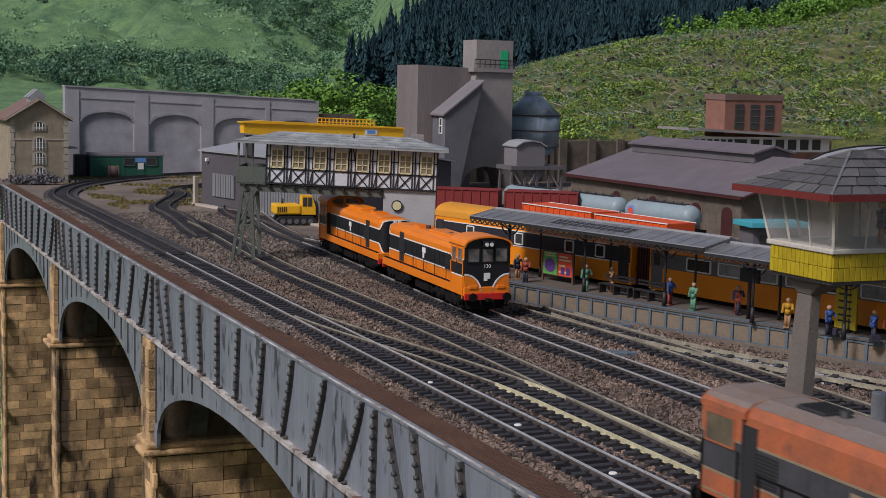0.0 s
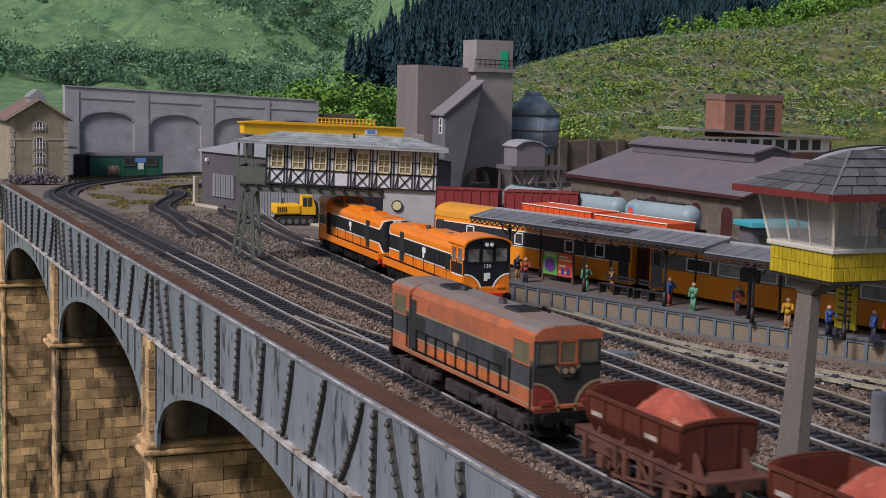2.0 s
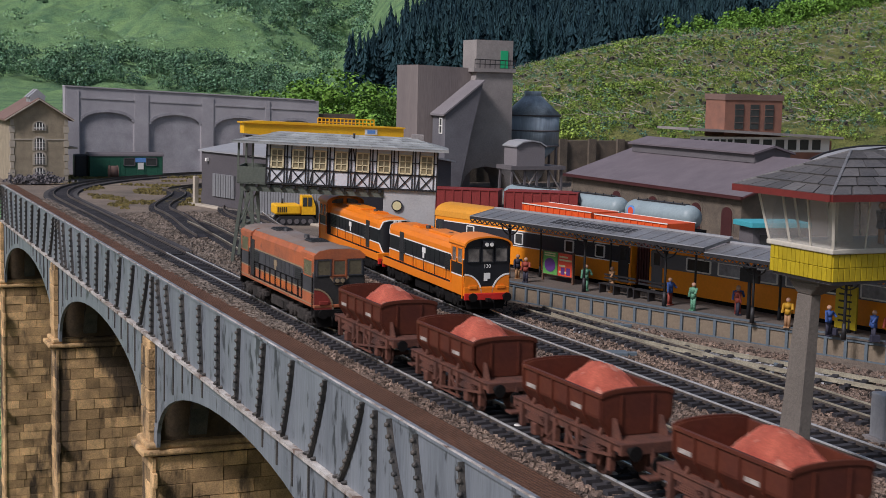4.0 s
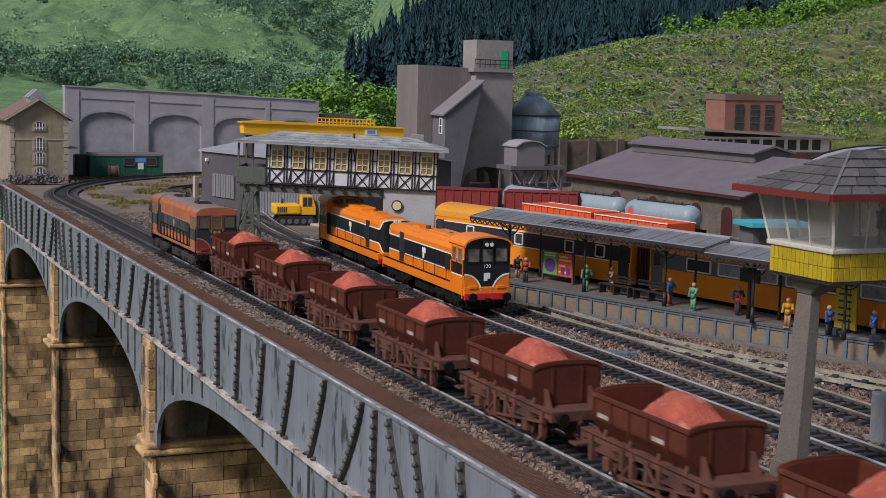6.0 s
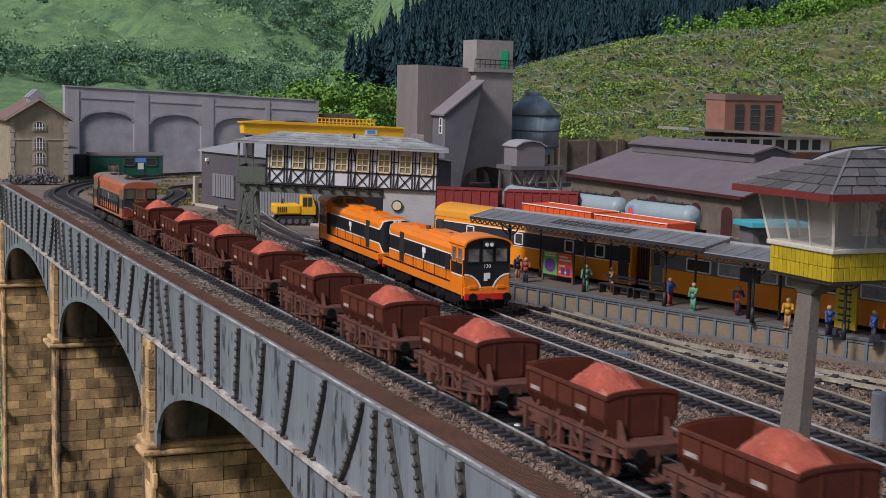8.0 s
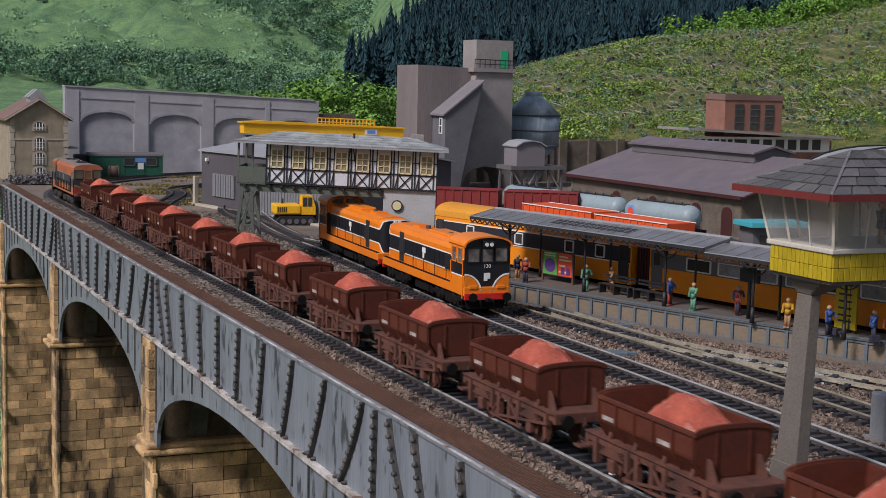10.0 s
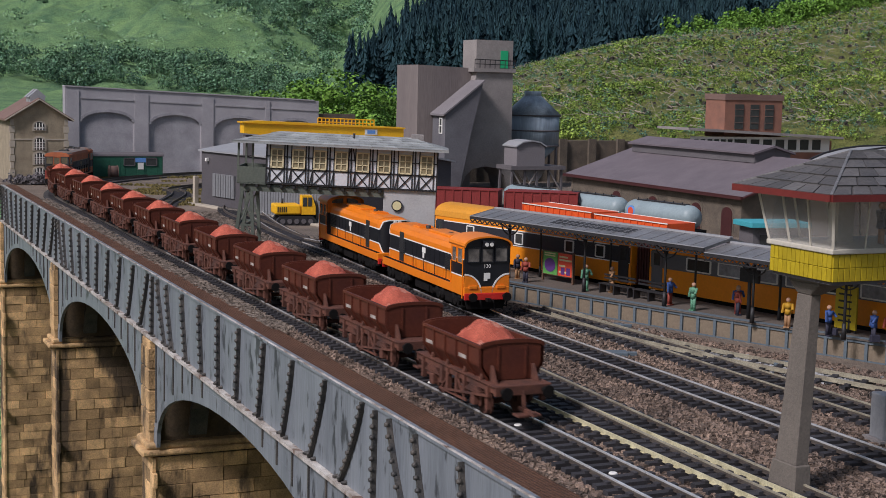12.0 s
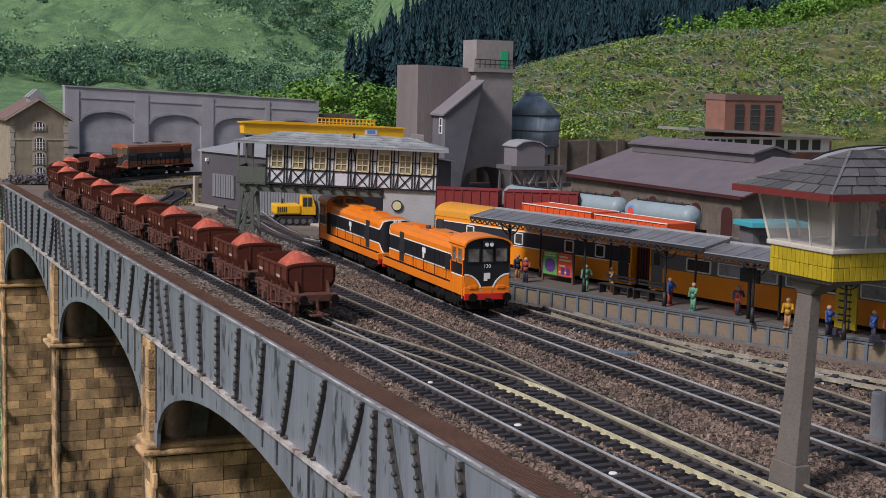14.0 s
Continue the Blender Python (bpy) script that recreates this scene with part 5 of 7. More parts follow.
# ---- the clad shed with the yellow crane beam ----
def clad_shed():
    t = thing("clad_shed", 11.1, 125.6, -0.36, 13.5, "dark grey clad shed with a pale roof", "shed")
    bm = mesh()
    prism(bm, [(0, 0), (12, 0), (12, 4.9), (6, 5.8), (0, 4.9)], -21, 0)
    part("wall", bm, "shed_dark", t)
    bm = mesh()
    prism(bm, [(-0.2, 4.85), (6, 5.85), (12.2, 4.85), (12.2, 4.98), (6, 6.0), (-0.2, 4.98)], -21.4, 0.4)
    part("roof", bm, "zinc", t)
    bm = mesh()
    box(bm, -0.05, 0.0, -21, 0, 0.0, 1.2)
    part("plinth", bm, "shed_dark", t)
    for y0, y1, m in ((-6.2, -2.3, "shutter"), (-20.6, -10.0, "shutter")):
        bm = mesh()
        box(bm, -0.16, 0.0, y0, y1, 0.05 if y0 < -9 else 1.0, 3.0)
        sh = part("shutter", bm, m, t, "pale corrugated shutter")
        for k in range(int((y1 - y0) / 0.45)):
            bm = mesh()
            box(bm, -0.22, -0.15, y0 + 0.1 + k * 0.45, y0 + 0.25 + k * 0.45, 0.1 if y0 < -9 else 1.02, 2.98)
            part("corrugation", bm, m, sh)
    bm = mesh()
    box(bm, -0.3, -0.02, -1.4, -1.1, 4.0, 4.3, 0.03)
    part("wall_lamp", bm, "white", t, "small white wall lamp")
    bm = mesh()
    box(bm, -1.0, -0.1, -24, 1.0, -0.02, 0.18, 0.05)
    solid("shed_kerb", bm, "trim", 11.1, 125.6, -0.36, 13.5, "pale concrete kerb along the shed", "kerb")
    bm = mesh()
    box(bm, -0.6, -0.2, 0.2, 0.6, 0.0, 2.6, 0.04)
    solid("gate_post", bm, "trim", 11.1, 125.6, -0.36, 13.5, "white gate post at the shed corner", "post")


clad_shed()


def crane_beam():
    t = thing("overhead_crane", 10.4, 112, 6.15, 0, "yellow overhead crane beam with walkway railing", "crane")
    bm = mesh()
    prism(bm, [(0.7, 1.3), (2.4, 1.38), (14.6, 0.95), (14.6, -0.3), (3.2, -0.3), (3.0, 0.25), (0.7, 0.45)], 0, 1.2)
    part("beam", bm, "yellow", t)
    bm = mesh()
    prism(bm, [(0.5, 1.28), (14.7, 0.93), (14.7, 1.03), (2.3, 1.46), (0.5, 1.38)], -0.15, 1.35)
    part("top_flange", bm, "yellow", t)
    for k in range(16):
        bm = mesh()
        x = 7.0 + k * 0.33
        rod(bm, (x, 0.1, 1.1), (x, 0.1, 1.75 - 0.01 * k), 0.05, 6)
        part("rail_post", bm, "yellow", t)
    for z in (1.45, 1.75):
        bm = mesh()
        rod(bm, (7.0, 0.1, z), (12.0, 0.1, z - 0.14), 0.05, 6)
        part("hand_rail", bm, "yellow", t)
    bm = mesh()
    box(bm, 11.1, 12.2, -0.05, 0.0, 0.42, 0.85)
    part("sign", bm, "white", t)
    bm = mesh()
    box(bm, 11.3, 12.0, -0.07, -0.04, 0.5, 0.78)
    part("sign_mark", bm, "blue_paper", t)
    for x in (1.2, 13.2):
        bm = mesh()
        box(bm, x - 0.3, x + 0.3, 0.2, 1.0, -1.4, 0.3, 0.05)
        part("saddle", bm, "dark_shed", t)


crane_beam()


# ---- signal box astride the tracks ----
def signal_box():
    t = thing("signal_box", 4.5, 83.8, 4.3, 0, "half-timbered signal box with grey shingle roof on a steel trestle", "signal box")
    t.matrix_basis = pose(4.5 * K, 83.8 * K, 4.56 * K, 0, 1.6, -23.5)
    L, D, H = 10.4, 3.6, 2.55
    bm = mesh()
    box(bm, 0, L, 0, D, 0, H)
    body = part("body", bm, "plaster", t)
    bays = 8
    tw = 0.085
    bm = mesh()
    for z in (0.05, 0.95, 2.48):
        box(bm, -0.02, L + 0.02, -0.05, 0.02, z - tw / 2, z + tw / 2 + 0.02)
    part("rail_timber", bm, "timber", body)
    w = L / bays
    for k in range(bays + 1):
        for x in (k * w,) if k in (0, bays) else (k * w - 0.05, ):
            bm = mesh()
            box(bm, x - tw / 2, x + tw / 2, -0.05, 0.02, 0, H)
            part("post_timber", bm, "timber", body)
    for k in range(bays):
        x0, x1 = k * w, (k + 1) * w
        m = (x0 + x1) / 2
        for a in (m - 0.44, m + 0.44):
            bm = mesh()
            box(bm, a - 0.035, a + 0.035, -0.05, 0.02, 0, H)
            part("stud_timber", bm, "timber", body)
        bm = mesh()
        if k not in (3,):
            bar(bm, (m - 0.36, -0.03, 0.1), (m + 0.36, -0.03, 0.9), 0.07, 0.06, (0, 1, 0))
            bar(bm, (m + 0.36, -0.03, 0.1), (m - 0.36, -0.03, 0.9), 0.07, 0.06, (0, 1, 0))
        bar(bm, (x0 + 0.05, -0.03, 0.1), (x0 + 0.2, -0.03, 0.9), 0.05, 0.06, (0, 1, 0))
        bar(bm, (x0, -0.03, 1.7), (m - 0.38, -0.03, 1.7), 0.06, 0.06, (0, 1, 0))
        bar(bm, (m + 0.38, -0.03, 1.7), (x1, -0.03, 1.7), 0.06, 0.06, (0, 1, 0))
        if k in (3, 4):
            bar(bm, (x1 - 0.1 if k == 3 else x0 + 0.05, -0.03, 2.4), (x1 - 0.35 if k == 3 else x0 + 0.3, -0.03, 1.0), 0.07, 0.06, (0, 1, 0))
        part("brace_timber", bm, "timber", body)
        bm = mesh()
        box(bm, m - 0.37, m + 0.37, -0.06, 0.01, 1.03, 2.16)
        win = part("window", bm, "curtain", body)
        bm = mesh()
        for a, b, c, d in ((-0.40, -0.31, 1.0, 2.2), (0.31, 0.40, 1.0, 2.2), (-0.40, 0.40, 1.0, 1.09), (-0.40, 0.40, 2.11, 2.2), (-0.03, 0.03, 1.0, 2.2),
                           (-0.33, 0.33, 1.38, 1.43), (-0.33, 0.33, 1.75, 1.80)):
            box(bm, m + a, m + b, -0.11, -0.05, c, d)
        part("window_frame", bm, "cream", win, "cream window frame with glazing bars")
    # open balcony end
    bm = mesh()
    box(bm, -1.75, 0, 0, D, -0.06, 0.04)
    part("balcony_floor", bm, "steel_green", t)
    for y0, y1, x0, x1 in ((-0.02, 0.05, -1.75, 0), (D - 0.05, D + 0.02, -1.75, 0), (0, D, -1.78, -1.71)):
        bm = mesh()
        box(bm, x0, x1, y0, y1, 0.04, 1.0)
        part("balcony_panel", bm, "steel_green", t)
    for x, y in ((-1.72, 0.03), (-0.85, 0.03), (-1.72, D - 0.03)):
        bm = mesh()
        box(bm, x - 0.06, x + 0.06, y - 0.06, y + 0.06, 0, H)
        part("balcony_post", bm, "steel_green", t)
    bm = mesh()
    box(bm, -0.06, 0.0, 0.5, D - 0.5, 0.9, 2.3)
    part("end_window", bm, "window", t)
    bm = mesh()
    for y in (0.5, 1.3, 2.2, 3.1):
        box(bm, -0.1, -0.05, y - 0.05, y + 0.05, 0.9, 2.3)
    part("end_mullion", bm, "white", t)
    # roof: a hipped sheet of shingle strips
    ex0, ex1, ey0, ey1 = -2.05, L + 0.65, -0.75, D + 0.75
    rz, rx0, rx1, ry = H + 0.6, 0.6, L - 1.6, D / 2
    bm = mesh()
    lo = [bm.verts.new(p) for p in ((ex0, ey0, H), (ex1, ey0, H), (ex1, ey1, H), (ex0, ey1, H))]
    up = [bm.verts.new(p) for p in ((rx0, ry, rz), (rx1, ry, rz))]
    un = [bm.verts.new((v.co.x, v.co.y, H - 0.1)) for v in lo]
    for f in ((lo[0], lo[1], up[1], up[0]), (lo[1], lo[2], up[1]), (lo[2], lo[3], up[0], up[1]), (lo[3], lo[0], up[0])):
        bm.faces.new(f)
    bm.faces.new(un[::-1])
    for i in range(4):
        bm.faces.new((un[i], un[(i + 1) % 4], lo[(i + 1) % 4], lo[i]))
    roof = part("roof", bm, "roof_grey", t)
    # shingles on the near slope
    rows, cols = 5, 17
    nrm = Vector((0, -(rz - H), ry - ey0)).normalized()
    for r in range(rows):
        f0, f1 = r / rows, (r + 1) / rows
        for c in range(cols):
            def at(u, f):
                xl, xr = ex0 + (rx0 - ex0) * f, ex1 + (rx1 - ex1) * f
                return Vector((xl + (xr - xl) * u, ey0 + (ry - ey0) * f, H + (rz - H) * f))
            o = 0.5 / cols if r % 2 else 0
            u0, u1 = min(1, c / cols + o), min(1, (c + 1) / cols + o)
            if u1 - u0 < 0.005:
                continue
            bm = mesh()
            q = [at(u0 + 0.001, f0), at(u1 - 0.001, f0), at(u1 - 0.001, f1), at(u0 + 0.001, f1)]
            lift = (0.07, 0.07, 0.03, 0.03)
            bot = [bm.verts.new(p + nrm * 0.005) for p in q]
            top = [bm.verts.new(p + nrm * l) for p, l in zip(q, lift)]
            bm.faces.new(top)
            for i in range(4):
                bm.faces.new((bot[i], bot[(i + 1) % 4], top[(i + 1) % 4], top[i]))
            part("shingle", bm, "roof_grey", roof)
    bm = mesh()
    box(bm, 8.7, 9.5, ry - 0.3, ry + 0.3, rz - 0.5, rz + 0.25, 0.03)
    part("chimney", bm, "concrete", t)
    bm = mesh()
    rod(bm, (5.2, 0.9, rz - 0.5), (5.2, 0.9, rz + 0.15), 0.08, 8)
    part("vent_pipe", bm, "iron", t)
    # floor beams
    for y in (0.25, 1.8, 3.35):
        bm = mesh()
        box(bm, -1.6, 7.4, y - 0.12, y + 0.12, -0.5, -0.06)
        part("floor_beam", bm, "steel_green", t)
    for k in range(12):
        bm = mesh()
        x = -1.3 + k * 0.75
        box(bm, x - 0.09, x + 0.09, -0.15, D, -0.22, -0.05)
        part("joist", bm, "timber", t)
    # masonry base and clock
    bm = mesh()
    box(bm, 7.2, L, 0.12, D, -5.0, -0.0, 0.03)
    base = part("masonry_base", bm, "base_wall", t, "pale rendered base")
    bm = mesh()
    rod(bm, (8.05, 0.0, -0.95), (8.05, 0.14, -0.95), 0.34, 24)
    clock = part("clock", bm, "iron", base)
    bm = mesh()
    rod(bm, (8.05, -0.03, -0.95), (8.05, 0.02, -0.95), 0.27, 24)
    part("dial", bm, "dial", clock)
    # trestle
    for y in (0.2, 3.2):
        for dx in (-0.55, 0.35):
            bm = mesh()
            bar(bm, (-1.1 + dx * 0.6, y, -0.45), (-1.1 + dx * 1.5, y, -4.95), 0.2, 0.2)
            part("trestle_leg", bm, "steel_green", t)
        bm = mesh()
        bar(bm, (-1.45, y, -0.6), (-0.7, y, -2.6), 0.09)
        bar(bm, (-0.85, y, -0.6), (-1.7, y, -2.6), 0.09)
        bar(bm, (-1.75, y, -2.6), (-0.7, y, -2.6), 0.12)
        bar(bm, (-1.8, y, -2.6), (-0.6, y, -4.5), 0.09)
        part("trestle_brace", bm, "steel_green", t)
    bm = mesh()
    for z in (-0.55, -2.6):
        bar(bm, (-1.2, 0.2, z), (-1.2, 3.2, z), 0.14)
    bar(bm, (-1.5, 0.2, -2.6), (-1.2, 3.2, -0.6), 0.08)
    part("trestle_tie", bm, "steel_green", t)


signal_box()


def excavator():
    t = thing("excavator", 13.9, 107.3, -0.36, -8, "yellow tracked excavator parked by the shed", "excavator")
    for s in (-1, 1):
        bm = mesh()
        prism(bm, [(-1.6, 0.35), (-1.3, 0), (1.3, 0), (1.6, 0.35), (1.3, 0.72), (-1.3, 0.72)], *sorted((s * 0.7, s * 1.2)), "y")
        crawler = part("crawler", bm, "iron", t)
        for k in range(5):
            bm = mesh()
            rod(bm, (-1.1 + k * 0.55, s * 1.18, 0.33), (-1.1 + k * 0.55, s * 1.25, 0.33), 0.2, 10)
            part("track_roller", bm, "dark_shed", crawler)
    bm = mesh()
    box(bm, -1.2, 1.2, -0.7, 0.7, 0.6, 0.85, 0.05)
    part("turntable", bm, "iron", t)
    bm = mesh()
    box(bm, -1.7, 0.35, -1.1, 1.1, 0.85, 1.62, 0.12)
    body = part("engine_housing", bm, "yellow", t)
    bm = mesh()
    for k in range(5):
        box(bm, -1.5 + k * 0.16, -1.42 + k * 0.16, -1.13, -1.08, 1.05, 1.45)
    part("side_louvre", bm, "iron", body)
    bm = mesh()
    rod(bm, (-0.9, 0.3, 1.6), (-0.9, 0.3, 2.0), 0.09, 8)
    part("exhaust", bm, "iron", body)
    bm = mesh()
    prism(bm, [(0.4, 0.85), (1.5, 0.85), (1.5, 1.5), (1.2, 2.35), (0.4, 2.35)], -1.1, -0.15)
    cab = part("cab", bm, "yellow", t)
    for a, b in ((0.5, 0.82), (0.9, 1.2)):
        bm = mesh()
        box(bm, a, b, -1.125, -1.09, 1.5, 2.2)
        part("cab_window", bm, "window", cab)
    for p, q, w in (((1.1, 0.3, 1.2), (2.5, 0.3, 2.5), 0.42), ((2.45, 0.3, 2.55), (3.5, 0.3, 1.2), 0.32)):
        bm = mesh()
        bar(bm, p, q, w, 0.3, (0, 1, 0))
        part("boom", bm, "yellow", t)
    bm = mesh()
    prism(bm, [(3.1, 1.2), (3.8, 1.2), (3.9, 0.4), (3.4, 0.05), (3.0, 0.4)], -0.2, 0.8)
    part("bucket", bm, "iron", t)


excavator()


# ---- concrete works ----
def concrete_works():
    t = thing("concrete_works", 0, 141, -0.36, 0, "tall grey concrete batching plant with sloping conveyor house", "industrial plant")
    bm = mesh()
    prism(bm, [(38.6, 0), (45.0, 0), (45.0, 13.15), (38.6, 13.35)], 0.6, 6.6)
    part("bunker_block", bm, "works_block", t)
    bm = mesh()
    prism(bm, [(42.3, 0), (43.3, 0), (43.9, 1.5), (44.8, 2.3), (46.3, 2.55), (47.8, 2.3), (48.6, 1.5), (49.0, 0), (49.7, 0), (49.35, 6), (49.3, 12.9), (45.0, 12.9), (43.6, 6)], -0.6, 3.6)
    part("shaft", bm, "concrete", t)
    bm = mesh()
    box(bm, 44.5, 49.5, -0.9, 3.4, 12.75, 13.15)
    part("gallery_slab", bm, "concrete", t)
    bm = mesh()
    box(bm, 45.0, 49.4, -0.3, 3.2, 13.15, 16.2)
    part("top_room", bm, "concrete", t)
    bm = mesh()
    box(bm, 47.9, 48.8, -0.36, -0.28, 13.2, 15.1)
    part("door", bm, "door_green", t, "bright green door")
    for k in range(9):
        bm = mesh()
        x = 44.6 + k * 0.6
        rod(bm, (x, -0.85, 13.1), (x, -0.85, 14.1), 0.045, 6)
        part("gallery_post", bm, "iron", t)
    bm = mesh()
    rod(bm, (44.6, -0.85, 14.1), (49.4, -0.85, 14.0), 0.05, 6)
    rod(bm, (44.6, -0.85, 13.6), (49.4, -0.85, 13.55), 0.04, 6)
    part("gallery_rail", bm, "iron", t)
    bm = mesh()
    prism(bm, [(40.4, 0), (42.2, 0), (43.4, 6), (44.7, 11.5), (40.4, 8.15)], -2.8, 0.55)
    part("conveyor_house", bm, "works_cladding", t)
    bm = mesh()
    prism(bm, [(40.1, 8.0), (44.85, 11.7), (44.85, 11.9), (40.1, 8.2)], -3.0, 0.9)
    part("conveyor_roof", bm, "grey_dark", t)
    bm = mesh()
    box(bm, 40.36, 40.42, -2.0, -1.4, 6.2, 7.7)
    w = part("window", bm, "window", t)
    bm = mesh()
    for a, b, c, d in ((-2.1, -1.3, 6.1, 6.2), (-2.1, -1.3, 7.7, 7.8), (-2.1, -1.98, 6.2, 7.7), (-1.42, -1.3, 6.2, 7.7), (-1.98, -1.42, 6.9, 7.0)):
        box(bm, 40.32, 40.40, a, b, c, d)
    part("frame", bm, "white", w)


concrete_works()


def storage_silo():
    t = thing("storage_silo", 54.2, 145, -0.36, 0, "blue-grey steel silo with conical roof on a frame", "silo")
    bm = mesh()
    rod(bm, (0, 0, 4.6), (0, 0, 8.2), 3.1, 32)
    part("drum", bm, "blue_steel", t)
    bm = mesh()
    rod(bm, (0, 0, 8.15), (0, 0, 10.3), 3.3, 32, 0.95)
    part("cone_roof", bm, "blue_steel", t)
    bm = mesh()
    rod(bm, (0, 0, 10.2), (0, 0, 10.8), 0.95, 20)
    part("top_cap", bm, "blue_steel", t)
    for z in (4.7, 6.4, 8.1):
        bm = mesh()
        rod(bm, (0, 0, z - 0.08), (0, 0, z + 0.08), 3.18, 32)
        part("hoop", bm, "dark_shed", t)
    bm = mesh()
    rod(bm, (0, 0, 2.4), (0, 0, 4.6), 0.8, 24, 3.0)
    part("hopper_cone", bm, "blue_steel", t)
    for a in range(6):
        c, s = math.cos(a * math.pi / 3 + 0.3) * 2.9, math.sin(a * math.pi / 3 + 0.3) * 2.9
        bm = mesh()
        rod(bm, (c, s, 0), (c, s, 8.0), 0.16, 8)
        part("frame_leg", bm, "dark_shed", t)


storage_silo()


def loading_hopper():
    t = thing("loading_hopper", 46.6, 133.5, -0.36, 0, "small grey loading hopper house on a trestle", "hopper")
    bm = mesh()
    prism(bm, [(0, 3.0), (3.3, 3.0), (3.3, 5.0), (2.6, 5.4), (1.65, 5.55), (0.7, 5.4), (0, 5.0)], 0, 3)
    part("hopper_house", bm, "grey_dark", t)
    bm = mesh()
    prism(bm, [(-0.15, 4.95), (0.65, 5.42), (1.65, 5.57), (2.65, 5.42), (3.45, 4.95), (3.45, 5.1), (2.65, 5.56), (1.65, 5.72), (0.65, 5.56), (-0.15, 5.1)], -0.2, 3.2)
    part("roof", bm, "zinc", t)
    bm = mesh()
    box(bm, -0.8, 5.6, -0.4, 3.2, 2.6, 3.0)
    part("deck", bm, "dark_shed", t)
    for x in (-0.5, 1.0, 2.4, 3.8, 5.3):
        for y in (0, 2.8):
            bm = mesh()
            bar(bm, (x, y, 2.6), (x * 1.03 - 0.1, y, 0), 0.22)
            part("trestle_leg", bm, "dark_shed", t)
    for a, b in ((-0.5, 1.0), (3.8, 5.3), (2.4, 1.0)):
        bm = mesh()
        bar(bm, (a, -0.05, 2.5), (b, -0.05, 0.3), 0.13)
        part("trestle_brace", bm, "concrete", t)
    bm = mesh()
    prism(bm, [(1.0, 2.6), (3.8, 2.6), (2.9, 1.4), (1.9, 1.4)], 0.6, 2.4)
    part("chute", bm, "zinc", t)


loading_hopper()


# ---- goods shed and the buildings behind it ----
def goods_shed():
    t = thing("goods_shed", 44.0, 90.2, -0.36, 0, "long stone goods shed with purple-grey slate roof", "goods shed")
    L, W, E, R = 27.8, 16.0, 3.2, 5.95
    bm = mesh()
    prism(bm, [(0.4, 0), (W - 0.4, 0), (W - 0.4, E), (W / 2, R - 0.3), (0.4, E)], 0.4, L - 0.4)
    wall = part("wall", bm, "shed_stone", t)
    for s in (-1, 1):
        a, b = (W / 2, R), (W / 2 + s * (W / 2 + 0.1), E)
        bm = mesh()
        prism(bm, [a, b, (b[0], b[1] - 0.16), (a[0], a[1] - 0.16)], -0.2, L + 0.2)
        part("roof_slope", bm, "purple_roof", t)
        bm = mesh()
        prism(bm, [(b[0] - 0.1, b[1] - 0.22), (b[0] + 0.1, b[1] - 0.22), (b[0] + 0.1, b[1] + 0.04), (b[0] - 0.1, b[1] + 0.04)], -0.25, L + 0.25)
        part("gutter", bm, "maroon", t, "maroon gutter board")
        bm = mesh()
        bar(bm, (a[0], -0.25, a[1] - 0.1), (b[0], -0.25, b[1] - 0.1), 0.12, 0.3, (0, 1, 0))
        part("barge_board", bm, "maroon", t)
    bm = mesh()
    prism(bm, [(W / 2 - 1.8, R - 0.55), (W / 2 + 1.8, R - 0.55), (W / 2 + 1.8, R + 0.25), (W / 2, R + 0.7), (W / 2 - 1.8, R + 0.25)], 7.0, L - 1.5)
    vent = part("ridge_vent", bm, "dark_shed", t)
    bm = mesh()
    prism(bm, [(W / 2 - 2.1, R + 0.15), (W / 2, R + 0.72), (W / 2 + 2.1, R + 0.15), (W / 2 + 2.1, R + 0.3), (W / 2, R + 0.9), (W / 2 - 2.1, R + 0.3)], 6.7, L - 1.2)
    part("vent_roof", bm, "purple_roof", vent)
    for y in (2.2, 6.5, 13.0, 19.0):
        bm = mesh()
        prism(bm, [(y + x, q) for x, q in arched(1.4, 1.7, 0.55)], 0.3, 0.45, "x")
        part("arched_door", bm, "maroon", wall, "dark red arched door")
        bm = mesh()
        prism(bm, [(y + x * 1.25, q * 1.12) for x, q in arched(1.4, 1.7, 0.55)], 0.36, 0.44, "x")
        part("door_surround", bm, "shed_stone", wall)
    bm = mesh()
    prism(bm, [(W / 2 - 3 + x, q) for x, q in arched(3.4, 1.9, 1.5)], 0.3, 0.5)
    part("gable_arch", bm, "iron", wall, "dark arched opening")


goods_shed()


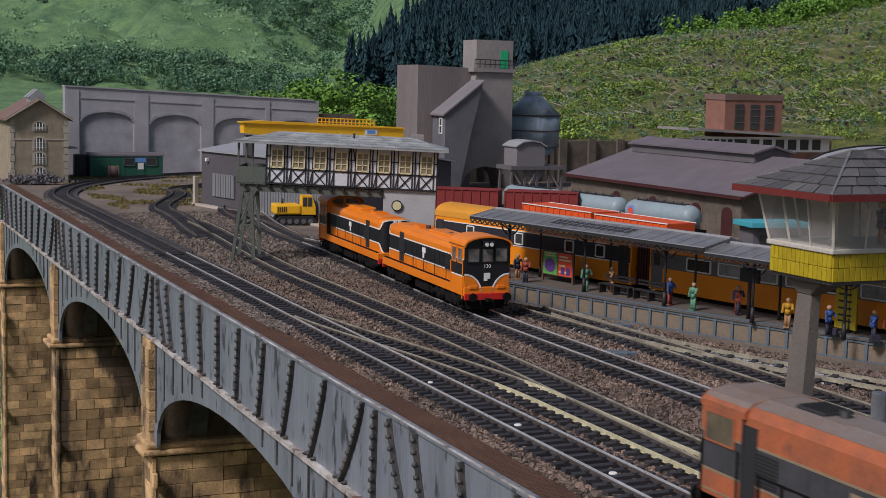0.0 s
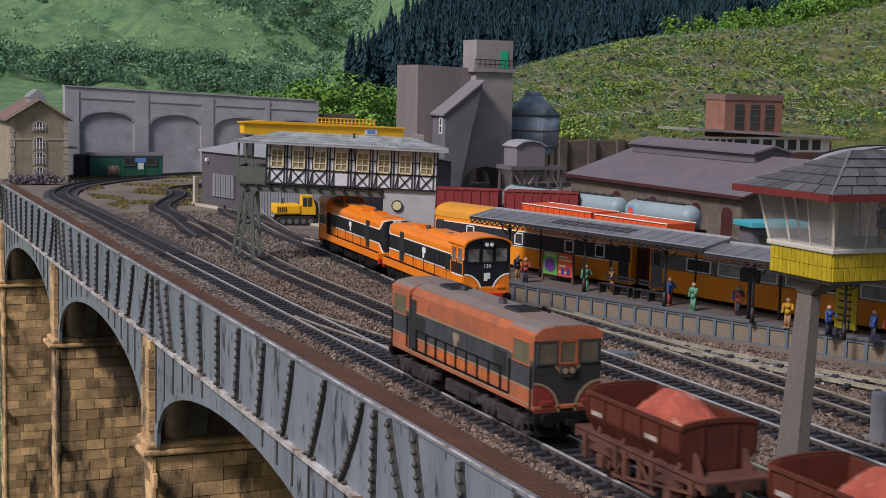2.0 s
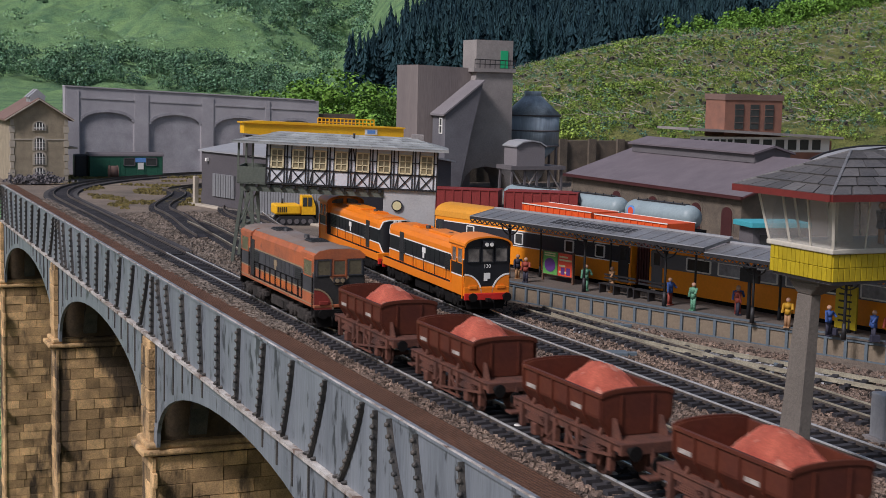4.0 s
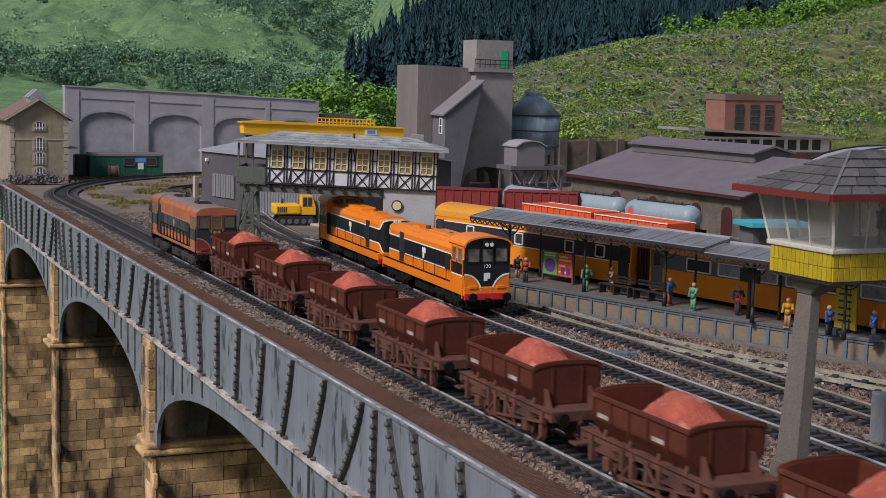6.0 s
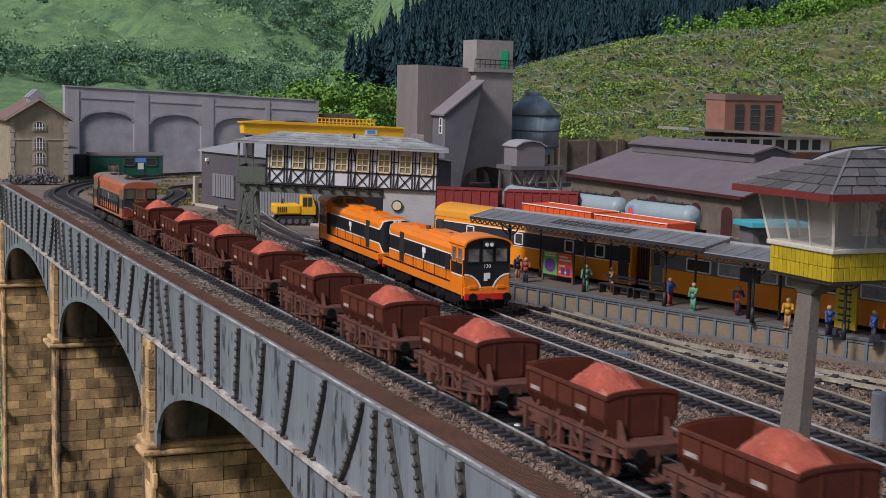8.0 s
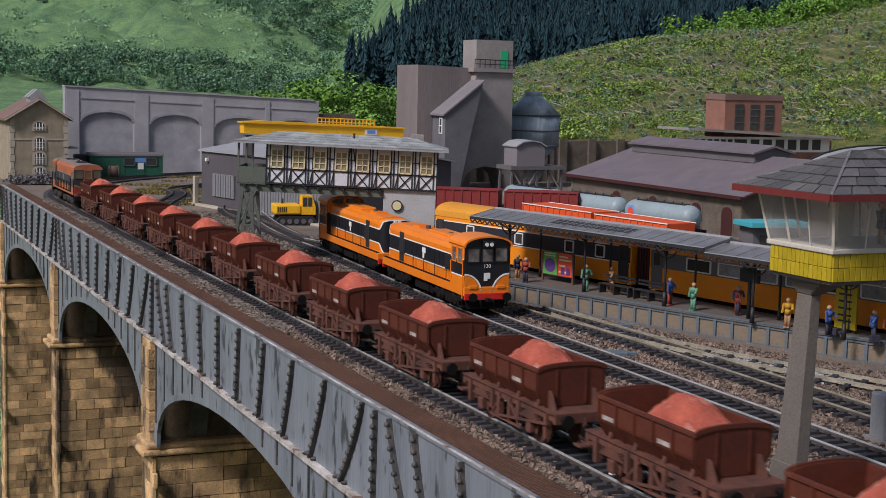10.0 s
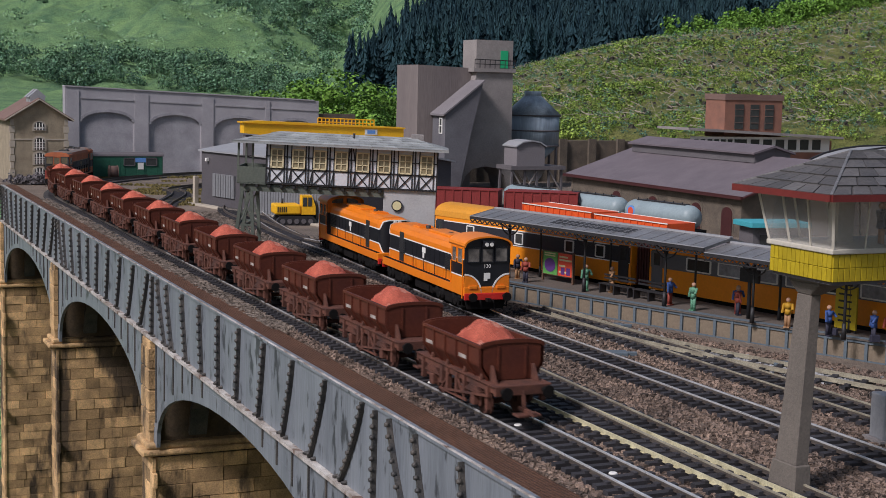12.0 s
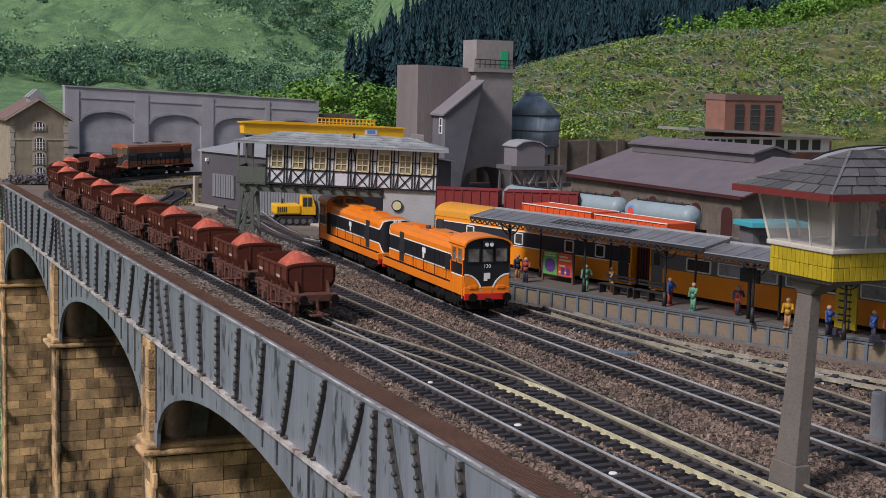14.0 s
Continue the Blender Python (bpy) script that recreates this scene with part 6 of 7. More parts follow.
def brick_depot():
    t = thing("brick_depot", 0, 140, -0.36, 0, "brick tower and flat-roofed depot with white window band", "building")
    bm = mesh()
    box(bm, 72.0, 93, 0.5, 5, 0, 5.6)
    part("lower_block", bm, "brick", t)
    bm = mesh()
    prism(bm, [(71.2, 6.75), (93.4, 5.85), (93.4, 6.15), (71.2, 7.05)], -1.2, 5.5)
    part("flat_roof", bm, "concrete", t)
    bm = mesh()
    box(bm, 77.6, 85.8, 1.0, 5, 5.9, 10.9)
    tower = part("tower_block", bm, "brick", t)
    bm = mesh()
    box(bm, 77.5, 85.9, 0.9, 5.1, 10.3, 11.0)
    part("cornice", bm, "brown_roof", tower)
    for x in (79.6, 81.8, 83.9):
        bm = mesh()
        box(bm, x - 0.6, x + 0.6, 0.9, 1.1, 6.9, 9.8)
        w = part("window", bm, "window", tower)
        for z in (7.6, 8.4, 9.2):
            bm = mesh()
            box(bm, x - 0.6, x + 0.6, 0.85, 0.95, z, z + 0.07)
            part("glazing_bar", bm, "brown_roof", w)
    bm = mesh()
    box(bm, 72.6, 92.6, 0.38, 0.5, 4.2, 6.0)
    part("window_band", bm, "white", t)
    for k in range(14):
        x = 73.3 + k * 0.95 if k < 7 else 79.8 + (k - 7) * 1.8
        bm = mesh()
        box(bm, x - 0.3 if k < 7 else x - 0.6, x + 0.3 if k < 7 else x + 0.6, 0.3, 0.4, 4.5, 5.7)
        part("window", bm, "window", t)


brick_depot()


def train_shed_roof():
    t = thing("train_shed", 62, 84, -0.36, 0, "grey curved-roof train shed with dark ribs", "train shed")
    n = 12
    arc = [(9 - 9 * math.cos(math.pi * i / n), 3.9 + 2.55 * math.sin(math.pi * i / n)) for i in range(n + 1)]
    bm = mesh()
    prism(bm, arc + [(18, 0), (0, 0)], 0, 22.8)
    part("vault", bm, "zinc", t)
    for k in range(8):
        bm = mesh()
        for (xa, za), (xb, zb) in zip(arc, arc[1:]):
            bar(bm, (xa, k * 3.2, za), (xb, k * 3.2, zb), 0.3, 0.2, (0, 1, 0))
        part("roof_rib", bm, "iron", t)


train_shed_roof()


def kiosk():
    t = thing("kiosk", 34.2, 75.5, -0.36, -10, "dark kiosk with a flat turquoise roof", "kiosk")
    bm = mesh()
    box(bm, 0.4, 3.8, 0.2, 2.2, 0, 2.5)
    part("body", bm, "dark_shed", t)
    bm = mesh()
    box(bm, 0.0, 4.2, -0.4, 2.4, 2.5, 2.85, 0.04)
    part("roof", bm, "turquoise", t)
    bm = mesh()
    box(bm, 0.9, 3.8, 0.14, 0.22, 0.9, 2.0)
    part("window", bm, "window", t)


kiosk()


def yard_wall():
    t = thing("yard_wall", 0, 0, 0, 0, "low dark stone boundary wall behind the yard", "wall", "", "structure")
    bm = mesh()
    box(bm, 36, 76, 152, 153, -0.4, 4.6)
    part("wall_run", bm, "shed_stone", t)
    bm = mesh()
    box(bm, 34.6, 42, 170, 171, -0.4, 7.0)
    part("wall_run", bm, "shed_stone", t)
    for x in range(38, 76, 4):
        bm = mesh()
        box(bm, x - 0.5, x + 0.5, 151.6, 152, -0.4, 4.8)
        part("buttress", bm, "shed_stone", t)


yard_wall()


# ---- platform side: local x runs along the platform towards the camera, local y away from it ----
PLAT = Matrix.Translation((15.2 * K, 54.4 * K, 0)) @ Matrix.Rotation(radians(-76.5), 4, "Z")


def plat_thing(name, s, n, z, rz, label, category, group="", kind=""):
    ob = thing(name, 0, 0, 0, 0, label, category, group, kind)
    ob.matrix_basis = PLAT @ pose(s * K, n * K, z * K, 0, 0, rz)
    return ob


def platform():
    t = plat_thing("platform", 0, 0, 0, 0, "grey platform with tan panels between blue-grey posts", "platform", "", "structure")
    # the front edge bends gently away from the track
    f = lambda s: 0.15 + 0.0032 * (min(s, 11.5) + 17) ** 2
    ss = [-17 + 1.5 * k for k in range(20)] + [34]

    def strip(a, b, z0, z1, name, mat):
        bm = mesh()
        prism(bm, [(s, f(s) + a) for s in ss] + [(s, f(s) + b if b < 1 else b) for s in ss[::-1]], z0, z1, "z")
        part(name, bm, mat, t)
    strip(0.12, 4.05, -0.4, 0.52, "core", "panel_tan")
    strip(-0.1, 4.08, 0.52, 0.6, "surface", "platform_top")
    strip(-0.11, 0.28, 0.602, 0.62, "edge_strip", "panel_blue")
    bm = mesh()
    box(bm, -0.07, 0.07, -0.06, 0.14, -0.4, 0.52)
    post = data_of("panel_post", bm, M["panel_blue"])
    bm = mesh()
    box(bm, 0.07, 0.88, 0.02, 0.14, -0.35, 0.40, 0.02)
    panel = data_of("panel", bm, M["panel_tan"])
    bm = mesh()
    box(bm, 0.07, 0.88, -0.04, 0.14, 0.40, 0.52)
    box(bm, 0.07, 0.88, -0.04, 0.14, -0.4, -0.3)
    rail = data_of("panel_rail", bm, M["panel_blue"])
    for k in range(46):
        s = -16.5 + k * 0.93
        lean = math.degrees(math.atan((f(s + 0.93) - f(s)) / 0.93))
        for name, me in (("panel_post", post), ("panel", panel), ("panel_rail", rail)):
            piece(name, me, t, s, f(s), 0, lean)


platform()


def lattice(bm, s0, s1, n, z, h, step):
    k = int((s1 - s0) / step)
    for i in range(k):
        a = s0 + i * step
        bar(bm, (a, n, z), (a + step / 2, n, z - h), 0.05, 0.04, (0, 1, 0))
        bar(bm, (a + step / 2, n, z - h), (a + step, n, z), 0.05, 0.04, (0, 1, 0))


def canopy(s0, s1, z, cols, back, skylight):
    t = plat_thing("platform_canopy", 0, 0, 0, 0, "dark iron platform canopy on slim columns with lattice edge", "canopy", "platform canopies")
    bm = mesh()
    prism(bm, [(0.25, z), (2.0, z + 0.36), (3.6, z), (3.6, z + 0.1), (2.0, z + 0.48), (0.25, z + 0.12)], s0, s1, "x")
    part("roof_sheet", bm, "canopy", t)
    k = int((s1 - s0) / 0.85)
    for i in range(k + 1):
        bm = mesh()
        s = s0 + i * (s1 - s0) / k
        bar(bm, (s, 0.25, z + 0.13), (s, 2.0, z + 0.485), 0.03, 0.02)
        part("sheet_seam", bm, "canopy", t)
    bm = mesh()
    bar(bm, (s0, 2.0, z + 0.5), (s1, 2.0, z + 0.5), 0.22, 0.08)
    part("ridge_cap", bm, "zinc", t)
    bm = mesh()
    bar(bm, (s0, 0.22, z + 0.02), (s1, 0.22, z + 0.02), 0.08, 0.14)
    part("fascia", bm, "iron", t)
    bm = mesh()
    bar(bm, (s0, 0.24, z + 0.12), (s1, 0.24, z + 0.12), 0.09, 0.03)
    part("roof_edging", bm, "zinc", t, "pale metal edge of the canopy roof")
    bm = mesh()
    lattice(bm, s0, s1, 0.22, z - 0.03, 0.2, 0.42)
    bar(bm, (s0, 0.22, z - 0.23), (s1, 0.22, z - 0.23), 0.03, 0.04)
    part("lattice_valance", bm, "iron", t)
    if skylight:
        for i in range(14):
            for r in range(2):
                bm = mesh()
                s = -9.9 + i * 0.41
                a, b = (0.8, 1.1) if r == 0 else (1.2, 1.5)
                q = lambda y: z + 0.12 + 0.36 * (y - 0.25) / 1.75
                bar(bm, (s + 0.18, a, q(a)), (s + 0.18, b, q(b)), 0.28, 0.03)
                part("skylight", bm, "grille", t)
    for s in back:
        bm = mesh()
        rod(bm, (s, 2.9, 0.6), (s, 2.9, z + 0.2), 0.055, 10)
        rod(bm, (s, 2.9, 0.6), (s, 2.9, 1.2), 0.085, 10, 0.065)
        rod(bm, (s, 2.9, z - 0.5), (s, 2.9, z - 0.4), 0.085, 10)
        part("back_column", bm, "iron", t)
    for s in cols:
        bm = mesh()
        rod(bm, (s, 1.2, 0.6), (s, 1.2, z + 0.2), 0.062, 10)
        rod(bm, (s, 1.2, 0.6), (s, 1.2, 1.3), 0.11, 10, 0.08)
        rod(bm, (s, 1.2, z - 0.55), (s, 1.2, z - 0.4), 0.1, 10)
        for q in (-1, 1):
            n = 6
            arc = [(s + q * 0.75 * math.sin(math.pi / 2 * i / n), z - 0.75 + 0.7 * (1 - math.cos(math.pi / 2 * i / n))) for i in range(n + 1)]
            for (xa, za), (xb, zb) in zip(arc, arc[1:]):
                bar(bm, (xa, 1.2, za), (xb, 1.2, zb), 0.05, 0.05, (0, 1, 0))
            bar(bm, (s, 1.2, z - 0.5), (s, 1.2 + q * 0.85, z + 0.0), 0.06)
        part("column", bm, "iron", t)
    return t


canopy(-15.7, 1.2, 3.66, (-13.5, -7.6, -2.05), (-12.9, -7.5, -1.7), True)
canopy(1.22, 17.0, 3.46, (3.3, 8.2, 13.4), (3.4, 7.2, 12.2), False)


def coach(s0, s1, band, roof, label, windows, hw, gangway=False):
    t = plat_thing("railway_coach", s0, 4.25, 0, 0, label, "coach", "coaches at the platform")
    L = s1 - s0
    bm = mesh()
    prism(bm, [(0.03, 0.75), (2.3, 0.75), (2.3, 2.95), (0.03, 2.95)], 0, L, "x")
    body = part("body", bm, "coach_orange", t)
    bm = mesh()
    box(bm, 0.1, L - 0.1, 0.0, 0.05, 1.86, 2.70)
    part("window_band", bm, band, body)
    for z in (1.86, 2.70):
        bm = mesh()
        box(bm, 0.1, L - 0.1, -0.01, 0.04, z - 0.025, z + 0.025)
        part("lining", bm, "white" if band == "coach_black" else "coach_orange", body)
    bm = mesh()
    n = 10
    arc = [(1.165 - 1.17 * math.cos(math.pi * i / n), 2.95 + (0.78 if band == "coach_black" else 0.55) * math.sin(math.pi * i / n) ** 0.75) for i in range(n + 1)]
    prism(bm, arc, -0.05, L + 0.05, "x")
    part("roof", bm, roof, t)
    for i, x in enumerate(windows):
        bm = mesh()
        box(bm, x - hw, x + hw, -0.03, 0.05, 2.0, 2.56, 0.02)
        w = part("window", bm, "pale_glass" if hw > 0.5 and i % 4 else "window", body)
        bm = mesh()
        e = 0.07
        for a, b, c, d in ((-hw - e, -hw + 0.02, 1.97, 2.59), (hw - 0.02, hw + e, 1.97, 2.59),
                           (-hw, hw, 1.94, 2.01), (-hw, hw, 2.55, 2.62)):
            box(bm, x + a, x + b, -0.045, 0.05, c, d, 0.01)
        part("window_frame", bm, "white", w)
    for a in (0.55, L - 0.55):
        bm = mesh()
        box(bm, a - 0.36, a + 0.36, -0.02, 0.05, 0.85, 2.75)
        d = part("door", bm, band, body)
        bm = mesh()
        box(bm, a - 0.2, a + 0.2, -0.04, 0.02, 2.0, 2.6)
        part("door_window", bm, "window", d)
    if gangway:
        bm = mesh()
        box(bm, -1.2, 0.02, 0.35, 1.95, 0.9, 3.0, 0.04)
        for k in range(6):
            box(bm, -1.15 + 0.19 * k, -1.07 + 0.19 * k, 0.28, 2.02, 0.85, 3.05)
        part("gangway", bm, "maroon", t, "maroon folding gangway between coaches")
    bm = mesh()
    box(bm, 0.2, L - 0.2, 0.3, 2.0, 0.45, 0.76)
    for k in range(8):
        box(bm, L * (k + 0.5) / 8 - 0.5, L * (k + 0.5) / 8 + 0.5, 0.15, 2.1, 0.3, 0.7)
    part("underframe", bm, "under", t)
    for a in (2.6, L - 2.6):
        bm = mesh()
        box(bm, a - 1.5, a + 1.5, 0.25, 2.05, 0.4, 0.62, 0.03)
        for d in (-0.95, 0.95):
            wheel_of(bm, (a + d, 0.5, 0.45), 0.45, 0.15, 18, (0, 1, 0))
            wheel_of(bm, (a + d, 1.8, 0.45), 0.45, 0.15, 18, (0, 1, 0))
        part("bogie", bm, "under", t)
    return t


coach(-24.2, -7.4, "coach_black", "coach_roof", "orange and black coach standing at the platform", (3.5, 7.9, 12.1, 14.5), 0.3)
coach(-6.1, 12.7, "coach_grey", "dark_shed", "orange coach with dark grey window band", [3.35 + 2.05 * k for k in range(7)], 0.74, True)


def plat_path(n):
    o = PLAT.translation / K
    d = PLAT.to_3x3() @ Vector((1, 0, 0))
    w = PLAT.to_3x3() @ Vector((0, 1, 0))
    h = math.degrees(math.atan2(d.x, d.y))
    return lambda s: (Vector((o.x, o.y, 0)) + d * s + w * n, h)


track(plat_path(5.4), -40, 34, 90, 90, "track behind the platform under the coaches")


# ---- platform furniture ----
def poster_stand():
    t = plat_thing("poster_stand", -10.9, 2.4, 0.6, 0, "free-standing board with a green and a red poster", "poster stand")
    t.matrix_basis = t.matrix_basis @ Matrix.Diagonal((0.94, 1, 0.82, 1))
    bm = mesh()
    for x in (-1.25, 1.25):
        box(bm, x - 0.05, x + 0.05, -0.06, 0.06, 0, 1.95)
    part("post", bm, "poster_frame", t)
    bm = mesh()
    box(bm, -1.3, 1.3, -0.03, 0.03, 0.4, 1.95)
    part("board", bm, "poster_frame", t)
    bm = mesh()
    box(bm, -1.22, -0.04, -0.05, -0.03, 0.45, 1.9)
    g = part("green_poster", bm, "poster_green", t, "green poster with round purple print")
    bm = mesh()
    rod(bm, (-0.63, -0.065, 1.05), (-0.63, -0.05, 1.05), 0.45, 20)
    part("round_print", bm, "poster_purple", g)
    for z in (1.62, 1.76):
        bm = mesh()
        box(bm, -1.1, -0.2, -0.06, -0.05, z, z + 0.08)
        part("text_bar", bm, "dial", g)
    bm = mesh()
    box(bm, 0.04, 1.22, -0.05, -0.03, 0.45, 1.9)
    r = part("red_poster", bm, "poster_red", t, "red poster with pale bars of text")
    for z, w in ((1.62, 0.7), (1.42, 1.0), (1.05, 0.5), (0.65, 0.8)):
        bm = mesh()
        box(bm, 0.14, 0.14 + w, -0.06, -0.05, z, z + 0.11)
        part("text_bar", bm, "dial", r)
    for x in (0.3, 0.75):
        bm = mesh()
        box(bm, x, x + 0.3, -0.065, -0.05, 0.55, 1.0)
        part("print_figure", bm, "poster_purple", r)


poster_stand()


def bench(s, n):
    t = plat_thing("platform_bench", s, n, 0.6, 0, "black iron bench on the platform", "bench")
    for x in (-1.0, 0.0, 1.0):
        bm = mesh()
        box(bm, x - 0.04, x + 0.04, -0.2, 0.22, 0, 0.45)
        part("leg", bm, "iron", t)
    for y in (-0.15, 0.0, 0.15):
        bm = mesh()
        box(bm, -1.1, 1.1, y - 0.05, y + 0.05, 0.45, 0.5)
        part("seat_slat", bm, "iron", t)
    for z in (0.68, 0.85):
        bm = mesh()
        box(bm, -1.1, 1.1, 0.2, 0.25, z, z + 0.09)
        part("back_slat", bm, "iron", t)


bench(-3.6, 1.9)
bench(-6.0, 1.9)


def lamp_and_sign():
    t = plat_thing("platform_sign", 2.4, 2.0, 0.6, 0, "dark hanging platform sign on a post", "sign")
    bm = mesh()
    rod(bm, (0, 0, 0), (0, 0, 2.3), 0.09, 8)
    part("post", bm, "iron", t)
    bm = mesh()
    box(bm, -0.55, 0.55, -0.08, 0.08, 1.65, 2.25, 0.03)
    part("board", bm, "iron", t)
    t = plat_thing("poster_board", 7.0, 2.9, 0.6, 0, "yellow poster board on the platform", "poster board")
    bm = mesh()
    box(bm, -0.55, 0.55, -0.05, 0.05, 0.15, 2.0)
    part("board", bm, "tower_yellow", t)
    for z in (1.6, 1.3, 1.0, 0.7, 0.45):
        bm = mesh()
        box(bm, -0.38, 0.3, -0.06, -0.05, z, z + 0.08)
        part("text_bar", bm, "timber", t)
    bm = mesh()
    box(bm, -0.55, -0.47, -0.04, 0.04, 0.0, 0.15)
    box(bm, 0.47, 0.55, -0.04, 0.04, 0.0, 0.15)
    part("foot", bm, "iron", t)


lamp_and_sign()


def doll(s, n, coat, turn, label, bag=False, z=0.6, where=None):
    """A tiny painted plastic passenger: one plain mesh."""
    bm = mesh()
    for x in (-0.1, 0.1):
        rod(bm, (x, 0, 0), (x * 0.9, 0, 0.85), 0.09, 8, 0.11)
        box(bm, x - 0.08, x + 0.08, -0.2, 0.08, 0.0, 0.08)
    rod(bm, (0, 0, 0.8), (0, 0, 1.15), 0.2, 10, 0.17)
    rod(bm, (0, 0, 1.1), (0, 0, 1.45), 0.18, 10, 0.24)
    rod(bm, (-0.26, 0.0, 1.42), (-0.32, -0.08, 0.85), 0.075, 6)
    rod(bm, (0.26, 0.0, 1.42), (0.36, -0.25, 1.1), 0.075, 6)
    rod(bm, (0, 0, 1.42), (0, 0, 1.54), 0.08, 6)
    bmesh.ops.create_icosphere(bm, subdivisions=2, radius=0.145, matrix=Matrix.Translation((0, 0, 1.64)))
    if bag:
        box(bm, 0.25, 0.5, -0.35, 0.2, 0.05, 0.45, 0.03)
    me = data_of("passenger_figure", bm, M[coat])
    me.materials.append(M["skin"])
    me.materials.append(M["doll_dark" if coat.endswith("red") or coat.endswith("blue") and bag else "doll_red" if coat.endswith("blue") else "doll_tan"])
    for p in me.polygons:
        if p.center.z > 1.5 * K:
            p.material_index = 1
        elif p.center.z < 0.84 * K and not coat.endswith("green"):
            p.material_index = 2
    ob = new("passenger_figure", me)
    ob.matrix_basis = where or PLAT @ pose(s * K, n * K, z * K, 0, 0, turn) @ Matrix.Scale(0.74, 4)
    return tagged(ob, label, "figurine", "figurines on the platform")


for row in ((-11.65, 0.81, "doll_red", 30, "small painted figurine in red clothes"), (-12.9, 1.3, "doll_dark", 80, "small painted figurine in dark coat"),
            (-7.9, 1.6, "doll_green", 60, "small painted figurine in green and red"), (-6.7, 2.26, "doll_tan", -20, "small painted figurine with tan shirt"),
            (-2.29, 1.83, "doll_blue", 100, "small painted figurine in blue trousers"), (-0.51, 1.52, "doll_green", 0, "small painted figurine in a green dress"),
            (1.11, 2.75, "doll_blue", 40, "small painted figurine in a blue top"), (1.5, 2.3, "doll_red", 150, "small painted figurine in orange-red trousers"),
            (4.91, 1.63, "doll_yellow", 20, "small painted figurine in a yellow coat"), (7.23, 1.44, "doll_blue", 90, "small painted figurine in blue with a case", True),
            (9.09, 1.99, "doll_blue", -30, "small painted figurine in dark blue coat", True), (9.7, 2.2, "doll_red", 10, "small painted figurine in a red jacket")):
    doll(*row)


# ---- wagons standing behind the platform ----
def standing_track(p0, p1, label):
    a, b = Vector((*p0, 0)), Vector((*p1, 0))
    track(skew(p0, p1), 0, (b - a).length, 1e6, 1e6, label)
    return a, (b - a).normalized()


def place_on(ob, a, d, s):
    p = a + d * s
    ob.matrix_basis = pose(p.x * K, p.y * K, 0, 0, 0, math.degrees(math.atan2(d.y, d.x)))


def tank_wagon(label):
    t = thing("tank_wagon", 0, 0, 0, 0, label, "tank wagon", "tank wagons")
    prof = [(-3.6, 0), (-3.55, 0.4), (-3.35, 0.75), (-3.0, 0.88), (3.0, 0.88), (3.35, 0.75), (3.55, 0.4), (3.6, 0)]
    bm = mesh()
    n = 24
    rings = []
    for x, r in prof:
        rings.append([bm.verts.new((x, math.cos(2 * math.pi * i / n) * max(r, 0.01), 1.85 + math.sin(2 * math.pi * i / n) * max(r, 0.01))) for i in range(n)])
    for a, b in zip(rings, rings[1:]):
        for i in range(n):
            bm.faces.new((a[i], a[(i + 1) % n], b[(i + 1) % n], b[i])).smooth = True
    part("barrel", bm, "tank", t)
    bm = mesh()
    box(bm, -2.6, 2.6, -0.25, 0.25, 2.70, 2.78)
    for k in range(6):
        rod(bm, (-2.4 + k * 0.95, -0.25, 2.72), (-2.4 + k * 0.95, -0.25, 2.92), 0.04, 6)
    part("catwalk", bm, "iron", t)
    bm = mesh()
    rod(bm, (-2.5, -0.9, 1.9), (-2.5, -0.8, 1.9), 0.42, 20)
    e = part("roundel", bm, "blue_paper", t, "plain round emblem")
    bm = mesh()
    rod(bm, (-2.5, -0.92, 1.9), (-2.5, -0.88, 1.9), 0.3, 20)
    part("roundel_bar", bm, "poster_red", e)
    bm = mesh()
    box(bm, -3.7, 3.7, -0.9, 0.9, 0.75, 1.02)
    for x in (-2.5, 2.5):
        for y in (-0.62, 0.62):
            wheel_of(bm, (x, y, 0.45), 0.45, 0.15, 18, (0, 1, 0))
            box(bm, x - 0.3, x + 0.3, y * 1.4 - 0.08, y * 1.4 + 0.08, 0.3, 0.8)
    part("chassis", bm, "under", t)
    return t


a, d = standing_track((31.8, 112), (38.2, 72), "siding track under the tank wagons")
tk = tank_wagon("pale blue-grey tank wagon with a round emblem")
place_on(tk, a, d, 8.6)
for s in (16.4, 24.3):
    c = copy_thing(tk, pose(0, 0, 0))
    place_on(c, a, d, s)


def box_wagon(name, L, mat, z1, label, group):
    t = thing(name, 0, 0, 0, 0, label, "wagon", group)
    bm = mesh()
    box(bm, 0.1, L - 0.1, -1.15, 1.15, 1.0, z1)
    body = part("body", bm, mat, t)
    k = int(L / 0.7)
    for i in range(k + 1):
        bm = mesh()
        x = 0.15 + i * (L - 0.3) / k
        box(bm, x - 0.06, x + 0.06, -1.21, -1.14, 1.02, z1 - 0.05)
        part("side_rib", bm, mat, body)
    bm = mesh()
    for y in (-1.2, 1.2):
        box(bm, 0.05, L - 0.05, y - 0.03, y + 0.03, z1 - 0.03, z1 + 0.03)
    part("top_rim", bm, "white" if mat == "container" else mat, t)
    bm = mesh()
    box(bm, 0, L, -1.0, 1.0, 0.72, 1.0)
    for x in (1.6, L - 1.6):
        for y in (-0.62, 0.62):
            wheel_of(bm, (x, y, 0.45), 0.45, 0.15, 16, (0, 1, 0))
    part("chassis", bm, "under", t)
    return t


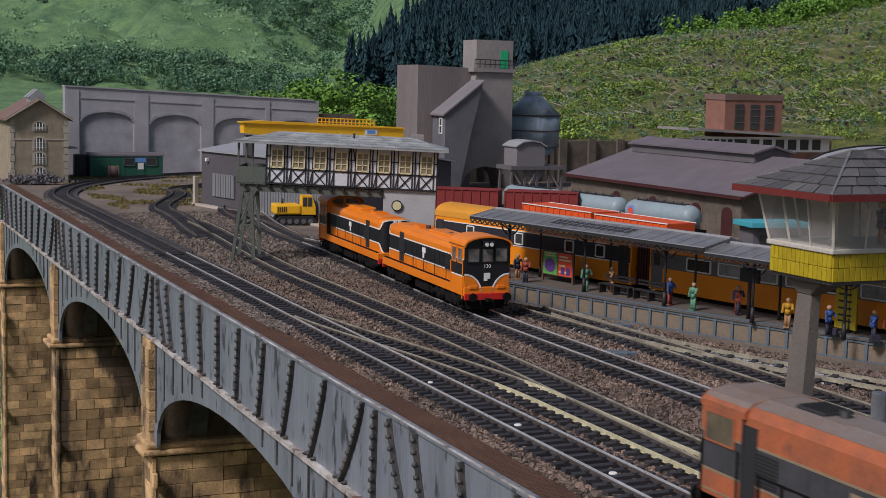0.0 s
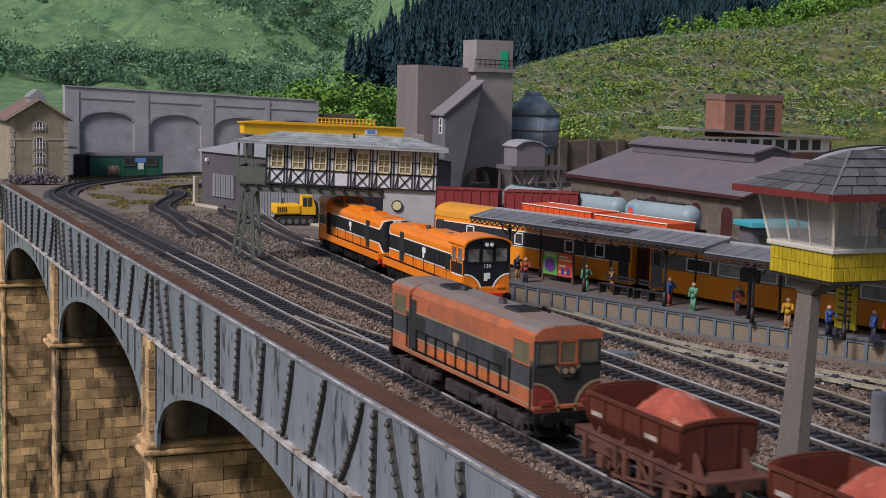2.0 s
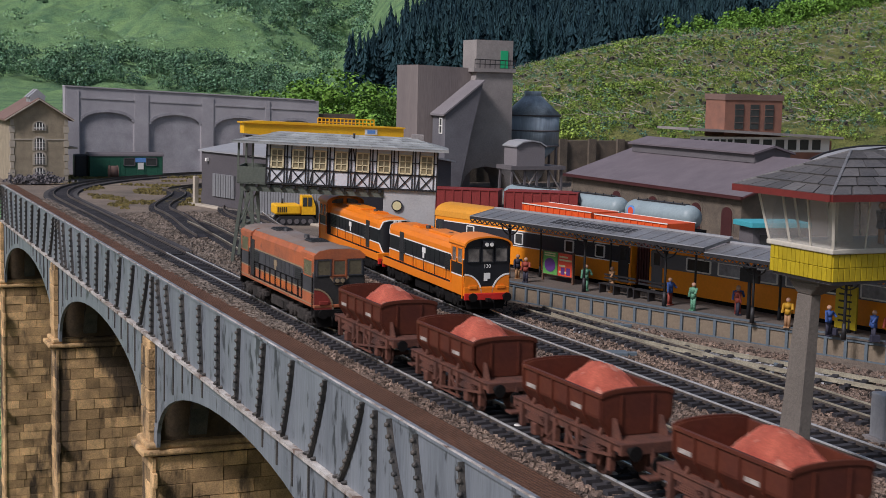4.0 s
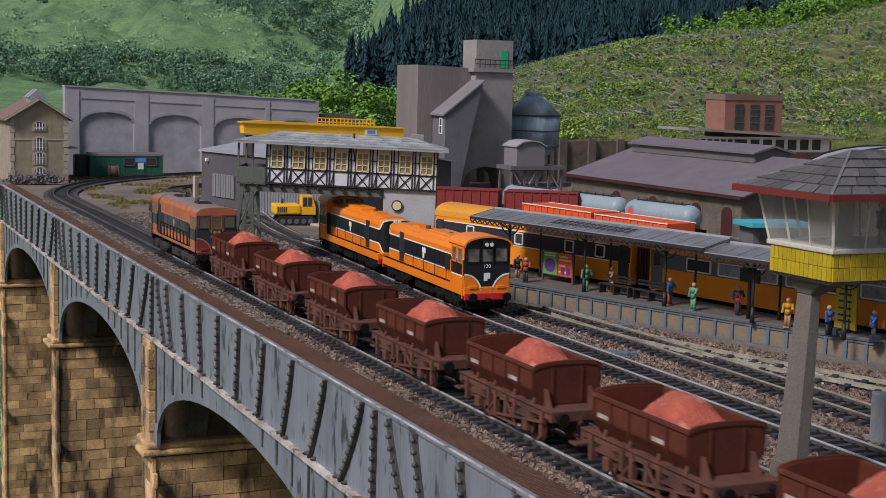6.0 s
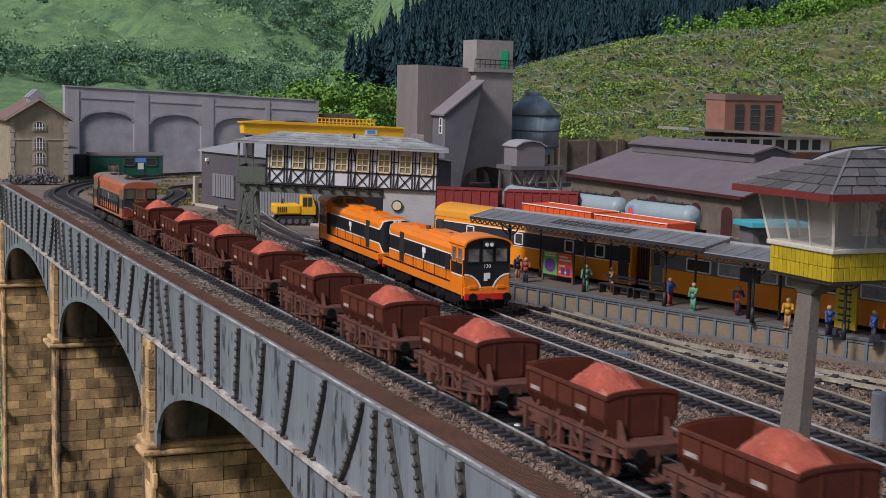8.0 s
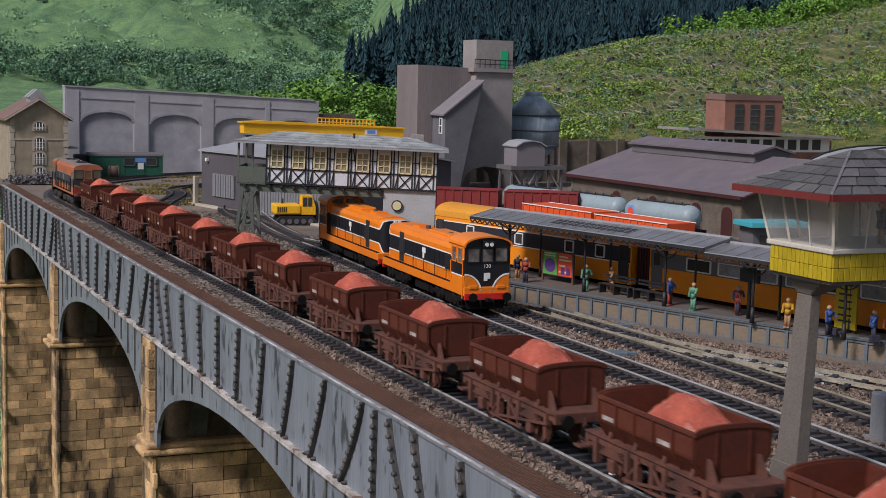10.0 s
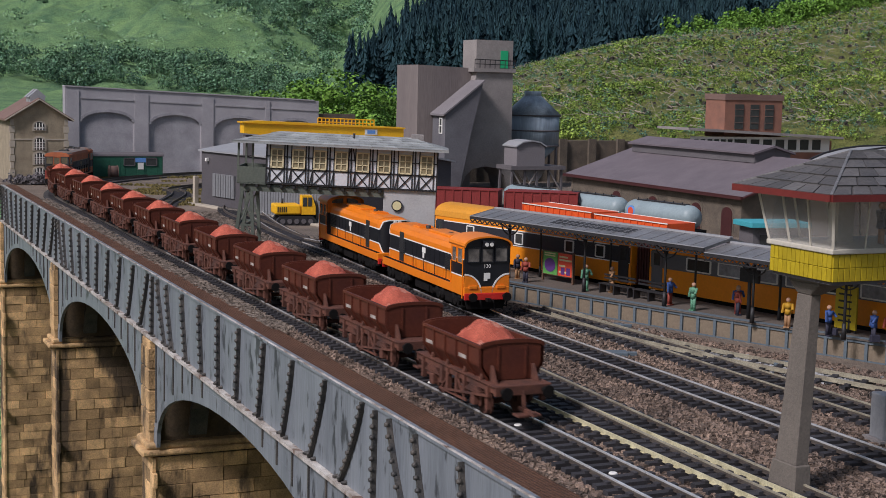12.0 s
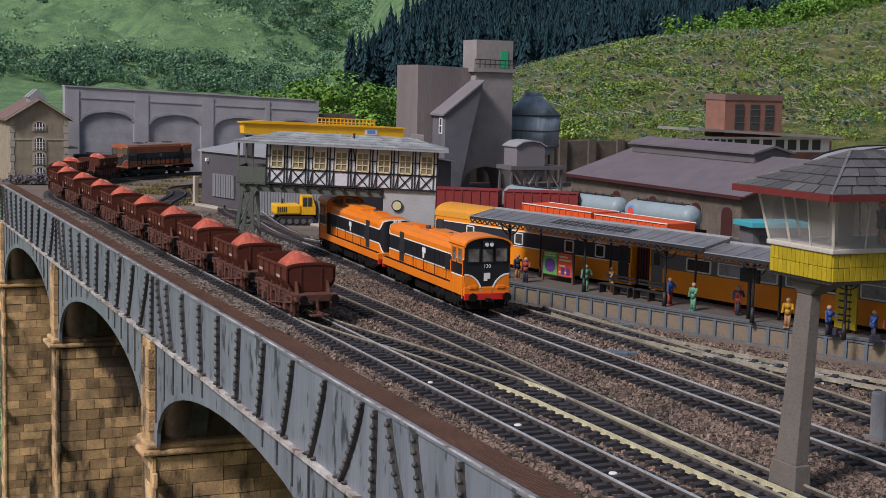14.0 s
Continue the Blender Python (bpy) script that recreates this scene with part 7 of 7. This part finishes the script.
a, d = standing_track((26.3, 101), (31.5, 66), "siding track under the orange containers")
for s, L in ((8.6, 8.2), (17.0, 7.6)):
    place_on(box_wagon("container_wagon", L, "container", 2.42 if s < 10 else 2.36, "orange-red low container on a flat wagon", "container wagons"), a, d, s)
a, d = standing_track((20.5, 106), (36.5, 95), "siding track under the dark red wagons")
for s in (4.0, 10.2):
    place_on(box_wagon("open_wagon", 5.9, "red_wagon", 2.75, "dark red open wagon standing in the yard", "dark red wagons"), a, d, s)


# ---- control tower between the tracks ----
def control_tower():
    t = thing("control_tower", 0, 0, 0, 0, "concrete control tower with yellow panelled cab and slate roof", "control tower")
    cx, cy = 4.42, 31.6

    def frustum(name, lo, up, z0, z1, label=""):
        """A tapering slab: lo and up are half sizes across and along, and the shift of its middle."""
        bm = mesh()
        rings = []
        for (hx, hy, ox, oy), z in ((lo, z0), (up, z1)):
            rings.append([bm.verts.new((cx + ox + x * hx, cy + oy + y * hy, z)) for x, y in ((-1, -1), (1, -1), (1, 1), (-1, 1))])
        fs = [bm.faces.new(rings[0][::-1]), bm.faces.new(rings[1])]
        for i in range(4):
            fs.append(bm.faces.new((rings[0][i], rings[0][(i + 1) % 4], rings[1][(i + 1) % 4], rings[1][i])))
        bmesh.ops.bevel(bm, geom=list({e for f in fs for e in f.edges}), offset=0.03, segments=1, affect="EDGES")
        return part(name, bm, "tower_conc", t, label)
    frustum("plinth", (0.30, 0.62, -0.36, 0), (0.26, 0.54, -0.32, 0), -0.4, 0.50)
    frustum("pillar", (0.23, 0.46, -0.31, 0), (0.18, 0.31, 0.08, 0.1), 0.48, 5.2, "tapering concrete pillar")
    frustum("bracket", (0.18, 0.31, 0.08, 0.1), (0.52, 0.66, 0.3, 0.0), 5.19, 5.55)
    frustum("bearing_block", (0.52, 0.66, 0.3, 0.0), (0.54, 0.68, 0.3, 0.0), 5.54, 5.72)
    x0, x1, y0, y1 = 3.85, 8.1, 30.0, 32.75
    bm = mesh()
    box(bm, x0 + 0.1, x1 - 0.1, y0 + 0.1, y1 - 0.1, 5.66, 5.80)
    part("cab_floor", bm, "dark_shed", t)
    bm = mesh()
    box(bm, x0 + 0.05, x1 - 0.05, y0 + 0.05, y1 - 0.05, 5.76, 6.42)
    apron = part("apron", bm, "tower_yellow", t, "yellow panelled apron")
    bm = mesh()
    box(bm, -0.085, 0.085, -0.05, 0.05, -0.18, 0.18, 0.012)
    tile = data_of("apron_tile", bm, M["tower_yellow"])
    for r, z in ((0, 5.94), (1, 6.31)):
        k = int((y1 - y0) / 0.19)
        for i in range(k):
            piece("apron_tile", tile, apron, x0 + 0.04, y0 + 0.12 + i * (y1 - y0 - 0.1) / k, z, 90)
        k = int((x1 - x0) / 0.19)
        for i in range(k):
            piece("apron_tile", tile, apron, x0 + 0.12 + i * (x1 - x0 - 0.1) / k, y0 + 0.04, z, 0)
    bm = mesh()
    box(bm, x0 - 0.06, x1 + 0.06, y0 - 0.06, y1 + 0.06, 6.5, 6.64, 0.03)
    part("sill", bm, "tower_cream", t)
    # leaning glazing
    f = 0.26
    zb, zt = 6.64, 8.0
    lo = [(x0, y0), (x1, y0), (x1, y1), (x0, y1)]
    up = [(x0 - f, y0 - f), (x1 + f, y0 - f), (x1 + f, y1 + f), (x0 - f, y1 + f)]
    for i in range(4):
        j = (i + 1) % 4
        n = 4 if i % 2 == 0 else 3
        for k in range(n):
            u0, u1 = k / n, (k + 1) / n
            q = [Vector((*lo[i], zb)).lerp(Vector((*lo[j], zb)), u0), Vector((*lo[i], zb)).lerp(Vector((*lo[j], zb)), u1),
                 Vector((*up[i], zt)).lerp(Vector((*up[j], zt)), u1), Vector((*up[i], zt)).lerp(Vector((*up[j], zt)), u0)]
            bm = mesh()
            bm.faces.new([bm.verts.new(p) for p in q])
            bmesh.ops.solidify(bm, geom=bm.faces[:], thickness=0.02)
            pane = part("pane", bm, "mist_glass", t)
            pane.visible_shadow = False
            bm = mesh()
            bar(bm, q[0], q[3], 0.075 if k == 0 else 0.04, 0.06)
            part("mullion", bm, "tower_cream", t)
    bm = mesh()
    box(bm, 5.2, 5.75, 31.5, 31.9, 6.4, 8.1)
    part("inner_column", bm, "tower_cream", t)
    bm = mesh()
    box(bm, x0 + 0.15, x1 - 0.15, y0 + 0.15, y1 - 0.15, 6.40, 6.45)
    part("inner_floor", bm, "dark_shed", t)
    bm = mesh()
    box(bm, x0 - 0.2, x1 + 0.2, y0 - 0.2, y1 + 0.2, 7.96, 8.04)
    part("soffit", bm, "tower_cream", t)
    # hipped slate roof with gutter
    o = 0.75
    ex = [(x0 - o, y0 - o), (x1 + o, y0 - o), (x1 + o, y1 + o), (x0 - o, y1 + o)]
    bm = mesh()
    for i in range(4):
        bar(bm, (*ex[i], 8.05), (*ex[(i + 1) % 4], 8.05), 0.12, 0.18)
    part("gutter", bm, "tower_red", t, "dark red gutter")
    ym = (y0 + y1) / 2
    ra, rb = (x0 + 1.55, ym), (x1 - 1.55, ym)
    zr = 9.15
    bm = mesh()
    lo = [bm.verts.new((*p, 8.1)) for p in ex]
    up = [bm.verts.new((*ra, zr)), bm.verts.new((*rb, zr))]
    for q in ((lo[0], lo[1], up[1], up[0]), (lo[1], lo[2], up[1]), (lo[2], lo[3], up[0], up[1]), (lo[3], lo[0], up[0]), lo[::-1]):
        bm.faces.new(q)
    roof = part("roof", bm, "slate", t)
    for a, b in ((ex[0], ra), (ex[3], ra), (ex[1], rb), (ex[2], rb), (ra, rb)):
        bm = mesh()
        bar(bm, (*a, 8.13 if a in ex else zr + 0.02), (*b, zr + 0.02), 0.07, 0.07)
        part("ridge_tile", bm, "canopy", roof)
    # slates: rows on the two slopes in view
    for A, B, C, D in (((*ex[3], 8.1), (*ex[0], 8.1), (*ra, zr), (*ra, zr)), ((*ex[0], 8.1), (*ex[1], 8.1), (*rb, zr), (*ra, zr))):
        A, B, C, D = map(Vector, (A, B, C, D))
        nrm = (B - A).cross(D - A).normalized()
        rows = 5
        for r in range(rows):
            f0, f1 = r / rows, (r + 1) / rows
            P0, P1, Q0, Q1 = A.lerp(D, f0), B.lerp(C, f0), A.lerp(D, f1), B.lerp(C, f1)
            n = max(1, int((P1 - P0).length / 0.62))
            for k in range(n):
                u0, u1 = k / n + 0.006, (k + 1) / n - 0.006
                q = [P0.lerp(P1, u0), P0.lerp(P1, u1), Q0.lerp(Q1, u1), Q0.lerp(Q1, u0)]
                bm = mesh()
                bot = [bm.verts.new(p + nrm * 0.004) for p in q]
                top = [bm.verts.new(p + nrm * l) for p, l in zip(q, (0.06, 0.06, 0.02, 0.02))]
                if (q[2] - q[3]).length < 1e-3:
                    top, bot = top[:3], bot[:3]
                bm.faces.new(top)
                for i in range(len(top)):
                    j = (i + 1) % len(top)
                    bm.faces.new((bot[i], bot[j], top[j], top[i]))
                part("roof_slate", bm, "slate", roof)
    doll(0, 0, "doll_dark", 0, "small dark painted figurine inside the control tower", False, 0,
         pose(6.3 * K, 31.0 * K, 6.45 * K, 0, 0, 60) @ Matrix.Scale(0.75, 4))


control_tower()


def relay_cabinet():
    t = thing("relay_cabinet", 10.2, 34.9, -0.36, -10, "grey trackside relay cabinet", "cabinet")
    bm = mesh()
    box(bm, 0, 1.6, 0, 0.8, 0.15, 1.6, 0.04)
    body = part("body", bm, "zinc", t)
    for x in (0.1, 0.85):
        bm = mesh()
        box(bm, x, x + 0.65, -0.03, 0.01, 0.3, 1.5)
        part("door", bm, "zinc", body)
    bm = mesh()
    box(bm, -0.15, 1.75, -0.15, 0.95, 0, 0.16)
    part("base", bm, "concrete", t)


relay_cabinet()


# ---- ballast, moss and odd things on the ground ----
RND = random.Random(11)


def stones(name, spots, lo, hi, mat, label, category="gravel"):
    vs, fs = [], []
    for x, y, z in spots:
        r = RND.uniform(lo, hi)
        a = RND.uniform(0, 6.28)
        b = len(vs)
        for ring, (kr, kz) in enumerate(((1.0, -0.35), (0.62, 0.62))):
            for q in range(4):
                t = a + q * math.pi / 2 + ring * 0.5
                k = r * kr * RND.uniform(0.75, 1.25)
                vs.append((x + math.cos(t) * k, y + math.sin(t) * k, z + r * kz * RND.uniform(0.75, 1.2)))
        fs += [(b + q, b + (q + 1) % 4, b + 4 + (q + 1) % 4, b + 4 + q) for q in range(4)] + [(b + 4, b + 5, b + 6, b + 7)]
    bulk(name, vs, fs, mat, label, category)


def ballast():
    spots = []
    for _ in range(95000):
        y = 22 + 58 * RND.random() ** 1.6
        x = RND.uniform(-2.05, 21)
        if x > 15.2 + (54.4 - y) * 0.30 + 0.0 and y < 70:
            continue
        sunk = 0.02 if min(abs(x), abs(x - T3(y)[0].x), abs(x - T4(y)[0].x)) < 0.95 else 0.0
        spots.append((x, y, -0.325 - sunk + RND.uniform(-0.03, 0.03)))
    stones("ballast", spots, 0.05, 0.125, "ballast", "brown and grey stone ballast between the tracks")
    spots = [(RND.uniform(-2.2, -1.2), RND.uniform(60, 132), -0.28) for _ in range(4200)]
    spots += [(RND.uniform(1.2, 12), RND.uniform(78, 118), -0.31) for _ in range(7000)]
    stones("far_ballast", spots, 0.09, 0.19, "ballast_far_lit", "pale brown stone ballast along the main line")

    spots = []
    for _ in range(1500):
        p, h = BAY(RND.uniform(43, 57))
        spots.append((p.x + RND.gauss(0.2, 0.55), p.y, -0.27))
    stones("pale_ballast", spots, 0.06, 0.13, "pale_dust", "pale dusty ballast along the platform track")


ballast()


def moss():
    spots = []
    for _ in range(4200):
        a, r = RND.uniform(0, 1), RND.uniform(0, 1)
        x, y = 3 + 14 * a, 122 + 34 * r
        if noise.noise(Vector((x * 0.22, y * 0.16, 5))) > 0.02 and abs((Vector((x, y, 0)) - Vector((BEND_R, BEND_Y, 0))).length - BEND_R) > 1.6:
            spots.append((x, y, -0.3))
    spots += [(RND.uniform(2, 32), RND.uniform(160, 166), -0.3) for _ in range(900)]
    stones("moss", spots, 0.09, 0.24, "moss", "dry yellow-green moss on the yard ground", "moss")


moss()
track(curve_path([(96, 4.4), (118, 6.2), (140, 12), (158, 26)]), 98, 156, 1e6, 1e6, "overgrown siding track curving through moss", "rail", "rail")
track(curve_path([(92, 10.2), (112, 11.0), (150, 22)]), 92, 128, 1e6, 1e6, "dusty siding track beside the clad shed", "rail", "rail")

for x, y, r in ((-0.03, 40.3, 0.14), (-0.07, 34.2, 0.14), (-0.11, 47.3, 0.11)):
    bm = mesh()
    rod(bm, (0, 0, -0.166), (0, 0, -0.12), r, 14, r * 0.8)
    solid("track_magnet", bm, "white", x, y, 0, 0, "small white disc fixed between the rails", "disc")
for x, y in ((9.7, 50.6), (13.2, 56.8), (15.2, 46.5)):
    bm = mesh()
    box(bm, -0.5, 0.5, -0.3, 0.3, -0.36, -0.1, 0.05)
    box(bm, -0.2, 0.9, -0.1, 0.1, -0.3, -0.12, 0.03)
    solid("point_motor", bm, "panel_blue", x, y, 0, -20, "grey point motor box beside the rails", "point motor")


# ---- hillside planting ----
def on_land(px, d):
    """A place on the land d ahead, on the bearing px of a 1568-wide view along the valley."""
    u = (px - 784) / 2523 * d
    return u, d, land(u, d)


def foliage(name, trees, mat, label, leaf, per, category="trees"):
    """Clumps of small leaf faces: each tree is (place, height, radius, squash)."""
    vs, fs = [], []
    for p, h, r, q in trees:
        lumps = [(RND.gauss(0, 0.42) * r, RND.gauss(0, 0.42) * r, h - r * q + RND.uniform(-0.75, 0.6) * r * q, r * RND.uniform(0.35, 0.62)) for _ in range(7)]
        for _ in range(per):
            lx, ly, lz, lr = RND.choice(lumps)
            a, z = RND.uniform(0, 6.28), RND.uniform(-0.75, 1)
            s = math.sqrt(1 - z * z)
            c = Vector((p.x + lx + lr * s * math.cos(a), p.y + ly + lr * s * math.sin(a), p.z + lz + lr * z * 0.9))
            w = leaf * r * RND.uniform(0.6, 1.4)
            e1 = Vector((RND.gauss(0, 1), RND.gauss(0, 1), RND.gauss(0, 0.5))).normalized()
            e2 = Vector((s * math.cos(a), s * math.sin(a), z + 0.4)).cross(e1).normalized()
            b = len(vs)
            vs += [c + e1 * w, c + e2 * w, c - e1 * w, c - e2 * w]
            fs.append((b, b + 1, b + 2, b + 3))
    return bulk(name, vs, fs, mat, label, category)


def conifers(name, rows, mat, label):
    """Spires of drooping fronds set in whorls round a thin trunk."""
    vs, fs = [], []
    for p, h, r in rows:
        whorls = 17
        lean = RND.uniform(-0.02, 0.02) * h
        for t in range(whorls):
            f = t / whorls
            rr = r * ((1 - f) ** 0.8 + 0.06)
            a0 = RND.uniform(0, 6.28)
            for i in range(8):
                z = p.z + h * (0.10 + 0.86 * min(1, max(0, f + RND.uniform(-0.06, 0.05))))
                a = a0 + 0.9 * i + RND.uniform(-0.3, 0.3)
                k = rr * RND.uniform(0.65, 1.3)
                ca, sa = math.cos(a), math.sin(a)
                w = 0.26 * k
                zo = z - h * RND.uniform(0.0, 0.05)
                b = len(vs)
                x = p.x + lean * f
                vs += [(x, p.y, z + 0.085 * h), (x + 0.6 * k * ca - w * sa, p.y + 0.6 * k * sa + w * ca, zo), (x + k * ca, p.y + k * sa, zo - 0.012 * h),
                       (x + 0.6 * k * ca + w * sa, p.y + 0.6 * k * sa - w * ca, zo)]
                fs += [(b, b + 1, b + 2), (b, b + 2, b + 3)]
        b = len(vs)
        vs += [(p.x - 0.02 * h, p.y, p.z), (p.x + 0.02 * h, p.y, p.z), (p.x + lean, p.y, p.z + h)]
        fs.append((b, b + 1, b + 2))
    bulk(name, vs, fs, mat, label, "trees")


rows = []
for _ in range(4600):
    d = RND.uniform(560, 1000)
    px = RND.uniform(598, 1420)
    u, d, p = on_land(px, d)
    if d > 572 + (px - 600) * 0.75:
        continue
    h = RND.uniform(20, 33)
    rows.append((p, h, h * RND.uniform(0.12, 0.17)))
conifers("conifer_wood", rows, "conifer", "dark dense conifer plantation on the hillside")
young = []
for _ in range(900):
    px = RND.uniform(1150, 1640)
    u, d, p = on_land(px, RND.uniform(412, 500))
    if RND.random() < (px - 1120) / 400:
        h = RND.uniform(3, 8)
        young.append((p, h, h * 0.34, 1.35))
foliage("young_trees", young, "leaf", "young light green trees along the hilltop", 0.16, 110)

trees = []
for _ in range(3600):
    px = RND.uniform(-60, 700)
    u, d, p = on_land(px, RND.uniform(1020, 2100))
    m = noise.fractal(Vector((u * 0.008, d * 0.005, 1)), 0.9, 2, 3)
    if m > 0.2 or RND.random() < 0.03:
        h = RND.uniform(7, 17)
        trees.append((p, h, h * RND.uniform(0.42, 0.6), 0.9))
for _ in range(260):
    px = RND.gauss(500, 62)
    u, d, p = on_land(px, RND.gauss(1230, 90) + (px - 500) * -0.9)
    h = RND.uniform(7, 15)
    trees.append((p, h, h * RND.uniform(0.42, 0.6), 0.9))
for _ in range(300):
    px = RND.uniform(-60, 560)
    u, d, p = on_land(px, RND.uniform(820, 900))
    h = RND.uniform(8, 14)
    trees.append((p, h, h * RND.uniform(0.4, 0.5), 0.95))
foliage("hill_trees", trees, "far_leaf", "scattered broadleaf trees and hedges on the far hill", 0.10, 170)
tufts = []
for _ in range(9000):
    u, d, p = on_land(RND.uniform(-60, 800), RND.uniform(870, 2100) )
    if noise.fractal(Vector((u * 0.02, d * 0.012, 8)), 0.9, 2, 3) > -0.05:
        h = RND.uniform(1.2, 3.2)
        tufts.append((p, h, h * 1.3, 0.4))
foliage("bracken", tufts, "bracken", "rough bracken and grass tussocks on the far hill", 0.22, 10, "bracken")

# bushes, stumps and dead wood on the felled slope
vs_b, logs, stumps = [], [], []
for _ in range(15000):
    px = RND.uniform(860, 1660)
    u, d, p = on_land(px, RND.uniform(255, 450))
    m = noise.noise(Vector((u * 0.07, d * 0.05, 2)))
    if m > -0.12:
        h = RND.uniform(0.4, 1.25) * (1 + max(m, 0))
        vs_b.append((p, h, h * 0.8, 0.6))
foliage("scrub", vs_b, "bush", "low green and yellow scrub on the felled hillside", 0.17, 20, "scrub")

saplings = []
for _ in range(2600):
    u, d, p = on_land(RND.uniform(860, 1660), RND.uniform(255, 450))
    h = RND.uniform(0.5, 2.0)
    saplings.append((p, h, h * 0.42, 1.1))
foliage("saplings", saplings, "far_leaf", "dark green saplings among the felled stumps", 0.2, 30, "saplings")


def sticks():
    vs, fs = [], []
    for _ in range(2800):
        u, d, p = on_land(RND.uniform(880, 1640), RND.uniform(265, 440))
        a, l, w = RND.uniform(0, 3.14), RND.uniform(0.5, 3.2), RND.uniform(0.03, 0.09)
        e = Vector((math.cos(a), math.sin(a), RND.uniform(-0.3, 0.9))).normalized()
        n = Vector((-e.y, e.x, 0)) * w
        c = p + Vector((0, 0, 0.75))
        b = len(vs)
        up = Vector((0, 0, w * 1.6))
        vs += [c - e * l / 2 - n, c - e * l / 2 + n, c - e * l / 2 + up, c + e * l / 2 - n, c + e * l / 2 + n, c + e * l / 2 + up]
        fs += [(b, b + 3, b + 5, b + 2), (b + 1, b + 2, b + 5, b + 4), (b, b + 2, b + 1), (b + 3, b + 4, b + 5)]
    bulk("dead_wood", vs, fs, "log", "bleached branches left on the felled hillside", "dead wood")
    spots = []
    for _ in range(800):
        u, d, p = on_land(RND.uniform(880, 1640), RND.uniform(265, 440))
        spots.append((p.x, p.y, p.z + 0.4))
    stones("tree_stumps", spots, 0.35, 0.8, "stump", "dark tree stumps on the felled hillside", "stumps")


sticks()


def broadleaf(px, d, top, r):
    u, d, p = on_land(px, d)
    h = top - p.z
    t = thing("broadleaf_tree", p.x, p.y, p.z, 0, "bright green broadleaf tree behind the retaining wall", "tree", "trees behind the wall")
    bm = mesh()
    rod(bm, (0, 0, -0.5), (0, 0, h * 0.6), 0.03 * h, 8, 0.014 * h)
    for k in range(6):
        a = k * 1.05 + RND.random()
        z = h * RND.uniform(0.45, 0.62)
        rod(bm, (0, 0, z), (r * 0.6 * math.cos(a), r * 0.6 * math.sin(a), z + r * 0.7), 0.012 * h, 6, 0.004 * h)
    part("trunk", bm, "bark", t)
    crown = foliage("crown", [(Vector((0, 0, 0)), h, r, 1.0), (Vector((r * 0.5, 0, 0)), h * 0.93, r * 0.7, 1.2), (Vector((-r * 0.5, r * 0.2, 0)), h * 0.9, r * 0.75, 1.2)],
                    "leaf", "", 0.055, 1500)
    crown.parent = t
    for key in ("kind", "category"):
        if key in crown:
            del crown[key]


for px, d, top, r in ((520, 230, 11.6, 4.6), (560, 226, 13.6, 5.6), (600, 236, 12.6, 5.0), (636, 225, 10.8, 4.2), (668, 232, 11.4, 4.4),
                      (695, 240, 10.6, 4.2), (585, 214, 8.0, 4.6), (640, 212, 7.6, 4.2), (470, 245, 9.6, 3.2), (770, 300, 15.8, 3.2)):
    broadleaf(px, d, top, r)

# bushes under the near arch
foliage("arch_bush", [(Vector((7.5, 80.0, -20.0)), 7.5, 2.6, 1.0), (Vector((9.0, 90.0, -21.0)), 8.5, 3.2, 1.0)], "leaf", "green bushes growing below the viaduct arch", 0.06, 900, "bush")

# a rough heap by the house wall
spots = [(RND.gauss(0.2, 1.1), 152.2 + RND.gauss(0, 0.4), -0.2 + abs(RND.gauss(0, 0.35))) for _ in range(520)]
stones("rubble_heap", spots, 0.12, 0.28, "dark_shed", "grey rubble heap against the house wall", "rubble")


# ---- what moves ----
SPEED, SPACING = 10.29, 8.285


def motions():
    def rows(offset):
        out = []
        for i in range(57):
            t = i * 0.25
            # the train runs a touch slower at first
            p, h = on_line(33.98 + SPEED * (t - 2) + 0.42 * max(0.0, 1 - t / 2.6) ** 1.2 + offset)
            out.append((t, pose(p.x * K, p.y * K, 0, 0, 0, -h)))
        return out

    def spin(ob, r, y):
        n = 210
        walk(ob, [(14 * i / n, pose(0, y * K, r * K, -math.degrees(SPEED * 14 * i / n / r), 0, 0)) for i in range(n + 1)])

    walk(LEAD, rows(8.85))
    for i, ob in enumerate(LEAD_WHEELS):
        spin(ob, 0.45, ob.location.y / K)
    for i, w in enumerate(WAGONS):
        walk(w, rows(-2.46 - SPACING * i))
        for ob in w.children:
            if ob.name.startswith("wheelset"):
                spin(ob, 0.40, ob.location.y / K)


motions()
